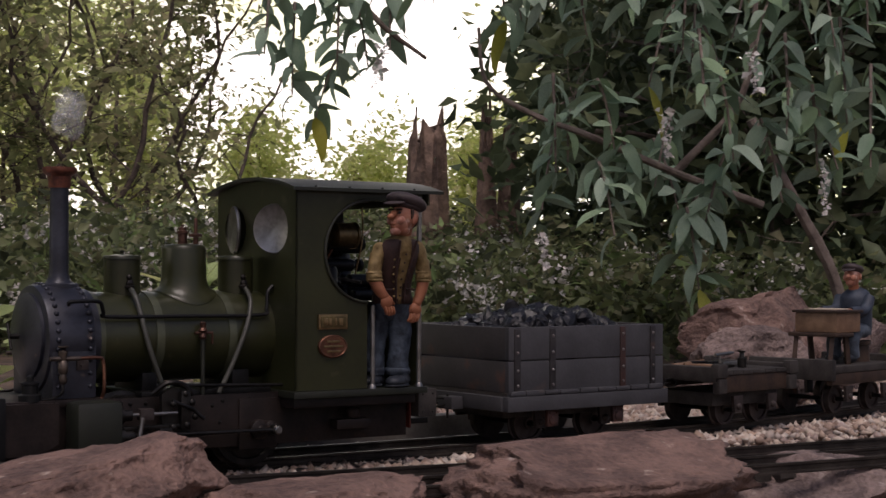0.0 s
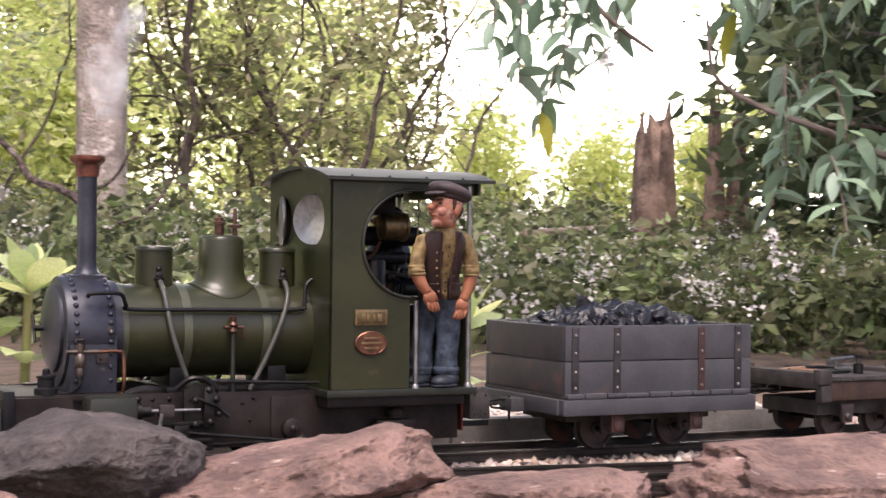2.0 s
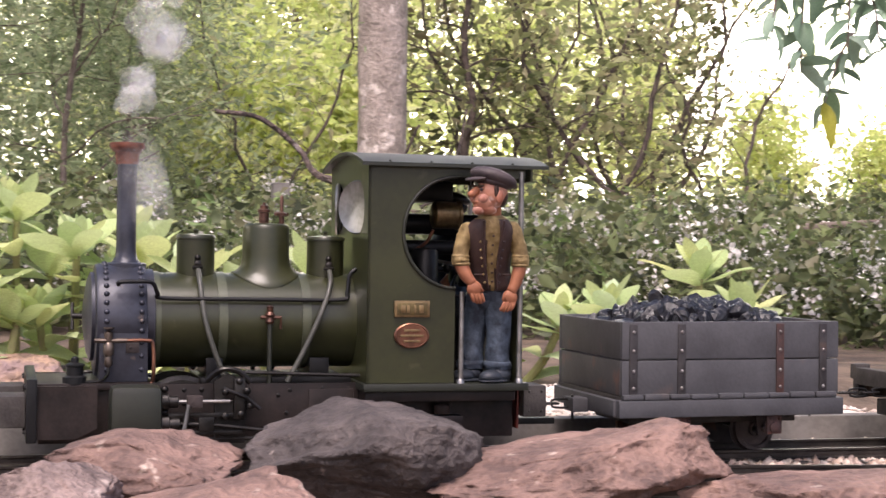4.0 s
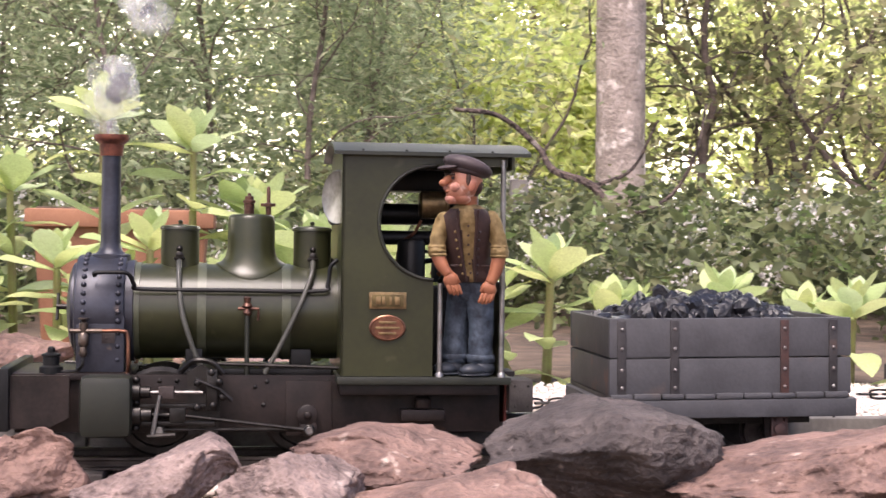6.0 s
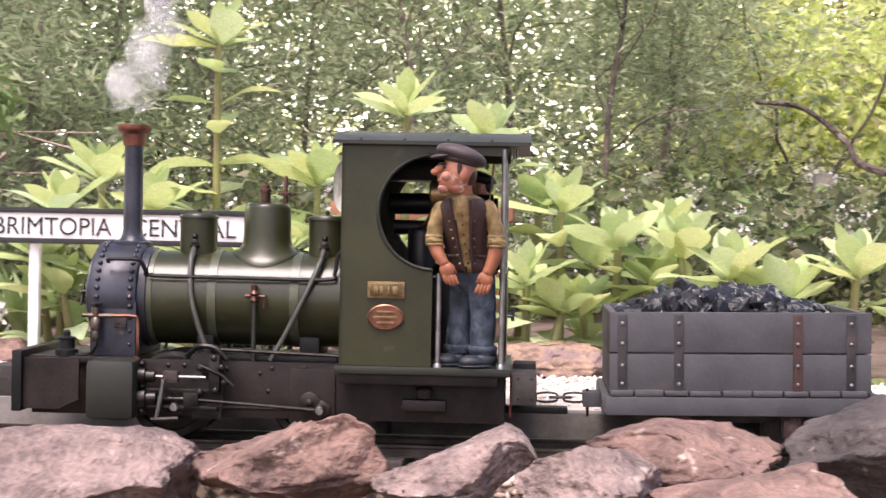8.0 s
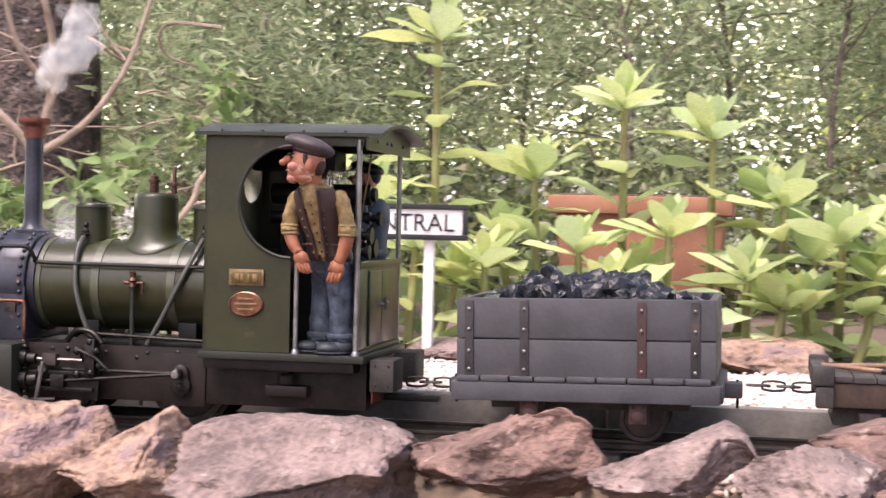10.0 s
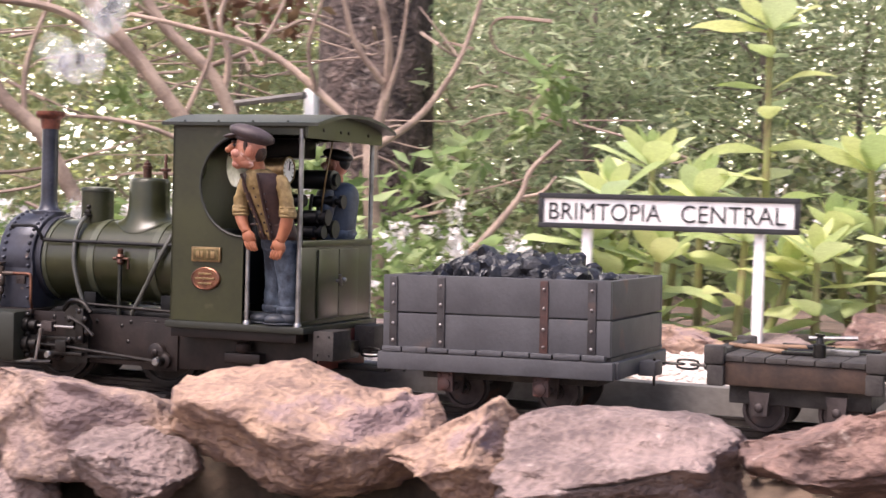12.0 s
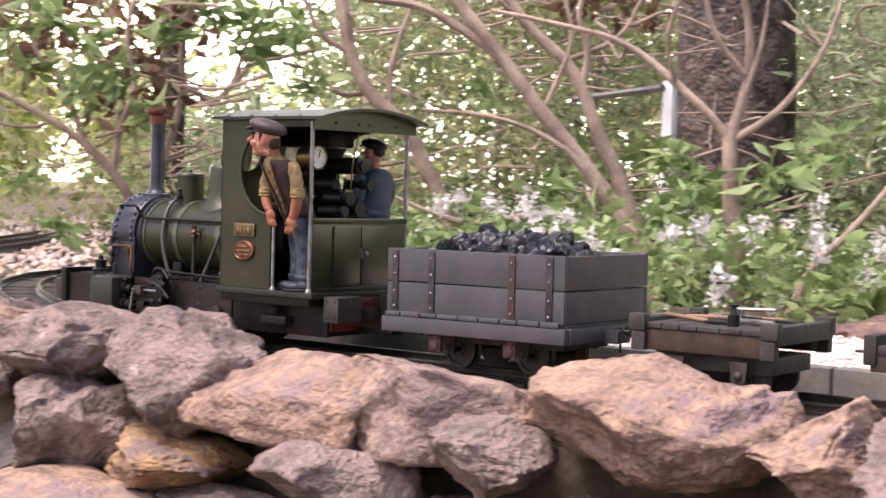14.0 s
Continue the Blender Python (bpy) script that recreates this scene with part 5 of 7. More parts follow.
def fireman():
    bm = bmesh.new()
    for y in (0.027, 0.043):
        tube([(-0.022, y, 0.05), (-0.0215, y, 0.08), (-0.02, y * 0.98, 0.108)], [0.0072, 0.0072, 0.0082], 14, bm=bm, mi=5, rough=0.1)
        ball((-0.025, y, 0.053), 0.007, (1.4, 0.9, 0.7), bm=bm, mi=6)
    tube(spline([(-0.02, 0.035, 0.102), (-0.0195, 0.035, 0.118), (-0.019, 0.035, 0.132), (-0.0195, 0.035, 0.1405), (-0.02, 0.035, 0.144)], 4),
         [0.0135, 0.0138, 0.014, 0.014, 0.014, 0.0142, 0.0145, 0.0148, 0.015, 0.015, 0.0148, 0.014, 0.013, 0.0118, 0.01, 0.008, 0.006], 20, bm=bm, mi=3)
    ball((-0.019, 0.035, 0.109), 0.0146, (1, 1.02, 0.55), bm=bm, mi=5)
    for y, s in ((0.019, -1), (0.051, 1)):
        tube(spline([(-0.02, y, 0.138), (-0.018, y + s * 0.002, 0.126), (-0.022, y + s * 0.0015, 0.115)], 4), 0.0052, 12, bm=bm, mi=3)
        tube([(-0.022, y + s * 0.0015, 0.115), (-0.03, y, 0.106)], [0.0042, 0.0034], 10, bm=bm, mi=0)
    tube([(-0.02, 0.035, 0.142), (-0.02, 0.035, 0.152)], 0.0048, 12, bm=bm, mi=0)
    head_bm(bm, (-0.02, 0.035, 0.1575), 0.0088, 1, 2, 0)
    ob = put("fireman_figure", bm, [SKIN, FACE, BLACK, BLUE_COAT, SHIRT, JEANS, SHOE])
    return tagged(ob, "painted fireman figure in dark cap and blue dungarees", "figurine")


def clerk():
    bm = bmesh.new()
    for y in (-0.018, 0.0):
        tube(spline([(0.03, y, 0.07), (0.016, y - 0.002, 0.07), (0.006, y - 0.002, 0.062), (0.007, y - 0.002, 0.047)], 4), 0.0066, 12, bm=bm, mi=5)
        ball((0.003, y - 0.002, 0.046), 0.0062, (1.5, 0.9, 0.7), bm=bm, mi=6)
    tube(spline([(0.033, -0.009, 0.066), (0.033, -0.009, 0.085), (0.031, -0.009, 0.1), (0.029, -0.009, 0.108)], 4),
         [0.013, 0.0134, 0.0138, 0.0138, 0.0138, 0.014, 0.0142, 0.014, 0.0136, 0.013, 0.0116, 0.009, 0.006], 18, bm=bm, mi=3)
    for y in (-0.024, 0.006):
        tube(spline([(0.03, y, 0.1), (0.02, y - 0.001, 0.089), (0.004, y + 0.004, 0.087)], 4), 0.005, 12, bm=bm, mi=3)
        ball((0.001, y + 0.004, 0.0868), 0.004, bm=bm, mi=0)
    tube([(0.029, -0.009, 0.105), (0.027, -0.009, 0.114)], 0.0046, 12, bm=bm, mi=0)
    head_bm(bm, (0.0255, -0.009, 0.1195), 0.0088, 1, 2, 10)
    ob = put("clerk_figure", bm, [SKIN, FACE, CAP, BLUE_COAT, SHIRT, JEANS, SHOE])
    return tagged(ob, "painted seated figure in flat cap and blue coat", "figurine")


# ---- wagons ----
def small_wheels(top, xs, r=0.0135, y=0.0235):
    for x in xs:
        bm = tube([(0, -0.036, 0), (0, 0.036, 0)], 0.002, 8)
        ax = part("wheelset", bm, DARK_STEEL, top)
        for s in (-1, 1):
            bm = wheel_bm(r, -y)
            if s > 0:
                for v in bm.verts:
                    v.co.y = -v.co.y
            part("wheel", bm, IRON, ax)
        ax.location = (x, 0, r)
        for s in (-1, 1):
            bm = plate([(-0.006, 0.0245), (0.006, 0.0245), (0.0045, 0.011), (-0.0045, 0.011)], (), 0.003, lambda u, v, w: (x + u, s * 0.0375 + s * w, v))
            ball((x, s * 0.041, 0.0155), 0.0028, (1, 0.6, 1), bm=bm)
            part("axle_box", bm, IRON, top, "rusty iron axle box")
        yield ax


def chain(top, x0, x1, z, n=3):
    """Open links between two vehicles."""
    for k in range(n):
        a, b = x0 + (x1 - x0) * k / n - 0.0012, x0 + (x1 - x0) * (k + 1) / n + 0.0012
        c = (a + b) / 2
        h = (b - a) / 2 - 0.002
        w = 0.0028
        flat = k % 2
        loop = []
        for j in range(17):
            t = 2 * math.pi * j / 16
            u, v = c + math.copysign(h, math.cos(t)) * min(1, abs(math.cos(t)) * 1.5) + 0.0015 * math.cos(t), w * math.sin(t)
            loop.append((u, v, z) if flat else (u, v * 0.3, z + v))
        part("coupling_link", tube(loop, 0.0008, 6), DARK_STEEL, top)


def coal_wagon():
    top = tagged(new("coal_wagon"), "grey planked open wagon with rusty iron straps, full of coal", "wagon")
    hl, hw = 0.0738, 0.0545
    axles = list(small_wheels(top, (-0.031, 0.031)))
    part("floor", box(-hl, hl, -hw, hw, 0.034, 0.0375, bevel=0.0005), OLDWOOD, top)
    r = random.Random(3)
    for s in (-1, 1):
        for z0, z1 in ((0.0378, 0.0595), (0.0603, 0.0833)):
            bm = box(-hl, hl, s * hw - 0.0022, s * hw + 0.0022, z0, z1, bevel=0.0007)
            part("side_plank", bm, WAGON, top)
            part("end_plank", box(s * hl - 0.0022 - s * 0.0022, s * hl + 0.0022 - s * 0.0022, -hw + 0.0023, hw - 0.0023, z0, z1 - 0.0003, bevel=0.0007), WAGON_END, top)
        x = -hl
        while x < hl - 0.004:
            w = min(r.uniform(0.012, 0.02), hl - x)
            part("floor_plank_end", box(x + 0.0003, x + w - 0.0003, s * (hw + 0.0022) - 0.003, s * (hw + 0.0022) + 0.003 + r.uniform(-0.0003, 0.0003), 0.0353 + r.uniform(-0.0002, 0.0004), 0.0388 + r.uniform(-0.0005, 0.0004), bevel=0.0012), WAGON, top)
            x += w
        part("sole_bar", box(-hl - 0.0025, hl + 0.0025, s * 0.0565 - 0.003, s * 0.0565 + 0.003, 0.0245, 0.0352, bevel=0.0008), WAGON, top)
        part("headstock", box(s * (hl + 0.0005) - 0.0035, s * (hl + 0.0005) + 0.0035, -0.053, 0.053, 0.0247, 0.035, bevel=0.0008), WAGON, top)
        part("coupler_pocket", box(s * (hl + 0.0085) - 0.0055, s * (hl + 0.0085) + 0.0055, -0.009, 0.009, 0.0235, 0.0325, bevel=0.001), WAGON, top)
        part("coupling_pin", tube([(s * (hl + 0.011), 0, 0.017), (s * (hl + 0.011), 0, 0.034)], 0.0009, 8), DARK_STEEL, top)
        for x, rust in ((-0.0665, 0), (-0.0345, 0), (0.0325, 1), (0.0625, 0)):
            bm = box(x - 0.0026, x + 0.0026, s * (hw + 0.0027) - 0.0006, s * (hw + 0.0027) + 0.0006, 0.0368, 0.082, bevel=0.0003)
            strap = part("strap", bm, RUST_STRAP if rust else STRAP, top, "rust-red iron strap" if rust else "")
            bm = bmesh.new()
            for z in (0.0425, 0.053, 0.0655, 0.077):
                ball((x, s * (hw + 0.0035), z), 0.0011, (1, 0.7, 1), bm=bm, sub=2)
            part("strap_bolts", bm, BOLT, strap)
            if abs(x) < 0.04:
                bx = x * 0.93
                bm = box(bx - 0.0052, bx + 0.0052, s * 0.0535 - 0.0018, s * 0.0535 + 0.0018, 0.0135, 0.0258, bevel=0.001)
                lathe([(0.0036, s * 0.0545), (0.0036, s * 0.0562), (0.0024, s * 0.0568)], 14, (bx, 0, 0.018), "y", bm=bm)
                ball((bx - 0.003, s * 0.0555, 0.0235), 0.0012, bm=bm, sub=1)
                ball((bx + 0.003, s * 0.0555, 0.0235), 0.0012, bm=bm, sub=1)
                part("axle_guard", bm, RUST_STRAP, top, "rusty iron axle guard")
    part("underframe", box(-0.058, 0.058, -0.03, 0.03, 0.0175, 0.0345, bevel=0.001), OLDWOOD, top)
    chain(top, -hl - 0.0145, -hl - 0.04, 0.0285, 3)
    for o in top.children:
        if not o.name.startswith(("wheelset", "axle")):
            o.location.z += 0.0012
    return top, axles


def coal_heap():
    """Broken lumps heaped in the wagon."""
    r = random.Random(9)
    bm = bmesh.new()
    for k in range(330):
        x, y = r.uniform(-0.065, 0.065), r.uniform(-0.046, 0.046)
        if k > 150:
            x, y = r.uniform(-0.048, 0.042), r.uniform(-0.034, 0.034)
        hgt = 0.0765 + 0.0145 * math.exp(-((x + 0.003) / 0.05) ** 4 - (y / 0.038) ** 4) + 0.0035 * noise.noise((x * 45, y * 45, 0))
        s = r.uniform(0.0042, 0.0092) if k % 4 else r.uniform(0.0085, 0.012)
        res = bmesh.ops.create_icosphere(bm, subdivisions=2, radius=s, matrix=Matrix.LocRotScale((x, y, hgt - r.uniform(0, 0.003)), Euler((r.random() * 6, r.random() * 6, r.random() * 6)), (r.uniform(0.75, 1.35), r.uniform(0.7, 1.1), r.uniform(0.5, 0.8))))
        planes = [(Vector((r.gauss(0, 1), r.gauss(0, 1), r.gauss(0, 1))).normalized(), s * r.uniform(0.4, 0.72)) for _ in range(8)]
        c = Vector((x, y, hgt))
        for v in res["verts"]:
            for d, h in planes:
                over = (v.co - c).dot(d) - h
                if over > 0:
                    v.co -= d * over
    ob = put("coal", bm, COAL, smooth=False)
    return tagged(ob, "heap of glossy black coal lumps in the grey wagon", "coal", kind="stuff")


def flat_wagon():
    top = tagged(new("flat_wagon"), "small dark timber flat wagon carrying tools", "wagon")
    hl, hw = 0.05, 0.043
    axles = list(small_wheels(top, (-0.02, 0.024), r=0.0125))
    r = random.Random(8)
    x = -hl + 0.008
    while x < hl - 0.01:
        w = r.uniform(0.012, 0.016)
        part("deck_plank", box(x, min(x + w - 0.0006, hl - 0.008), -hw, hw, 0.0415, 0.0445 + r.uniform(0, 0.0006), bevel=0.0006), OLDWOOD, top)
        x += w
    for s in (-1, 1):
        part("side_beam", box(-hl + 0.006, hl - 0.006, s * (hw - 0.004) - 0.003, s * (hw - 0.004) + 0.003, 0.0275, 0.0412, bevel=0.0008), RUSTWOOD, top, "rust-brown side beam")
        part("end_beam", box(s * (hl - 0.003) - 0.0045, s * (hl - 0.003) + 0.0045, -hw, hw, 0.036, 0.048, bevel=0.0015), OLDWOOD, top)
        for t in (-1, 1):
            cb = part("corner_block", box(s * (hl - 0.004) - 0.006, s * (hl - 0.004) + 0.006, t * (hw - 0.001) - 0.004, t * (hw - 0.001) + 0.004, 0.0395, 0.0505, bevel=0.0015), OLDWOOD, top)
            part("lower_block", box(s * (hl - 0.005) - 0.005, s * (hl - 0.005) + 0.005, t * (hw - 0.001) - 0.0036, t * (hw - 0.001) + 0.0036, 0.027, 0.039, bevel=0.0012), OLDWOOD, cb)
    part("underframe", box(-0.04, 0.042, -0.03, 0.03, 0.016, 0.027, bevel=0.001), OLDWOOD, top)
    chain(top, -hl - 0.001, -hl - 0.036, 0.034, 4)
    return top, axles


def tools():
    made = []

    def thing(name, bm, m, label):
        made.append(tagged(put(name, bm, m), label, "tool"))

    z = 0.0462
    thing("pick_handle", tube([(-0.04, 0.012, z), (0.022, 0.03, z + 0.001)], [0.0018, 0.0014], 10), TANWOOD, "tan wooden tool handle lying on the flat wagon")
    bm = tube([(-0.046, -0.006, z + 0.002), (-0.012, -0.012, z)], 0.0015, 10, mi=0)
    box(-0.013, 0.006, -0.016, -0.009, z - 0.0012, z + 0.0008, bm=bm, mi=1)
    thing("spade", bm, [TANWOOD, DARK_STEEL], "short spade with wooden handle lying on the flat wagon")
    bm = lathe([(0.0038, z - 0.0015), (0.0038, z + 0.006), (0.0024, z + 0.0068), (0.0018, z + 0.0105), (0.003, z + 0.0112), (0.003, z + 0.0125)], 14, (0.01, -0.02, 0))
    thing("bottle_jack", bm, DARK_STEEL, "grey-green miniature bottle jack on the flat wagon")
    bm = box(0.006, 0.03, -0.004, 0.0, z - 0.001, z + 0.0025)
    tube([(0.0, 0.0, z + 0.008), (0.028, 0.004, z + 0.009)], 0.0014, 8, bm=bm)
    tube([(0.006, 0.0, z), (0.006, 0.0, z + 0.008)], 0.001, 8, bm=bm)
    thing("track_jack", bm, STEEL, "pale metal lever jack on the flat wagon")
    bm = box(0.012, 0.04, 0.012, 0.024, z, z + 0.0015)
    tube([(0.012, 0.018, z + 0.001), (-0.02, 0.026, z + 0.001)], 0.0014, 8, bm=bm)
    thing("shovel", bm, BLACK, "black shovel lying across the flat wagon")
    bm = tube([(-0.012, 0.002, z), (0.004, -0.004, z)], 0.0013, 8)
    tube([(-0.012, -0.004, z), (0.004, 0.002, z)], 0.0013, 8, bm=bm)
    thing("tongs", bm, DARK_STEEL, "dark iron tongs on the flat wagon")
    return made


def desk_wagon():
    top = tagged(new("desk_wagon"), "low dark timber wagon with a wooden desk on it", "wagon")
    hl, hw = 0.06, 0.04
    axles = list(small_wheels(top, (-0.032, 0.03), r=0.0125))
    part("deck", box(-hl, hl, -hw, hw, 0.036, 0.042, bevel=0.001), OLDWOOD, top)
    for s in (-1, 1):
        part("side_beam", box(-hl, hl, s * 0.037 - 0.003, s * 0.037 + 0.003, 0.026, 0.0358, bevel=0.001), RUSTWOOD, top)
        part("end_beam", box(s * hl - 0.004, s * hl + 0.004, -0.042, 0.042, 0.03, 0.048, bevel=0.0014), OLDWOOD, top)
    chain(top, -hl - 0.004, -hl - 0.022, 0.034, 2)
    return top, axles


def desk():
    top = tagged(new("desk"), "small tan wooden box desk on trestle legs with papers on top", "desk")
    part("box_body", box(-0.036, 0.004, -0.03, 0.012, 0.07, 0.087, bevel=0.001), TANWOOD, top)
    part("lid", box(-0.038, 0.006, -0.032, 0.014, 0.0872, 0.0895, bevel=0.0006), RUSTWOOD, top)
    part("shelf", box(-0.044, -0.012, -0.033, 0.014, 0.0665, 0.0698, bevel=0.0008), RUSTWOOD, top)
    for x, dx in ((-0.04, -0.004), (-0.018, 0.004)):
        for y in (-0.028, 0.008):
            part("leg", tube([(x, y, 0.0665), (x + dx, y, 0.042)], 0.0028, 4), RUSTWOOD, top)
    part("papers", box(-0.034, -0.008, -0.026, 0.004, 0.0897, 0.0908, bevel=0.0003), mat("paper", (0.55, 0.45, 0.36), (0.45, 0.36, 0.28)), top)
    part("stool", lathe([(0.012, 0.042), (0.011, 0.057), (0.013, 0.0575), (0.013, 0.061)], 16, (0.033, -0.009, 0)), RUSTWOOD, top)
    return top


LOCO_OB = steam_locomotive()
WHEELSETS, RODS, HEADS = engine_wheels(LOCO_OB)
DRIVER, FIREMAN = driver(), fireman()
COAL_WAGON, COAL_AXLES = coal_wagon()
COAL_OB = coal_heap()
FLAT_WAGON, FLAT_AXLES = flat_wagon()
TOOLS = tools()
DESK_WAGON, DESK_AXLES = desk_wagon()
DESK, CLERK = desk(), clerk()


# ---- far distance ----
def backdrop():
    """Haze beyond the trees, added as a glowing sheet far off on every side."""
    m = bpy.data.materials.new("glowing_haze")
    m.use_nodes = True
    nt = m.node_tree
    nt.nodes.remove(nt.nodes["Principled BSDF"])
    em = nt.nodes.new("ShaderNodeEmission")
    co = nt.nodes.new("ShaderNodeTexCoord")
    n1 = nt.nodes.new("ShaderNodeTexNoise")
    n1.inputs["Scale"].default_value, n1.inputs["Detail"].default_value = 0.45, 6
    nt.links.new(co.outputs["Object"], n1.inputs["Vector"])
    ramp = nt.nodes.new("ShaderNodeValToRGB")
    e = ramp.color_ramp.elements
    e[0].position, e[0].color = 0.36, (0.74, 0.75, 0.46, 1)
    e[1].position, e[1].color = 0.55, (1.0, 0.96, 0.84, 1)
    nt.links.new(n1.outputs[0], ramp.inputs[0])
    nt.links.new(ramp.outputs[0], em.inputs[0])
    # strong glow, so light also comes through the leaves from behind
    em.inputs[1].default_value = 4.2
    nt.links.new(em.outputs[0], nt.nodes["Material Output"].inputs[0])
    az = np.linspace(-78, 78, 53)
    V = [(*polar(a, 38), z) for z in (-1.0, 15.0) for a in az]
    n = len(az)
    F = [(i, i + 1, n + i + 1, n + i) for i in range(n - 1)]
    tagged(from_arrays("backdrop", V, F, m), "glowing sheet added as bright hazy distance of sunlit forest", "backdrop", kind="structure")


backdrop()


# ---- trees and shrubs ----
def limbs(bm, p, d, length, r, depth, rnd, bend=0.35, tips=None, fork=2.3):
    """A branch with side branches, added to bm; ends go to tips."""
    pts, rad = [Vector(p)], [r]
    d = Vector(d).normalized()
    n = 5
    for k in range(n):
        d = (d + Vector((rnd.gauss(0, 1), rnd.gauss(0, 1), rnd.gauss(0, 0.7))) * bend * 0.33).normalized()
        pts.append(pts[-1] + d * length / n)
        rad.append(r * (1 - 0.55 * (k + 1) / n))
    tube(pts, rad, 7 if r > 0.008 else 5, bm=bm, rough=0.15)
    if tips is not None:
        tips.extend(pts[2:] if depth <= 1 else pts[-1:])
    if depth > 0:
        for _ in range(int(fork + rnd.random())):
            k = rnd.randrange(2, n + 1)
            side = Vector((rnd.gauss(0, 1), rnd.gauss(0, 1), rnd.gauss(0.35, 0.6))).normalized()
            limbs(bm, pts[k], d * 0.55 + side * 0.75, length * rnd.uniform(0.5, 0.8), rad[k] * 0.68, depth - 1, rnd, bend, tips, fork)


def tree(name, az, dist, height, r, bark, leaf_material, label, seed, leaf=0.04, wide=0.015, n=2500, clump=0.12, depth=3, first=0.4, lean=(0, 0), spread=0.5, category="tree", bend=0.04, stems=1):
    """A trunk with limbs and a loose crown of small leaves."""
    rnd = random.Random(seed)
    x, y = polar(az, dist)
    z = ground_z(x, y) - 0.02
    top = tagged(new(name), label, category)
    bm, twigs = bmesh.new(), bmesh.new()
    tips = []
    for st in range(stems):
        fan = 0.0 if stems == 1 else (st / (stems - 1) - 0.5) * height * 0.55
        w = seed + 7.3 * st
        pts = [Vector((x, y, z)) + Vector(((lean[0] + fan) * t + bend * height * (noise.noise((w, t * 2.2, 0)) + 0.4 * noise.noise((w, t * 6.5, 4))), lean[1] * t + bend * height * noise.noise((w, 0, t * 2.2)), height * t)) for t in np.linspace(0, 1, 13)]
        tube(pts, [r * (1 - 0.65 * t) for t in np.linspace(0, 1, 13)], 12, bm=bm, rough=0.15)
        for k in range(2, 13):
            t = k / 12
            if t < first:
                continue
            for _ in range(2 if stems == 1 else 1):
                a = rnd.uniform(0, 6.28)
                limbs(twigs, pts[k], (math.cos(a), math.sin(a), rnd.uniform(0.2, 1.1)), height * spread * rnd.uniform(0.3, 0.62), r * (1 - 0.65 * t) * 0.42, depth - 1, rnd, 0.6, tips)
    part("trunk", bm, bark, top)
    part("branchwork", twigs, bark, top)["kind"] = "stuff"
    if n:
        leaves("crown", clumps([tuple(p) for p in tips], n, clump), leaf, wide, leaf_material, parent=top)
    return top


# tall pale gum and other trunks standing in the bush
def bare_trunk(name, az, dist, r0, r1, z1, bark, label, seed, lean=0.0):
    x, y = polar(az, dist)
    z0 = ground_z(x, y) - 0.05
    t = np.linspace(0, 1, 26)
    pts = [(x + lean * k + 0.02 * r0 * 10 * noise.noise((seed, k * 3, 0)), y, z0 + (z1 - z0) * k) for k in t]
    bm = tube(pts, [r0 + (r1 - r0) * k for k in t], 28, rough=0.1)
    top = tagged(new(name), label, "tree")
    part("trunk", bm, bark, top)
    return top


bare_trunk("gum_tree", -13.35, 3.2, 0.0525, 0.0425, 1.6, PALE_BARK, "tall gum tree with mottled pale grey and pink bark", 2)
bare_trunk("bush_tree", 25.55, 2.62, 0.098, 0.08, 1.6, DARK_BARK, "thick tree trunk with dark fissured bark", 4, lean=-0.03)
bare_trunk("bush_tree", 19.6, 3.4, 0.05, 0.04, 1.6, DARK_BARK, "dark tree trunk deep in the bush", 5, lean=0.05)
bare_trunk("bush_tree", 45.8, 4.2, 0.036, 0.032, 2.2, DARK_BARK, "dark tree trunk at the edge of the clearing", 9)
# saplings with dark twiggy stems
for k, (az, d, h, r, seed, n, stems) in enumerate([(-16.6, 3.6, 1.0, 0.017, 3, 1100, 1), (-17.6, 3.9, 0.85, 0.01, 12, 500, 2), (-19.2, 3.8, 0.9, 0.012, 13, 1300, 3), (-21.2, 3.6, 0.85, 0.012, 14, 1300, 2), (-22.6, 4.1, 0.95, 0.012, 17, 1100, 2),
                                                (-25.6, 3.9, 0.62, 0.01, 15, 260, 2), (-9.6, 4.0, 0.8, 0.008, 20, 260, 2), (-23.4, 5.2, 1.1, 0.013, 23, 800, 2)]):
    tree("sapling", az, d, h, r * 0.72, DARK_TWIG, TREE_LEAF if k % 4 else OLIVE_LEAF, "thin dark-stemmed crooked sapling with small olive leaves", seed, leaf=0.024, wide=0.0105, n=int(n * 1.35), clump=0.07, depth=2 if stems > 1 else 3, first=0.22, spread=0.36, bend=0.13, stems=stems)
# fine-leaved shrubs
for k, (az, d, h, seed) in enumerate([(-4.6, 3.6, 1.0, 31), (-2.5, 3.3, 1.0, 32), (1.5, 3.5, 1.05, 33), (5.0, 3.2, 1.0, 34), (8.5, 3.5, 1.0, 35), (12.0, 3.2, 1.0, 36), (15.5, 3.3, 1.0, 37), (19.0, 3.0, 0.9, 38), (21.6, 3.4, 1.0, 39), (30.5, 3.6, 1.0, 40), (34, 4.2, 1.0, 41)]):
    tree("wattle_shrub", az, d, h, 0.008, TWIG, FINE, "dense grey-green fine-leaved shrub", seed, leaf=0.019, wide=0.0052, n=9500, clump=0.15, depth=3, first=0.12, spread=0.6, category="shrub")
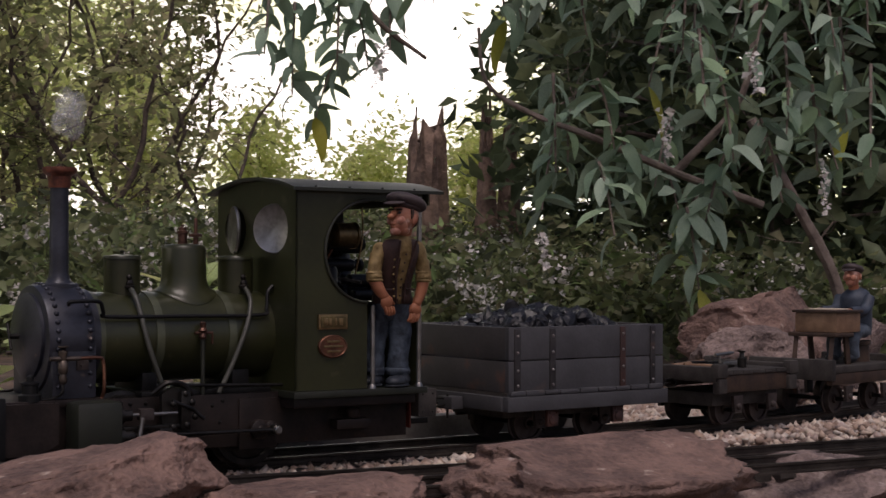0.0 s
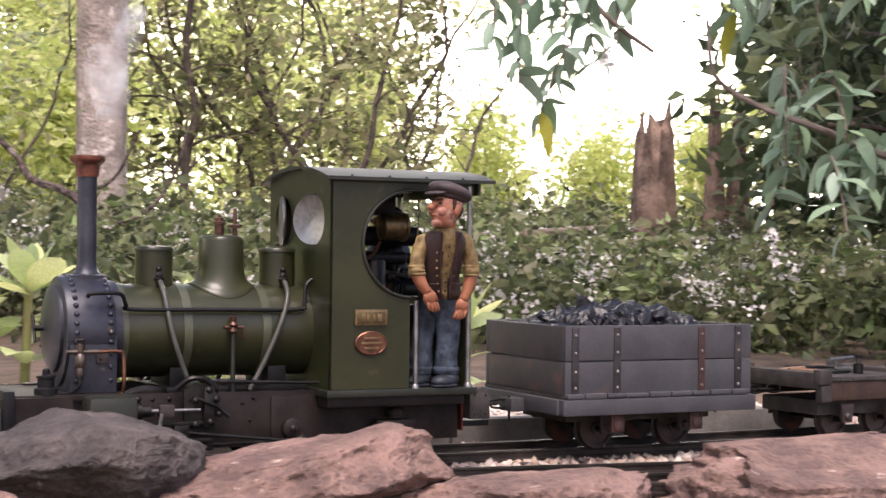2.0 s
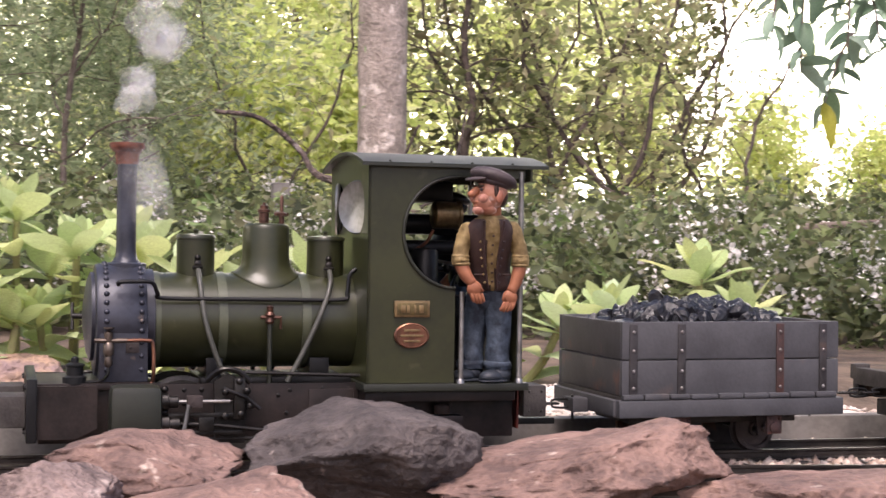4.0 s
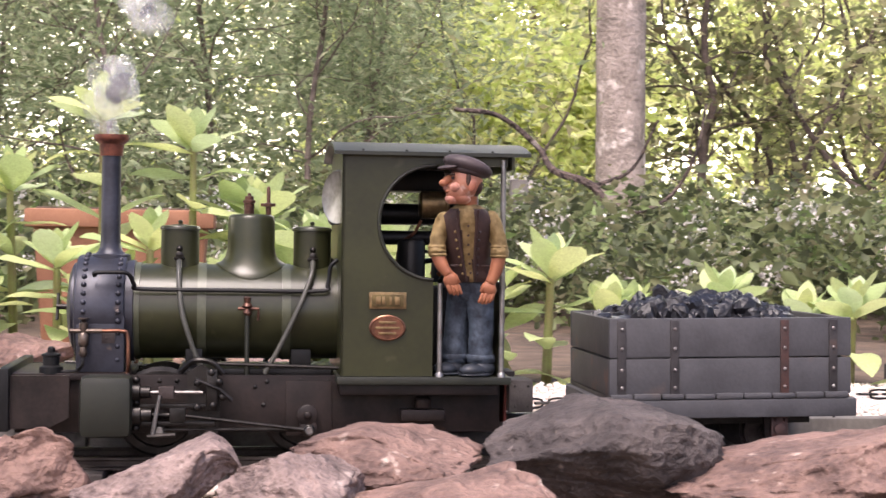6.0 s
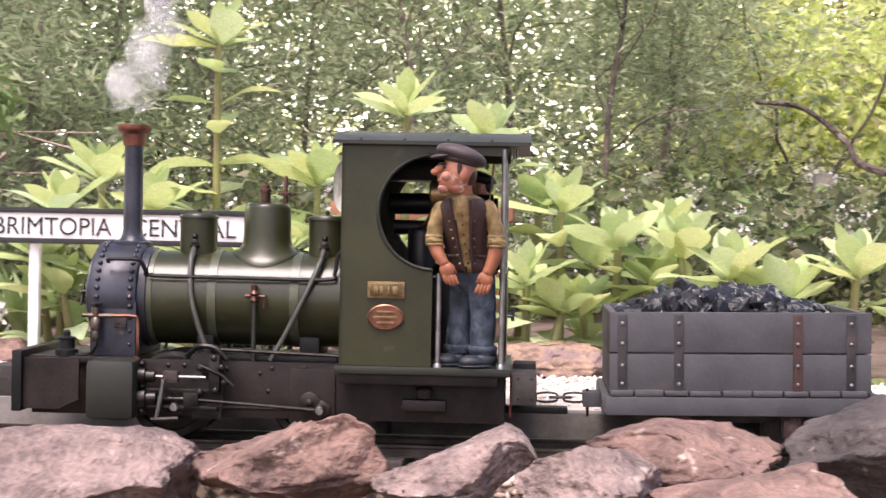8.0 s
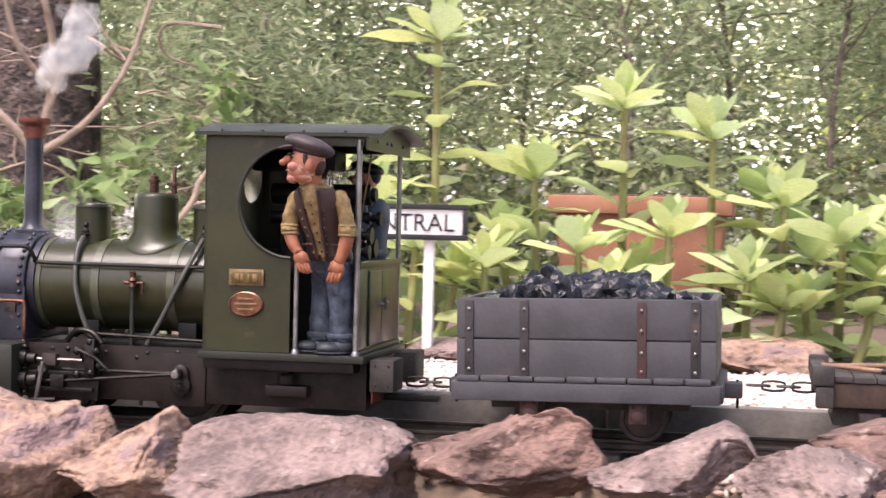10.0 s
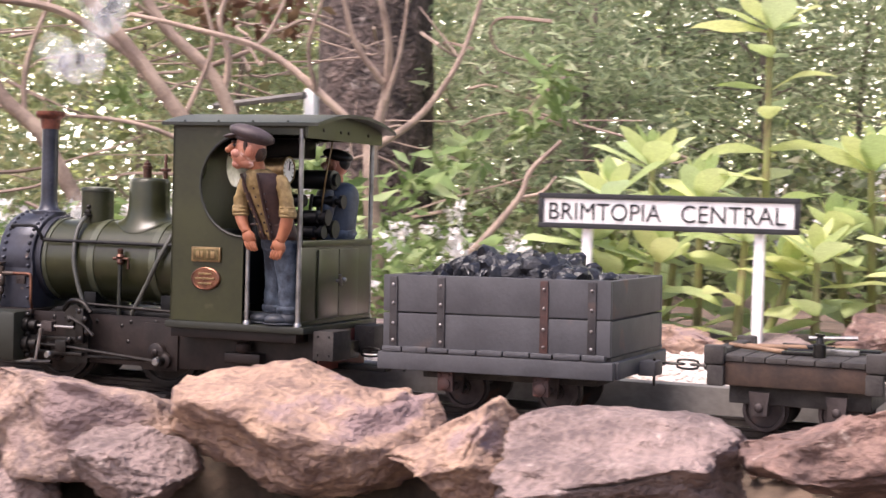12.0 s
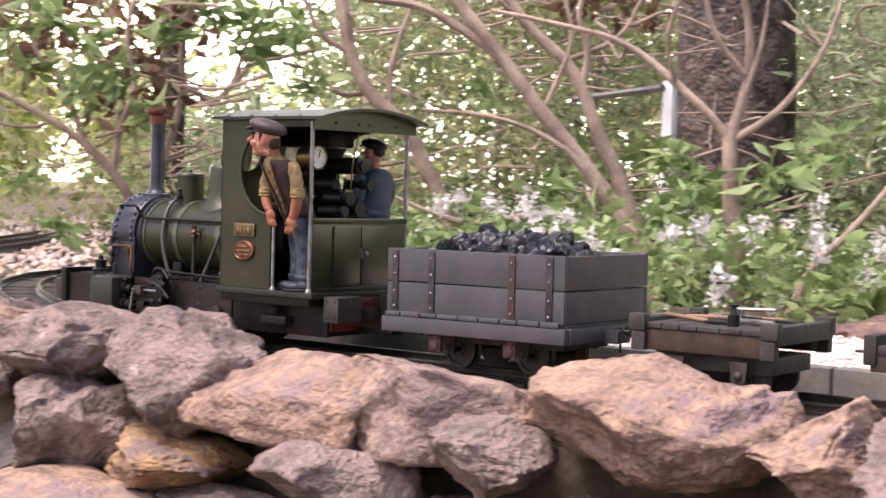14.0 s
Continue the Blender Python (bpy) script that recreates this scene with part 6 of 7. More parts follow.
for k, (az, d, h, seed) in enumerate([(20.2, 2.5, 0.5, 45), (18.0, 2.3, 0.45, 46)]):
    tree("wattle_shrub", az, d, h, 0.01, TWIG, FINE, "soft grey-green fine-leaved shrub with white flowers", seed, leaf=0.02, wide=0.004, n=5000, clump=0.07, depth=3, first=0.05, spread=0.4, category="shrub")
# dark shrub behind the hanging leaves, deep shade put into its leaf colour
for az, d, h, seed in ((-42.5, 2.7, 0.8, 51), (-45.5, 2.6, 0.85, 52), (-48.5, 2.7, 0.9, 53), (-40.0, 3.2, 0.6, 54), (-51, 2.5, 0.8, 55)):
    tree("dark_shrub", az, d, h, 0.02, TWIG, SHADE_PAINTED_LEAF, "shrub with dark green leaves, deep shade put into their colour", seed, leaf=0.04, wide=0.018, n=3200, clump=0.14, depth=3, first=0.05, spread=0.55, category="shrub")
# bushes further back, sunlight put into their pale leaf colour
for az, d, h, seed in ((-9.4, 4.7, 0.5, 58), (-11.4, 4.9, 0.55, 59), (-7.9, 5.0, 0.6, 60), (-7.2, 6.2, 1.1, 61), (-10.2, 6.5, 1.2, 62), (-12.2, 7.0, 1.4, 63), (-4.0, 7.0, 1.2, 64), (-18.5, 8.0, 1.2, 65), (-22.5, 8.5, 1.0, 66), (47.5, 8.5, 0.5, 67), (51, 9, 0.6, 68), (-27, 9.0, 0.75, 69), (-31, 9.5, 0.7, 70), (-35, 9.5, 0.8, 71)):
    tree("sunny_bush", az, d, h, 0.03, TWIG, SUN_PAINTED_LEAF, "bush further back, full sun put into its yellow-green leaf colour", seed, leaf=0.045, wide=0.02, n=4200, clump=0.2, depth=2, first=0.05, spread=0.5, category="bush")
# woods behind all
pts = []
for az in np.arange(-56, 62, 1.6):
    gap = -37 < az < -23.5
    for k in range(2 if gap else 3 if az < -4 or az > 40 else 8):
        d = rng.uniform(9, 14)
        x, y = polar(az + rng.normal() * 0.9, d)
        pts.append((x, y, rng.uniform(0.0, 0.6 if gap else 2.9)))
ob = leaves("far_woods", clumps(pts, 32000, 0.55), 0.085, 0.036, TREE_LEAF)
tagged(ob, "far woods of olive green leaves behind the garden", "trees", kind="stuff")
# far foliage whose sunlight is held in the leaf colour
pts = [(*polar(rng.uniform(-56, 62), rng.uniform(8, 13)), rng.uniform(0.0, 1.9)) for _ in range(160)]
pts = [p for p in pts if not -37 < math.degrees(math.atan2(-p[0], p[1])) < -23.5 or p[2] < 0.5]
ob = leaves("sunlit_woods", clumps(pts, 26000, 0.5), 0.08, 0.034, SUN_PAINTED_LEAF)
tagged(ob, "far yellow-green foliage in the woods, sunlight put into its colour", "trees", kind="stuff")
# undergrowth with white flowers
pts, flowers, lush = [], [], []
for _ in range(2300):
    az, d = rng.uniform(-52, 54), rng.uniform(2.0, 3.6)
    x, y = polar(az, d)
    if az > 41 or az > 21 and rng.random() < 0.5:
        continue
    h = (0.10 + 0.055 * (d - 2.0) + 0.05 * noise.noise((x * 3, y * 3, 5))) * (0.6 if az > 21 else 1.0)
    pts.append((x, y, ground_z(x, y) + rng.uniform(0.0, 1.0) ** 0.7 * h))
    if rng.random() < (0.42 if -36 < az < -2 else 0.3 if az < 20 else 0.22):
        flowers.append((x, y - 0.03, ground_z(x, y) + h * rng.uniform(0.5, 1.05) + 0.01))
ob = leaves("undergrowth", clumps(pts, 130000, 0.075), 0.0175, 0.009, UNDER)
tagged(ob, "dense low undergrowth of small green leaves", "undergrowth", kind="stuff")
ob = leaves("undergrowth_shoots", clumps(pts[::3], 14000, 0.06), 0.02, 0.007, LUSH, droop=-0.3)
tagged(ob, "lighter green shoots in the undergrowth", "undergrowth", kind="stuff")
ob = leaves("white_flowers", clumps(flowers, 24000, 0.026), 0.0062, 0.005, PETAL, droop=-0.2)
tagged(ob, "small white flower heads scattered through the undergrowth", "flowers", kind="stuff")
pts = [(*polar(rng.uniform(24, 56), rng.uniform(3.3, 4.6)), rng.uniform(0.0, 0.95)) for _ in range(230)]
pts = [p for p in pts if not 41.5 < math.degrees(math.atan2(-p[0], p[1])) < 47 or p[2] < 0.22 or p[2] > 0.6]
ob = leaves("shrub_screen", clumps(pts, 17000, 0.15), 0.026, 0.011, TREE_LEAF)
tagged(ob, "olive green shrub foliage behind the bent limbs", "foliage", kind="stuff")
# soft screen of fine foliage deep in the bush
pts = []
for _ in range(520):
    az, dd = rng.uniform(-7.5, 46), rng.uniform(4.2, 6.2)
    x, y = polar(az, dd)
    pts.append((x, y, rng.uniform(0.0, 1.15 if az < 40 else 0.3)))
ob = leaves("bush_screen", clumps(pts, 85000, 0.22), 0.036, 0.011, FINE)
tagged(ob, "hazy grey-green fine foliage deep in the bush", "foliage", kind="stuff")
# sun behind the saplings, given by pale leaf colour alone
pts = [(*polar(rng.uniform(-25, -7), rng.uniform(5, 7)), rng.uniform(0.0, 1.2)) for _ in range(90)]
ob = leaves("dappled_screen", clumps(pts, 7500, 0.22), 0.04, 0.017, SUN_PAINTED_LEAF)
tagged(ob, "yellow-green leaves behind the saplings, sunlight put into their colour", "foliage", kind="stuff")
# strappy grass clumps
def grass_tuft(az, d, seed, n=60, length=0.22, material=LUSH, label="tuft of long green strappy leaves"):
    r = np.random.default_rng(seed)
    x, y = polar(az, d)
    z = ground_z(x, y)
    V, F = [], []
    for k in range(n):
        a, ln = r.uniform(0, 6.28), length * r.uniform(0.6, 1.2)
        out, w = r.uniform(0.2, 0.8), 0.007 * r.uniform(0.6, 1.2)
        b = len(V)
        for t in np.linspace(0, 1, 6):
            c = np.array([math.cos(a), math.sin(a), 0])
            p = np.array([x, y, z]) + c * (0.01 + out * ln * t * (0.5 + 0.5 * t)) + np.array([0, 0, ln * (t - 0.45 * out * t * t)])
            sd = np.array([-math.sin(a), math.cos(a), 0]) * w * (1 - t) ** 0.6
            V += [p - sd, p + sd]
        F += [(b + 2 * i, b + 2 * i + 1, b + 2 * i + 3, b + 2 * i + 2) for i in range(5)]
    tagged(from_arrays("grass_tuft", V, F, material), label, "grass", "grass tufts")


# the two tallest tufts take the leaf colour with sunlight put in
for k, (az, d, ln, m) in enumerate([(-28.0, 3.6, 0.3, LUSH), (-29.5, 3.8, 0.28, LUSH), (-26.5, 3.7, 0.26, LUSH), (-31, 3.6, 0.22, LUSH), (-11.2, 4.6, 0.42, SUN_PAINTED_LEAF), (-10.4, 4.8, 0.4, SUN_PAINTED_LEAF), (18.2, 1.72, 0.09, LUSH), (19.6, 1.8, 0.09, LUSH), (21.0, 1.75, 0.07, LUSH), (33, 1.9, 0.09, LUSH), (35.5, 2.0, 0.1, LUSH), (41, 2.0, 0.08, LUSH)]):
    grass_tuft(az, d, 200 + k, n=50, length=ln, material=m)


# jagged stumps
def stump(az, d, w, z1, seed, taper=0.45):
    x, y = polar(az, d)
    z0 = ground_z(x, y) - 0.03
    bm = bmesh.new()
    n, rows = 30, 14
    rings = []
    for j in range(rows):
        t = j / (rows - 1)
        ring = []
        for k in range(n):
            a = 2 * math.pi * k / n
            top_h = 0.62 + 0.38 * abs(noise.noise((math.cos(a) * 1.6 + seed, math.sin(a) * 1.6, 1))) * 2.2
            zz = z0 + (z1 - z0) * min(t, top_h)
            rr = w * (1.25 - taper * t) * (1 + 0.22 * noise.noise((math.cos(a) * 2.5, math.sin(a) * 2.5, seed + t * 0.8)))
            if t > top_h:
                rr *= 0.75
            ring.append(bm.verts.new((x + rr * math.cos(a), y + rr * math.sin(a), zz)))
        rings.append(ring)
    for r0, r1 in zip(rings, rings[1:]):
        for k in range(n):
            bm.faces.new((r0[k], r0[(k + 1) % n], r1[(k + 1) % n], r1[k]))
    bm.faces.new(rings[-1])
    tagged(put("tree_stump", bm, STUMP), "broken brown tree stump with a jagged splintered top", "stump", "tree stumps")


stump(-33.1, 3.2, 0.042, 0.45, 4)
stump(-35.2, 3.2, 0.026, 0.5, 5, 0.95)
stump(-36.0, 3.25, 0.028, 0.48, 9, 0.9)
# fallen stick and timber posts
tagged(put("fallen_branch", tube([(*polar(-24.5, 2.6), 0.155), (*polar(-28, 2.7), 0.17), (*polar(-31.5, 2.75), 0.185)], [0.008, 0.007, 0.004], 8, rough=0.2), TWIG), "dead grey branch lying in the undergrowth", "branch")
for az, d, z1, m, label in ((-9.75, 3.0, 0.247, EDGE, "weathered grey timber post in the undergrowth"), (28.06, 2.4, 0.297, WHITE, "pale painted post beside the dark trunk")):
    x, y = polar(az, d)
    w = 0.016 if m is EDGE else 0.0085
    tagged(put("timber_post", box(x - w, x + w, y - w, y + w, -0.04, z1, bevel=0.003), m), label, "post")
tagged(put("fence_rail", tube([(*polar(28.3, 2.38), 0.285), (*polar(31.5, 2.5), 0.272)], [0.006, 0.005], 6, rough=0.2), EDGE), "grey rail nailed to the pale post", "fence")


# open shrubs with bent tan branches on the left of the line
def bent_shrub(name, label, lines, bark=BROWN_BARK):
    top = tagged(new(name), label, "shrub")
    for pts, r0, r1 in lines:
        P = spline([(*polar(a, d), z) for a, d, z in pts], 6)
        part("limb", tube(P, [r0 + (r1 - r0) * i / (len(P) - 1) for i in range(len(P))], 10, rough=0.14), bark, top)
    return top


bent_shrub("forked_tree", "small tan-barked tree forking into thin branches", [
    ([(25.5, 1.9, -0.02), (25.65, 1.9, 0.07), (25.85, 1.9, 0.14), (25.9, 1.9, 0.2)], 0.0111, 0.0088),
    ([(25.9, 1.9, 0.195), (27.2, 1.9, 0.24), (29.6, 1.92, 0.304), (32.0, 1.95, 0.33), (34.5, 2.0, 0.352)], 0.0061, 0.0024),
    ([(25.9, 1.9, 0.195), (25.4, 1.9, 0.26), (25.4, 1.88, 0.33), (26.2, 1.86, 0.42)], 0.0070, 0.0032),
    ([(25.7, 1.9, 0.195), (24.1, 1.9, 0.235), (22.8, 1.9, 0.30), (22.0, 1.9, 0.38)], 0.0049, 0.0024),
    ([(25.5, 1.89, 0.27), (26.6, 1.88, 0.32), (27.2, 1.87, 0.4)], 0.0041, 0.0024),
    ([(25.4, 1.89, 0.25), (24.9, 1.88, 0.31), (24.6, 1.87, 0.4)], 0.0033, 0.0016),
    ([(27.9, 1.9, 0.26), (28.2, 1.88, 0.31), (27.6, 1.86, 0.38)], 0.0033, 0.0016)])
bent_shrub("leaning_shrub", "leaning shrub of bent tan-brown limbs", [
    ([(28.18, 2.00, -0.046), (28.99, 2.00, 0.059), (30.89, 2.00, 0.156), (32.57, 2.00, 0.225), (33.83, 2.00, 0.281), (35.31, 2.00, 0.343), (36.56, 2.00, 0.391), (38.02, 2.00, 0.445)], 0.0121, 0.0071),
    ([(27.98, 2.08, -0.060), (28.54, 2.08, 0.013), (29.66, 2.08, 0.137), (30.53, 2.08, 0.202), (31.18, 2.08, 0.260), (31.82, 2.08, 0.296), (33.28, 2.08, 0.346), (34.34, 2.08, 0.404)], 0.0118, 0.0067),
    ([(30.99, 1.98, 0.156), (31.72, 1.98, 0.180), (33.16, 1.98, 0.206), (34.80, 1.98, 0.220), (36.93, 1.98, 0.224)], 0.0042, 0.0021),
    ([(31.18, 2.08, 0.260), (31.03, 2.08, 0.311), (31.37, 2.08, 0.362), (30.72, 2.08, 0.421)], 0.0052, 0.0030),
    ([(31.82, 2.10, 0.298), (30.04, 2.10, 0.329), (29.27, 2.10, 0.373), (28.92, 2.10, 0.417)], 0.0037, 0.0022),
    ([(33.83, 2.00, 0.281), (34.87, 2.00, 0.312), (36.94, 2.00, 0.352), (39.17, 2.00, 0.363), (41.20, 2.00, 0.378)], 0.0064, 0.0043),
    ([(29.41, 1.90, 0.089), (27.97, 1.90, 0.054), (26.95, 1.90, 0.025)], 0.0027, 0.0014),
    ([(32.76, 1.95, 0.099), (34.88, 1.95, 0.086), (36.52, 1.95, 0.098), (37.96, 1.95, 0.118)], 0.0049, 0.0021),
    ([(32.57, 2.00, 0.225), (31.64, 2.00, 0.311), (31.89, 2.00, 0.367), (32.33, 2.00, 0.409)], 0.0036, 0.0021)])
bent_shrub("leaning_shrub", "shrub with one stout curving tan limb", [
    ([(34.58, 2.10, -0.040), (35.70, 2.10, 0.078), (36.67, 2.10, 0.152), (37.53, 2.10, 0.207), (38.78, 2.10, 0.250), (39.48, 2.10, 0.301), (39.85, 2.10, 0.370), (40.01, 2.10, 0.414)], 0.0112, 0.0082),
    ([(38.04, 2.10, 0.221), (38.05, 2.10, 0.277), (37.81, 2.10, 0.318), (37.19, 2.10, 0.381)], 0.0045, 0.0030),
    ([(39.48, 2.10, 0.301), (40.55, 2.10, 0.325), (41.18, 2.10, 0.369), (41.41, 2.10, 0.412)], 0.0045, 0.0030),
    ([(38.78, 2.12, 0.251), (39.89, 2.12, 0.250), (40.71, 2.12, 0.275), (41.93, 2.12, 0.287)], 0.0038, 0.0023)])
bent_shrub("arching_shrub", "arching brown shrub with clumps of dead leaves", [
    ([(46.95, 2.20, 0.049), (47.22, 2.20, 0.102), (47.88, 2.20, 0.140), (48.78, 2.20, 0.173), (49.85, 2.20, 0.202), (51.67, 2.20, 0.237), (53.17, 2.20, 0.253)], 0.0078, 0.0039),
    ([(47.78, 2.20, 0.136), (47.58, 2.20, 0.194), (47.11, 2.20, 0.256), (47.40, 2.20, 0.324), (46.95, 2.20, 0.400)], 0.0055, 0.0031),
    ([(46.95, 2.30, 0.045), (45.85, 2.30, 0.183), (45.29, 2.30, 0.256), (44.39, 2.30, 0.241), (43.67, 2.30, 0.267), (42.93, 2.30, 0.299), (42.13, 2.30, 0.307), (40.74, 2.30, 0.321)], 0.0057, 0.0033),
    ([(48.78, 2.20, 0.173), (49.59, 2.20, 0.252), (50.57, 2.20, 0.303), (50.80, 2.20, 0.384)], 0.0047, 0.0023),
    ([(43.67, 2.30, 0.267), (43.15, 2.30, 0.332), (42.38, 2.30, 0.382), (42.02, 2.30, 0.438)], 0.0041, 0.0025),
    ([(45.29, 2.30, 0.256), (45.52, 2.30, 0.312), (45.07, 2.30, 0.385)], 0.0041, 0.0025),
    ([(49.85, 2.20, 0.202), (50.89, 2.20, 0.193), (52.78, 2.20, 0.205)], 0.0031, 0.0016)])
bent_shrub("leaning_shrub", "thin tan branch leaning over the undergrowth", [
    ([(23.66, 1.75, 0.000), (22.85, 1.75, 0.056), (21.74, 1.75, 0.091), (20.50, 1.75, 0.138), (20.13, 1.75, 0.167), (19.05, 1.75, 0.201)], 0.0050, 0.0025),
    ([(20.50, 1.75, 0.138), (19.72, 1.75, 0.144), (19.18, 1.75, 0.162)], 0.0025, 0.0012)])
# thin twigs tangled through the shrubs
tw = bmesh.new()
rt = random.Random(21)
for k in range(60):
    a0, d0, z0 = rt.uniform(17, 50), rt.uniform(1.95, 2.6), rt.uniform(0.1, 0.42)
    p = [(*polar(a0 + rt.uniform(-1.2, 1.2) * i + 0.9 * i * rt.choice((-1, 1)), d0 + 0.03 * i), z0 + 0.02 * i * rt.uniform(-1, 1.6)) for i in range(4)]
    tube(spline(p, 4), [0.0028 - 0.0018 * i / 12 for i in range(13)], 5, bm=tw)
tagged(put("twig_tangle", tw, BROWN_BARK), "tangle of thin bare twigs among the shrubs", "twigs", kind="stuff")
pts = [(*polar(a, 2.25), z) for a, z in ((47.5, 0.38), (49.5, 0.36), (46.0, 0.35), (48.2, 0.25), (46.8, 0.24), (50.6, 0.3), (45.2, 0.37), (47.0, 0.3), (51.5, 0.37), (29.2, 0.4), (31.4, 0.41))]
tagged(leaves("dead_leaf_clumps", clumps(pts, 620, 0.05), 0.024, 0.011, BROWN_LEAF, droop=0.8), "hanging clumps of dead brown leaves on the shrubs", "leaves", kind="stuff")
# low dark stick over the undergrowth, in front of the gum
bent_shrub("dead_branch", "dark bare branch curving above the undergrowth", [
    ([(-7.4, 2.6, 0.345), (-9.0, 2.6, 0.335), (-10.4, 2.6, 0.286), (-11.0, 2.58, 0.246), (-12.4, 2.55, 0.22), (-13.1, 2.55, 0.165), (-13.6, 2.5, 0.06)], 0.0035, 0.008),
    ([(-12.4, 2.55, 0.22), (-13.8, 2.6, 0.25), (-14.7, 2.6, 0.33)], 0.0035, 0.002),
    ([(-13.1, 2.55, 0.165), (-15.0, 2.6, 0.2), (-16.0, 2.6, 0.27), (-16.4, 2.65, 0.36)], 0.004, 0.002)], DARK_BARK)


# whorled bright sprigs
def whorl_bush(name, tips, label, material, leaf, seed, n=16):
    pts = []
    for az, d, z in tips:
        pts += [(*polar(az, d), z)] * 1
    tagged(leaves(name, clumps(pts, n * len(pts), leaf * 0.7), leaf, leaf * 0.3, material, droop=0.1), label, "shrub", kind="stuff")


whorl_bush("green_whorls", [(19.5, 2.0, 0.29), (20.2, 2.0, 0.23), (18.9, 2.05, 0.25), (22.4, 1.9, 0.19), (23.2, 1.85, 0.17), (24.3, 1.8, 0.15), (27.4, 1.8, 0.13), (28.2, 1.8, 0.1), (26.9, 1.85, 0.15), (27.7, 1.85, 0.17), (41.5, 2.2, 0.35), (42.6, 2.2, 0.33), (48.6, 2.2, 0.25), (50.3, 2.2, 0.35), (49.2, 2.1, 0.24), (47.9, 2.1, 0.26), (50.6, 2.1, 0.27), (41.5, 2.1, 0.32), (42.9, 2.1, 0.34), (44.4, 2.1, 0.35), (51.3, 2.1, 0.31), (46.8, 2.1, 0.21), (50.0, 2.1, 0.33), (27.9, 2.1, 0.16), (26.9, 2.1, 0.13), (25.9, 2.1, 0.14), (28.5, 2.1, 0.18), (25.1, 2.1, 0.11), (30.7, 2.1, 0.16), (34.4, 2.1, 0.25), (32.5, 2.1, 0.13), (40.7, 2.1, 0.26), (45.9, 2.1, 0.32), (29.6, 2.1, 0.08), (43.3, 2.1, 0.30), (48.5, 2.1, 0.31), (30.5, 1.9, 0.07), (32.5, 1.9, 0.06), (34.2, 1.9, 0.05), (36, 1.95, 0.06), (45.2, 2.1, 0.37), (51, 2.1, 0.12), (49.6, 2.1, 0.06), (47.2, 1.9, 0.05)],
           "sprays of fresh green leaves at the branch ends", LUSH, 0.03, 5, n=34)
pts = [(*polar(rng.uniform(21, 42), rng.uniform(1.5, 2.2)), rng.uniform(-0.01, 0.09)) for _ in range(240)]
tagged(leaves("trackside_herbs", clumps(pts, 4200, 0.045), 0.017, 0.007, LUSH, droop=-0.1), "mixed green herbs growing beside the line", "undergrowth", kind="stuff")
pts = [(*polar(rng.uniform(18.5, 40), rng.uniform(1.5, 2.1)), rng.uniform(0.0, 0.12)) for _ in range(150)]
tagged(leaves("trackside_flowers", clumps(pts[::2], 3600, 0.013), 0.0065, 0.0052, PETAL, droop=-0.2), "small white flowers beside the line", "flowers", kind="stuff")


# ---- broad-leaved plants ----
def broad_leaf(length, width, curl, seed, point=0.75, material=ROSETTE, fold=0.2):
    """One leaf along +x, paddle shaped, with a midrib fold."""
    bm = bmesh.new()
    nu, nv = 9, 4
    grid = []
    for i in range(nu + 1):
        t = i / nu
        w = width * 0.5 * (math.sin(math.pi * t ** point) ** 0.75 if 0 < t < 1 else 0.0) + width * 0.05 * (1 - t)
        z = -curl * length * (t ** 2) + 0.02 * length * math.sin(6 * t + seed)
        row = []
        for j in range(-nv // 2, nv // 2 + 1):
            s = j / (nv / 2)
            row.append(bm.verts.new((length * t, s * w, z + fold * abs(s) * w + 0.06 * w * math.sin(9 * t + 2 * s + seed))))
        grid.append(row)
    for a, b in zip(grid, grid[1:]):
        for j in range(nv):
            bm.faces.new((a[j], a[j + 1], b[j + 1], b[j]))
    me = bpy.data.meshes.new("leaf")
    bm.to_mesh(me)
    bm.free()
    me.materials.append(material)
    me.shade_smooth()
    return me


PADDLES = [broad_leaf(1, 0.42, 0.06, 0, 1.35), broad_leaf(1, 0.46, 0.2, 2, 1.4), broad_leaf(1, 0.43, 0.42, 4, 1.35)]


def leaf_at(me, p, a, up, size, parent, roll=0.0, name="leaf"):
    """A leaf at p, heading a radians round, raised by up degrees."""
    ob = new(name, me)
    ob.parent = parent
    ob.matrix_basis = Matrix.Translation(p) @ Matrix.Rotation(a, 4, "Z") @ Matrix.Rotation(-radians(up), 4, "Y") @ Matrix.Rotation(roll, 4, "X") @ Matrix.Scale(size, 4)
    return ob


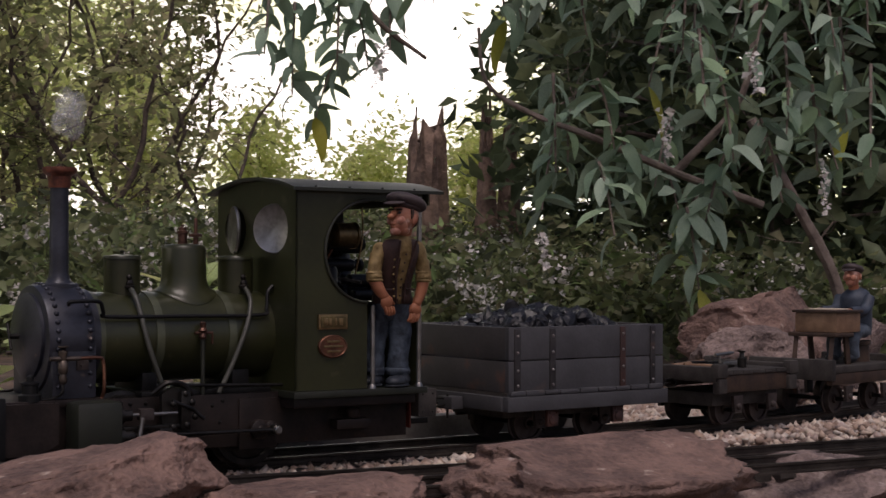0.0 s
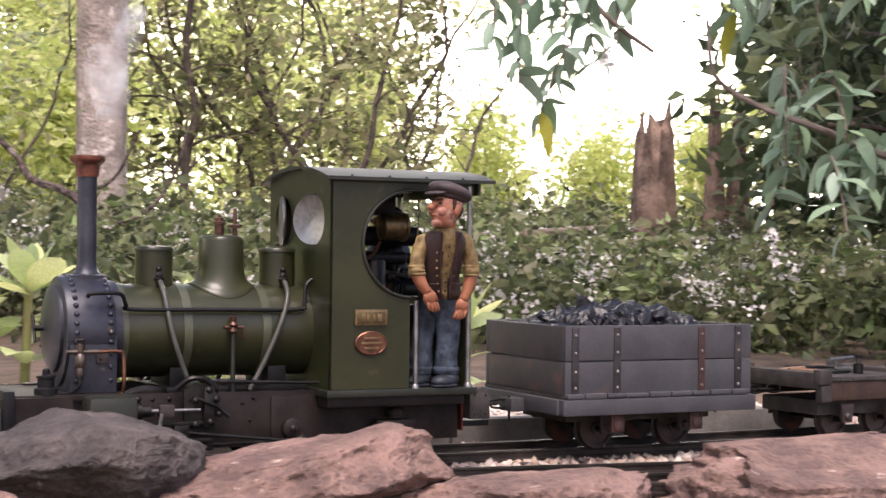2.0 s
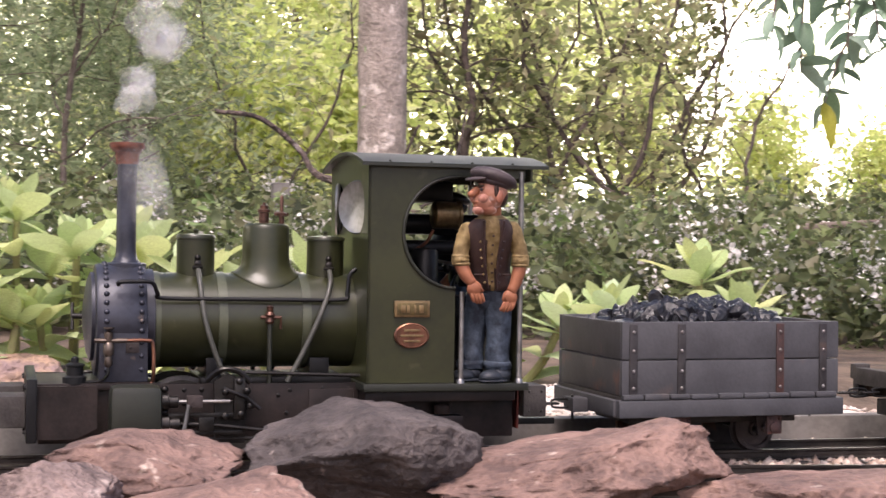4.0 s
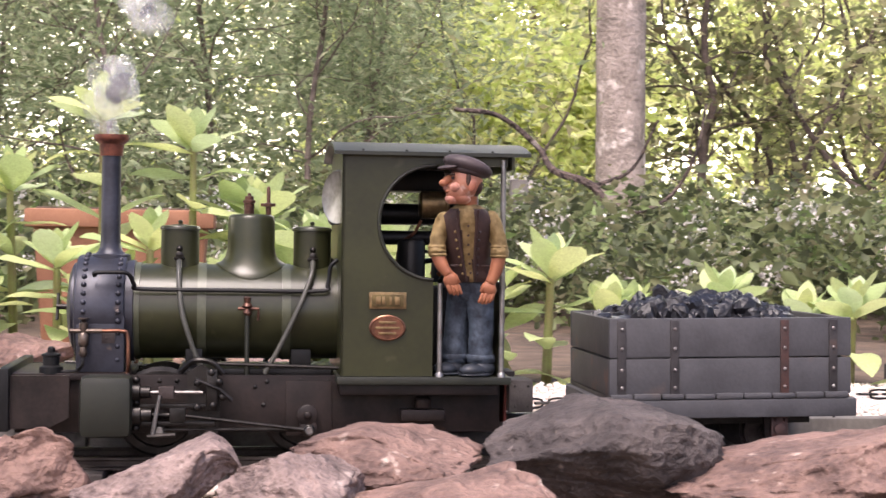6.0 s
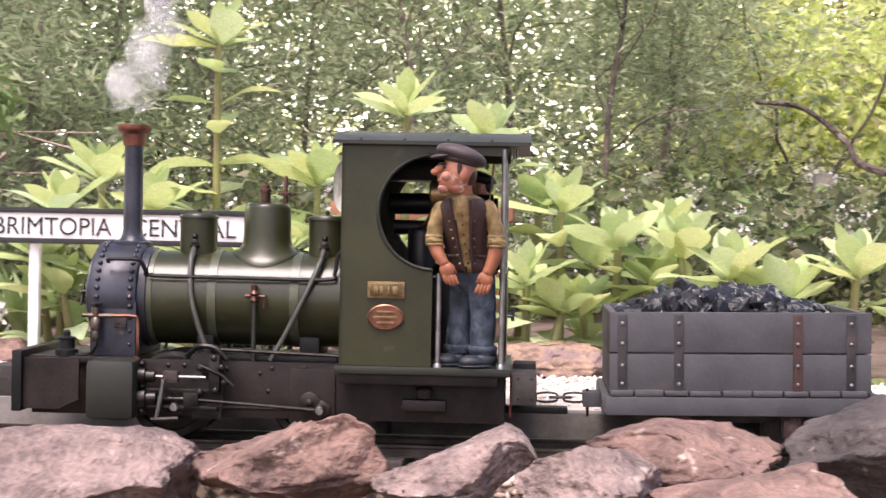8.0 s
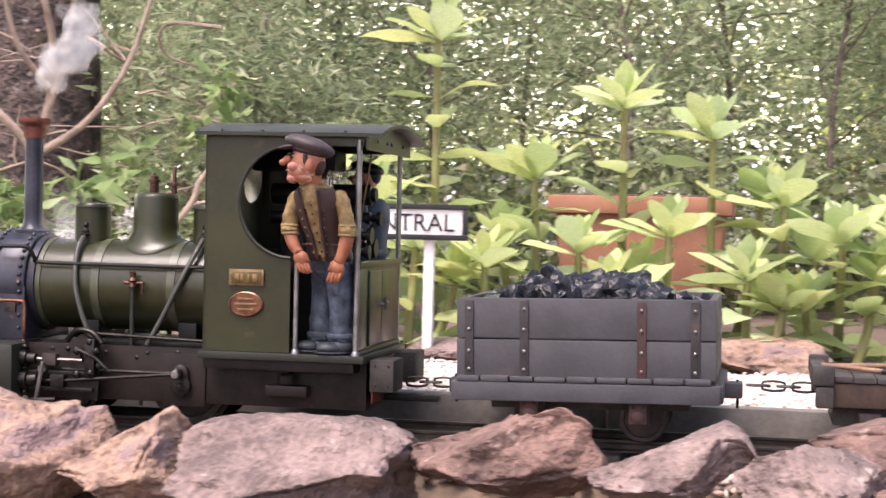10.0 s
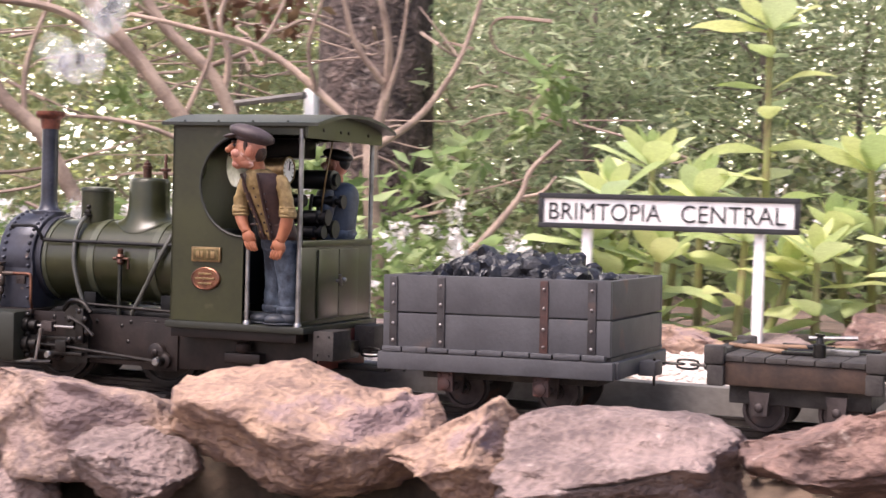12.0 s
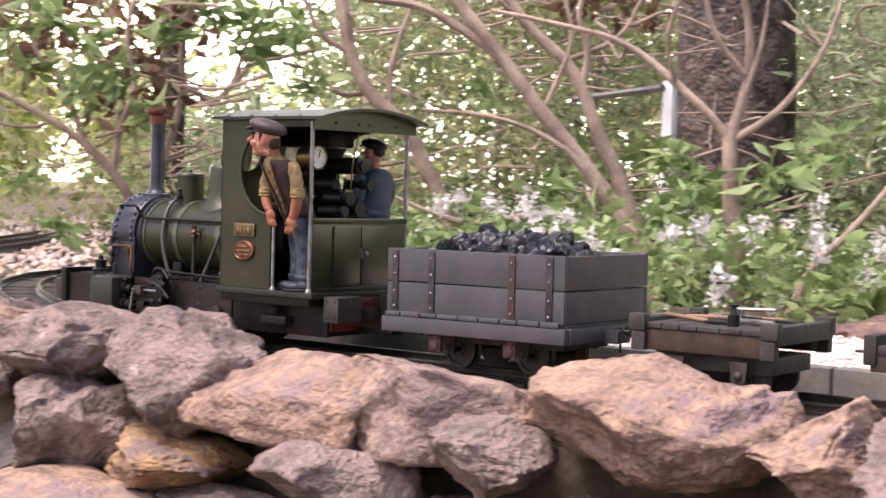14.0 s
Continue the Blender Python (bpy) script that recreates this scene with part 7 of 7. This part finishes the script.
def rosette_plant(az, d, heads, seed, leaf=0.055):
    """Upright stems, each ending in a rosette, with pairs of leaves down the stem."""
    r = random.Random(seed)
    x0, y0 = polar(az, d)
    z0 = ground_z(x0, y0) - 0.01
    top = tagged(new("velvet_plant"), "velvety pale green plant with whorls of broad leaves", "plant", "broad-leaved plants behind the platform")
    for dx, z in heads:
        e = Vector((x0 + dx, y0 + r.uniform(-0.03, 0.03), z))
        b = Vector((x0 + dx * 0.4, y0 + r.uniform(-0.02, 0.02), z0))
        pts = spline([b, b.lerp(e, 0.5) + Vector((dx * 0.1, 0, 0)), e], 5)
        part("stem", tube(pts, [0.0048 - 0.0016 * i / 10 for i in range(11)], 8), GREEN_STEM, top)
        for k in range(13):
            a = k * 2.4 + r.uniform(-0.2, 0.2)
            t = k / 12
            leaf_at(PADDLES[0 if t < 0.5 else 1], e + Vector((0, 0, 0.004 - 0.012 * t)), a, 84 - 62 * t + r.uniform(-10, 10), leaf * (0.5 + 0.6 * t) * r.uniform(0.85, 1.1), top, r.uniform(-0.3, 0.3))
        h = (e - b).length
        n = int(h / 0.03)
        for k in range(n):
            p = b.lerp(e, (k + 0.6) / (n + 0.7))
            for s in (0, math.pi):
                leaf_at(PADDLES[r.choice((1, 2))], p, k * 1.57 + s + r.uniform(-0.4, 0.4), r.uniform(5, 40), leaf * r.uniform(0.75, 1.15), top, r.uniform(-0.4, 0.4))


for i, (az, d, heads) in enumerate([
        (-24.9, 1.34, ((0, 0.105), (0.05, 0.07))), (-10.9, 1.36, ((0, 0.1), (-0.05, 0.075), (0.05, 0.06))), (-17.3, 1.42, ((0, 0.075), (0.06, 0.06))), (-2.6, 1.42, ((0, 0.12), (0.03, 0.085), (-0.03, 0.06))),
        (-6.6, 1.4, ((0, 0.095), (0.03, 0.07), (-0.04, 0.11))), (5.0, 1.5, ((0, 0.238),)), (1.9, 1.5, ((0, 0.212), (0.045, 0.15))), (3.4, 1.42, ((0, 0.12), (-0.03, 0.08))), (8.1, 1.5, ((0, 0.172), (-0.03, 0.11))),
        (11.6, 1.52, ((0, 0.30),)), (15.8, 1.55, ((0, 0.172), (0.03, 0.12))), (12.6, 1.42, ((0, 0.105), (0.04, 0.075))), (15.6, 1.4, ((0, 0.085), (-0.04, 0.07))), (6.6, 1.4, ((0, 0.105), (0.03, 0.07))),
        (-0.6, 1.5, ((0, 0.15), (0.03, 0.1))), (9.9, 1.4, ((0, 0.09),)), (17.6, 1.46, ((0, 0.1), (0.02, 0.14))), (0.6, 1.38, ((0, 0.085), (0.03, 0.06))), (-4.5, 1.5, ((0, 0.13),)), (-13.6, 1.4, ((0, 0.06), (0.04, 0.05))), (-21.5, 1.42, ((0, 0.07),)), (13.9, 1.5, ((0, 0.14),))]):
    rosette_plant(az, d, heads, 300 + i, leaf=0.063 if -12 < az < -6 else 0.056 if d < 1.45 else 0.062)


# ---- hanging leafy branches with white flower spikes ----
BLADES = [broad_leaf(1, 0.36, 0.12, 1, 0.8, SALVIA, 0.25), broad_leaf(1, 0.42, 0.3, 3, 0.78, SALVIA, 0.3), broad_leaf(1, 0.34, 0.5, 5, 0.82, SALVIA, 0.2)]
YELLOW_BLADE = broad_leaf(1, 0.34, 0.3, 3, 0.78, YELLOW_LEAF)


def hanging_shrub(seed, first):
    r = random.Random(seed)
    top = tagged(new("flowering_shrub"), "tall shrub with drooping grey-green leaves and white flower spikes" if first else "leafy grey-green shrub behind the flowering one", "shrub")
    sprigs = [(-28.2, 0.306, 1.80), (-29.8, 0.319, 1.80), (-30.6, 0.375, 1.70), (-31.7, 0.345, 1.75), (-32.7, 0.393, 1.70), (-29.0, 0.390, 1.80), (-27.2, 0.338, 1.80), (-37.2, 0.375, 1.70), (-38.8, 0.358, 1.80), (-40.4, 0.387, 1.70), (-37.7, 0.212, 1.70), (-37.2, 0.170, 1.70), (-39.8, 0.233, 1.75), (-40.6, 0.176, 1.70), (-39.8, 0.140, 1.75), (-42.2, 0.333, 1.70), (-43.0, 0.266, 1.70), (-44.6, 0.313, 1.80), (-44.0, 0.221, 1.75), (-45.9, 0.266, 1.70), (-45.7, 0.178, 1.80), (-43.0, 0.153, 1.80), (-42.8, 0.082, 1.80), (-42.0, 0.121, 1.75), (-47.5, 0.339, 1.70), (-47.9, 0.264, 1.75), (-48.7, 0.212, 1.70), (-46.9, 0.213, 1.85), (-46.3, 0.375, 1.70), (-44.4, 0.396, 1.80), (-42.4, 0.407, 1.75), (-35.9, 0.377, 1.80), (-41.0, 0.305, 1.85), (-48.6, 0.402, 1.80), (-38.2, 0.401, 1.75)]
    for az, z, d in sprigs if first else sprigs[1::2]:
        if not first:
            az, z, d = az + r.uniform(-1.2, 1.2), z + r.uniform(-0.03, 0.05), d + 0.16
        x, y = polar(az, d + r.uniform(-0.1, 0.1))
        e = Vector((x, y, z + 0.02))
        b = e + Vector((r.uniform(-0.02, 0.07), r.uniform(0, 0.05), r.uniform(0.07, 0.12)))
        pts = spline([b, b.lerp(e, 0.5) + Vector((0, 0, 0.012)), e], 4)
        part("twig", tube(pts, [0.0022, 0.002, 0.0019, 0.0018, 0.0017, 0.0016, 0.0014, 0.0012, 0.001], 6), TWIG, top)
        for k in range(14):
            p = pts[min(8, int(k * 0.65))]
            a = k * 1.6 + r.uniform(-0.5, 0.5)
            leaf_at(BLADES[r.randrange(3)], p, a, -r.uniform(-12, 66), r.uniform(0.028, 0.048), top, r.uniform(-0.6, 0.6))
        if r.random() < 0.12:
            leaf_at(YELLOW_BLADE, e, r.uniform(0, 6), -60, 0.06, top)
    if not first:
        return top
    for pts, r0, r1 in (([(-34.9, 1.82, 0.40), (-35.2, 1.8, 0.335), (-36.8, 1.8, 0.30), (-39.1, 1.8, 0.272), (-42, 1.85, 0.235), (-45, 1.9, 0.2)], 0.002, 0.005),
                        ([(-42, 1.9, 0.24), (-44.3, 1.9, 0.33), (-44.8, 1.9, 0.45)], 0.005, 0.003), ([(-48, 1.95, -0.03), (-47.6, 1.95, 0.1), (-46.2, 1.92, 0.2), (-44.6, 1.9, 0.3)], 0.008, 0.006),
                        ([(-30, 1.75, 0.44), (-31.5, 1.75, 0.39), (-33, 1.78, 0.36)], 0.004, 0.002)):
        P = spline([(*polar(a, d), z) for a, d, z in pts], 6)
        part("limb", tube(P, [r0 + (r1 - r0) * i / (len(P) - 1) for i in range(len(P))], 9, rough=0.14), TWIG, top)
    for az, z, d in [(-37.2, 0.163, 1.68), (-41.6, 0.29, 1.70), (-47.1, 0.236, 1.70), (-44.6, 0.35, 1.70), (-31.5, 0.36, 1.70)]:
        x, y = polar(az, d - 0.03)
        ln, sway = r.uniform(0.035, 0.055), r.uniform(-0.01, 0.01)
        q = np.array([(x + sway * t + rng.normal() * 0.0022, y + rng.normal() * 0.0022, z - ln * t) for t in np.linspace(0, 1, 60)])
        leaves("flower_spike", q, 0.0052, 0.004, PETAL, parent=top, label="drooping spike of small white flowers")
    return top


hanging_shrub(77, True)
hanging_shrub(78, False)


# ---- planter and station sign ----
def planter():
    top = tagged(new("planter"), "square terracotta planter box behind the plants", "planter")
    x0, y0 = polar(4.3, 1.72)
    bm = box(x0 - 0.088, x0 + 0.088, y0 - 0.05, y0 + 0.05, -0.03, 0.142, bevel=0.004)
    for v in bm.verts:
        k = 0.86 + 0.14 * (v.co.z + 0.03) / 0.17
        v.co.x, v.co.y = x0 + (v.co.x - x0) * k, y0 + (v.co.y - y0) * k
    part("body", bm, TERRACOTTA, top)
    part("rim", box(x0 - 0.096, x0 + 0.096, y0 - 0.058, y0 + 0.058, 0.138, 0.157, bevel=0.003), TERRACOTTA, top)
    part("potting_soil", box(x0 - 0.086, x0 + 0.086, y0 - 0.048, y0 + 0.048, 0.15, 0.159, bevel=0.002), SOIL, top)


planter()


def station_sign():
    top = tagged(new("station_sign"), "white station name board with black frame on two white posts", "sign")
    y, x0, x1, z0, z1 = 1.30, -0.4675, -0.2425, 0.1105, 0.1405
    part("board", box(x0 + 0.003, x1 - 0.003, y, y + 0.004, z0 + 0.003, z1 - 0.003, bevel=0.0005), WHITE, top)
    for a, b, c, d in ((x0, x1, z1 - 0.0045, z1), (x0, x1, z0, z0 + 0.0045), (x0, x0 + 0.0045, z0 + 0.0046, z1 - 0.0046), (x1 - 0.0045, x1, z0 + 0.0046, z1 - 0.0046)):
        part("frame_strip", box(a, b, y - 0.0025, y + 0.0045, c, d, bevel=0.0006), SIGN_BLACK, top)
    for x in (-0.4255, -0.2765):
        part("post", box(x - 0.0042, x + 0.0042, y + 0.0047, y + 0.0127, -0.01, z0 + 0.02, bevel=0.0008), WHITE, top)
    for text, u0, u1 in (("BRIMTOPIA", 0.042, 0.485), ("CENTRAL", 0.56, 0.949)):
        cu = bpy.data.curves.new("lettering", "FONT")
        cu.body, cu.size, cu.extrude, cu.offset = text, 0.0208, 0.0003, 0.0
        tmp = new("lettering", cu)
        me = bpy.data.meshes.new_from_object(tmp)
        bpy.data.objects.remove(tmp)
        ob = new("lettering", me)
        ob.parent = top
        me.materials.clear()
        me.materials.append(SIGN_BLACK)
        lo, hi = min(v.co.x for v in me.vertices), max(v.co.x for v in me.vertices)
        k = (u1 - u0) * (x1 - x0) / (hi - lo)
        for v in me.vertices:
            v.co.x = (v.co.x - lo) * k
        ob.matrix_basis = pose(x0 + u0 * (x1 - x0), y - 0.0006, 0.118, 90, 0, 0)
    return top


station_sign()


# ---- steam ----
def puff_mesh(seed):
    bm = bmesh.new()
    r = random.Random(seed)
    for _ in range(5):
        res = bmesh.ops.create_icosphere(bm, subdivisions=3, radius=r.uniform(0.007, 0.013), matrix=Matrix.Translation((r.gauss(0, 0.004), r.gauss(0, 0.004), r.gauss(0, 0.007))))
        for v in res["verts"]:
            v.co *= 1 + 0.35 * noise.noise(v.co * 120 + Vector((seed, 0, 0)))
            if v.co.length > 0.0235:
                v.co *= 0.0235 / v.co.length
    me = bpy.data.meshes.new("steam_puff")
    bm.to_mesh(me)
    bm.free()
    me.materials.append(STEAM)
    me.shade_smooth()
    return me


PUFF_MESHES = [puff_mesh(s) for s in range(4)]
PUFFS = []
for k in range(64):
    PUFFS.append(tagged(new("steam_puff", PUFF_MESHES[k % 4]), "wisp of white steam above the chimney", "steam", "steam puffs", "stuff"))


# ---- movement ----
LOCO = [
    (0.0, 0.5771, 0.9482, 0.73),
    (0.5, 0.5497, 0.9486, 0.59),
    (1.0, 0.5169, 0.9495, 0.12),
    (1.5, 0.4861, 0.9520, 0.17),
    (2.0, 0.4506, 0.9546, -0.07),
    (2.5, 0.4150, 0.9542, -0.29),
    (3.0, 0.3777, 0.9553, -0.41),
    (5.5, 0.1922, 0.9727, -0.04),
    (6.0, 0.1510, 0.9724, 0.13),
    (6.5, 0.1104, 0.9745, 0.60),
    (7.0, 0.0653, 0.9706, 0.52),
    (7.5, 0.0227, 0.9721, 0.76),
    (10.0, -0.2315, 0.9558, 0.69),
    (10.5, -0.2917, 0.9595, 0.57),
    (11.0, -0.3561, 0.9571, 1.20),
    (11.5, -0.4175, 0.9559, 1.45),
    (12.0, -0.4824, 0.9501, 1.85),
    (12.5, -0.5486, 0.9494, 2.08),
    (13.0, -0.6227, 0.9492, 1.65),
    (13.5, -0.6921, 0.9488, 1.13),
    (14.0, -0.7636, 0.9448, -2.00),
]
COAL_AT, FLAT_AT, DESK_AT = 0.132, 0.328, 0.497
# seconds, how far the engine rides above or below the mean rail level, lean of the coal wagon in degrees
SAG = [(0.0, -0.0014, 0.0), (3.0, -0.0016, -0.1), (5.5, 0.0008, -0.7), (7.5, 0.0007, -1.0), (10.0, -0.0016, -1.2), (11.5, -0.0013, -0.9), (13.0, -0.0012, -0.5), (14.0, -0.001, -0.3)]


def sag(t, k):
    return float(np.interp(t, [r[0] for r in SAG], [r[k] for r in SAG]))


def loco_x(t):
    """Place of the cab's rear posts along the line, eased between the rows."""
    T, X = [r[0] for r in LOCO], [r[1] for r in LOCO]
    i = min(max(sum(1 for a in T if a <= t) - 1, 0), len(T) - 2)
    slope = lambda j: (X[min(j + 1, len(X) - 1)] - X[max(j - 1, 0)]) / (T[min(j + 1, len(T) - 1)] - T[max(j - 1, 0)])
    h = T[i + 1] - T[i]
    u = (t - T[i]) / h
    return (2 * u ** 3 - 3 * u * u + 1) * X[i] + (u ** 3 - 2 * u * u + u) * h * slope(i) + (3 * u * u - 2 * u ** 3) * X[i + 1] + (u ** 3 - u * u) * h * slope(i + 1)


def follow(at, slack):
    """Poses of a wagon that trails the engine by some metres, with slack in its chains at given seconds."""
    rows = []
    for t, x, y, _ in LOCO:
        xw = x + at + float(np.interp(t, [s[0] for s in slack], [s[1] for s in slack]))
        rows.append((t, pose(xw, main_y(xw) + (y - main_y(x)) * 0.8, 0, 0, sag(t, 2) if at == COAL_AT else 0, math.degrees(math.atan(main_slope(xw))))))
    return rows


def lower_upperworks(ob, k=0.975):
    """Brings all that stands above the footplate to its true height over it."""
    for o in (ob, *ob.children_recursive):
        if o is not ob and o.matrix_basis.translation.z > 0.048:
            m = o.matrix_basis.copy()
            m.translation.z = 0.048 + (m.translation.z - 0.048) * k
            o.matrix_basis = m
        elif o.type == "MESH":
            for v in o.data.vertices:
                if v.co.z > 0.048:
                    v.co.z = 0.048 + (v.co.z - 0.048) * k


for ob in (LOCO_OB, FIREMAN):
    lower_upperworks(ob)


def motions():
    engine = [(t, pose(x, y, sag(t, 1), 0, 0, h)) for t, x, y, h in LOCO]
    for ob in (LOCO_OB, DRIVER, FIREMAN):
        walk(ob, engine)
    for at, slack, obs in ((COAL_AT, ((0, 0.0118), (1.5, 0.0115), (3, 0.007), (5.5, 0.004), (7.5, 0.0035), (10, 0.0015), (12, 0.0018), (13, 0.006), (14, 0.01)), (COAL_WAGON, COAL_OB)),
                           (FLAT_AT, ((0, 0.0112), (3, 0.005), (10, -0.0166), (11, -0.016), (13, -0.0158), (14, -0.018)), (FLAT_WAGON, *TOOLS)),
                           (DESK_AT, ((0, 0.0062), (3, 0.004), (10, -0.0136), (14, -0.0186)), (DESK_WAGON, DESK, CLERK))):
        rows = follow(at, slack)
        for ob in obs:
            walk(ob, rows)
    times = [round(0.1 * k, 1) for k in range(141)]
    x0 = loco_x(0)
    for axles, r in ((WHEELSETS, WHEEL_R), (COAL_AXLES, 0.0135), (FLAT_AXLES, 0.0125), (DESK_AXLES, 0.0125)):
        for ax in axles:
            p = ax.location.copy()
            walk(ax, [(t, pose(p.x, p.y, p.z, 0, math.degrees((loco_x(t) - x0) / r), 0)) for t in times])
    for ob, s in RODS + HEADS:
        rows = []
        for t in times:
            a = (loco_x(t) - x0) / WHEEL_R + (0 if s < 0 else -math.pi / 2)
            px, pz = AXLES[1] + THROW * math.cos(a), WHEEL_R - THROW * math.sin(a)
            dip = (0.0255 - pz) / 0.0755
            if ob.name.startswith("connecting"):
                rows.append((t, pose(px, 0, pz, 0, math.degrees(math.asin(dip)), 0)))
            elif ob.name.startswith("coupling"):
                rows.append((t, pose(px, 0, pz)))
            else:
                rows.append((t, pose(px - 0.0755 * math.cos(math.asin(dip)), 0, 0.0255)))
        walk(ob, rows)
    for k, ob in enumerate(PUFFS):
        born = -1.0 + 14.9 * (k / len(PUFFS)) ** 0.72
        r = random.Random(k)
        rise, drift = r.uniform(0.1, 0.14), r.uniform(-0.012, 0.006)
        spot = lambda t: (loco_x(t) - 0.2318, float(np.interp(t, [r[0] for r in LOCO], [r[2] for r in LOCO])))
        rows = []
        for t in [0.5 * i for i in range(29)]:
            if t < born - 0.04:
                rows.append((t, pose(spot(t)[0] + 0.035, spot(t)[1], 0.0825, 0, 0, 10 * k)))
        if born - 0.04 > 0:
            rows.append((born - 0.04, pose(spot(born - 0.04)[0] + 0.035, spot(born - 0.04)[1], 0.0825, 0, 0, 10 * k)))
        for dt in (0.05, 0.3, 0.6, 1.1, 1.8, 2.8):
            t = born + dt
            if 0 <= t <= 14:
                xb, yb = spot(max(born, 0))
                xl = 0.45 * xb + 0.55 * spot(t)[0]
                rows.append((t, pose(xl + drift * dt * 1.5, yb + 0.01 * dt, 0.199 + rise * (dt - 0.05), 0, 0, 10 * k + 22 * dt)))
        if not rows:
            rows.append((0.0, pose(spot(0)[0] + 0.035, spot(0)[1], 0.0825)))
        if rows[0][0] > 0:
            rows.insert(0, (0.0, rows[0][1]))
        if rows[-1][0] < 14:
            rows.append((14.0, Matrix.Translation((0, 0, 0.12)) @ rows[-1][1]))
        walk(ob, rows)


motions()
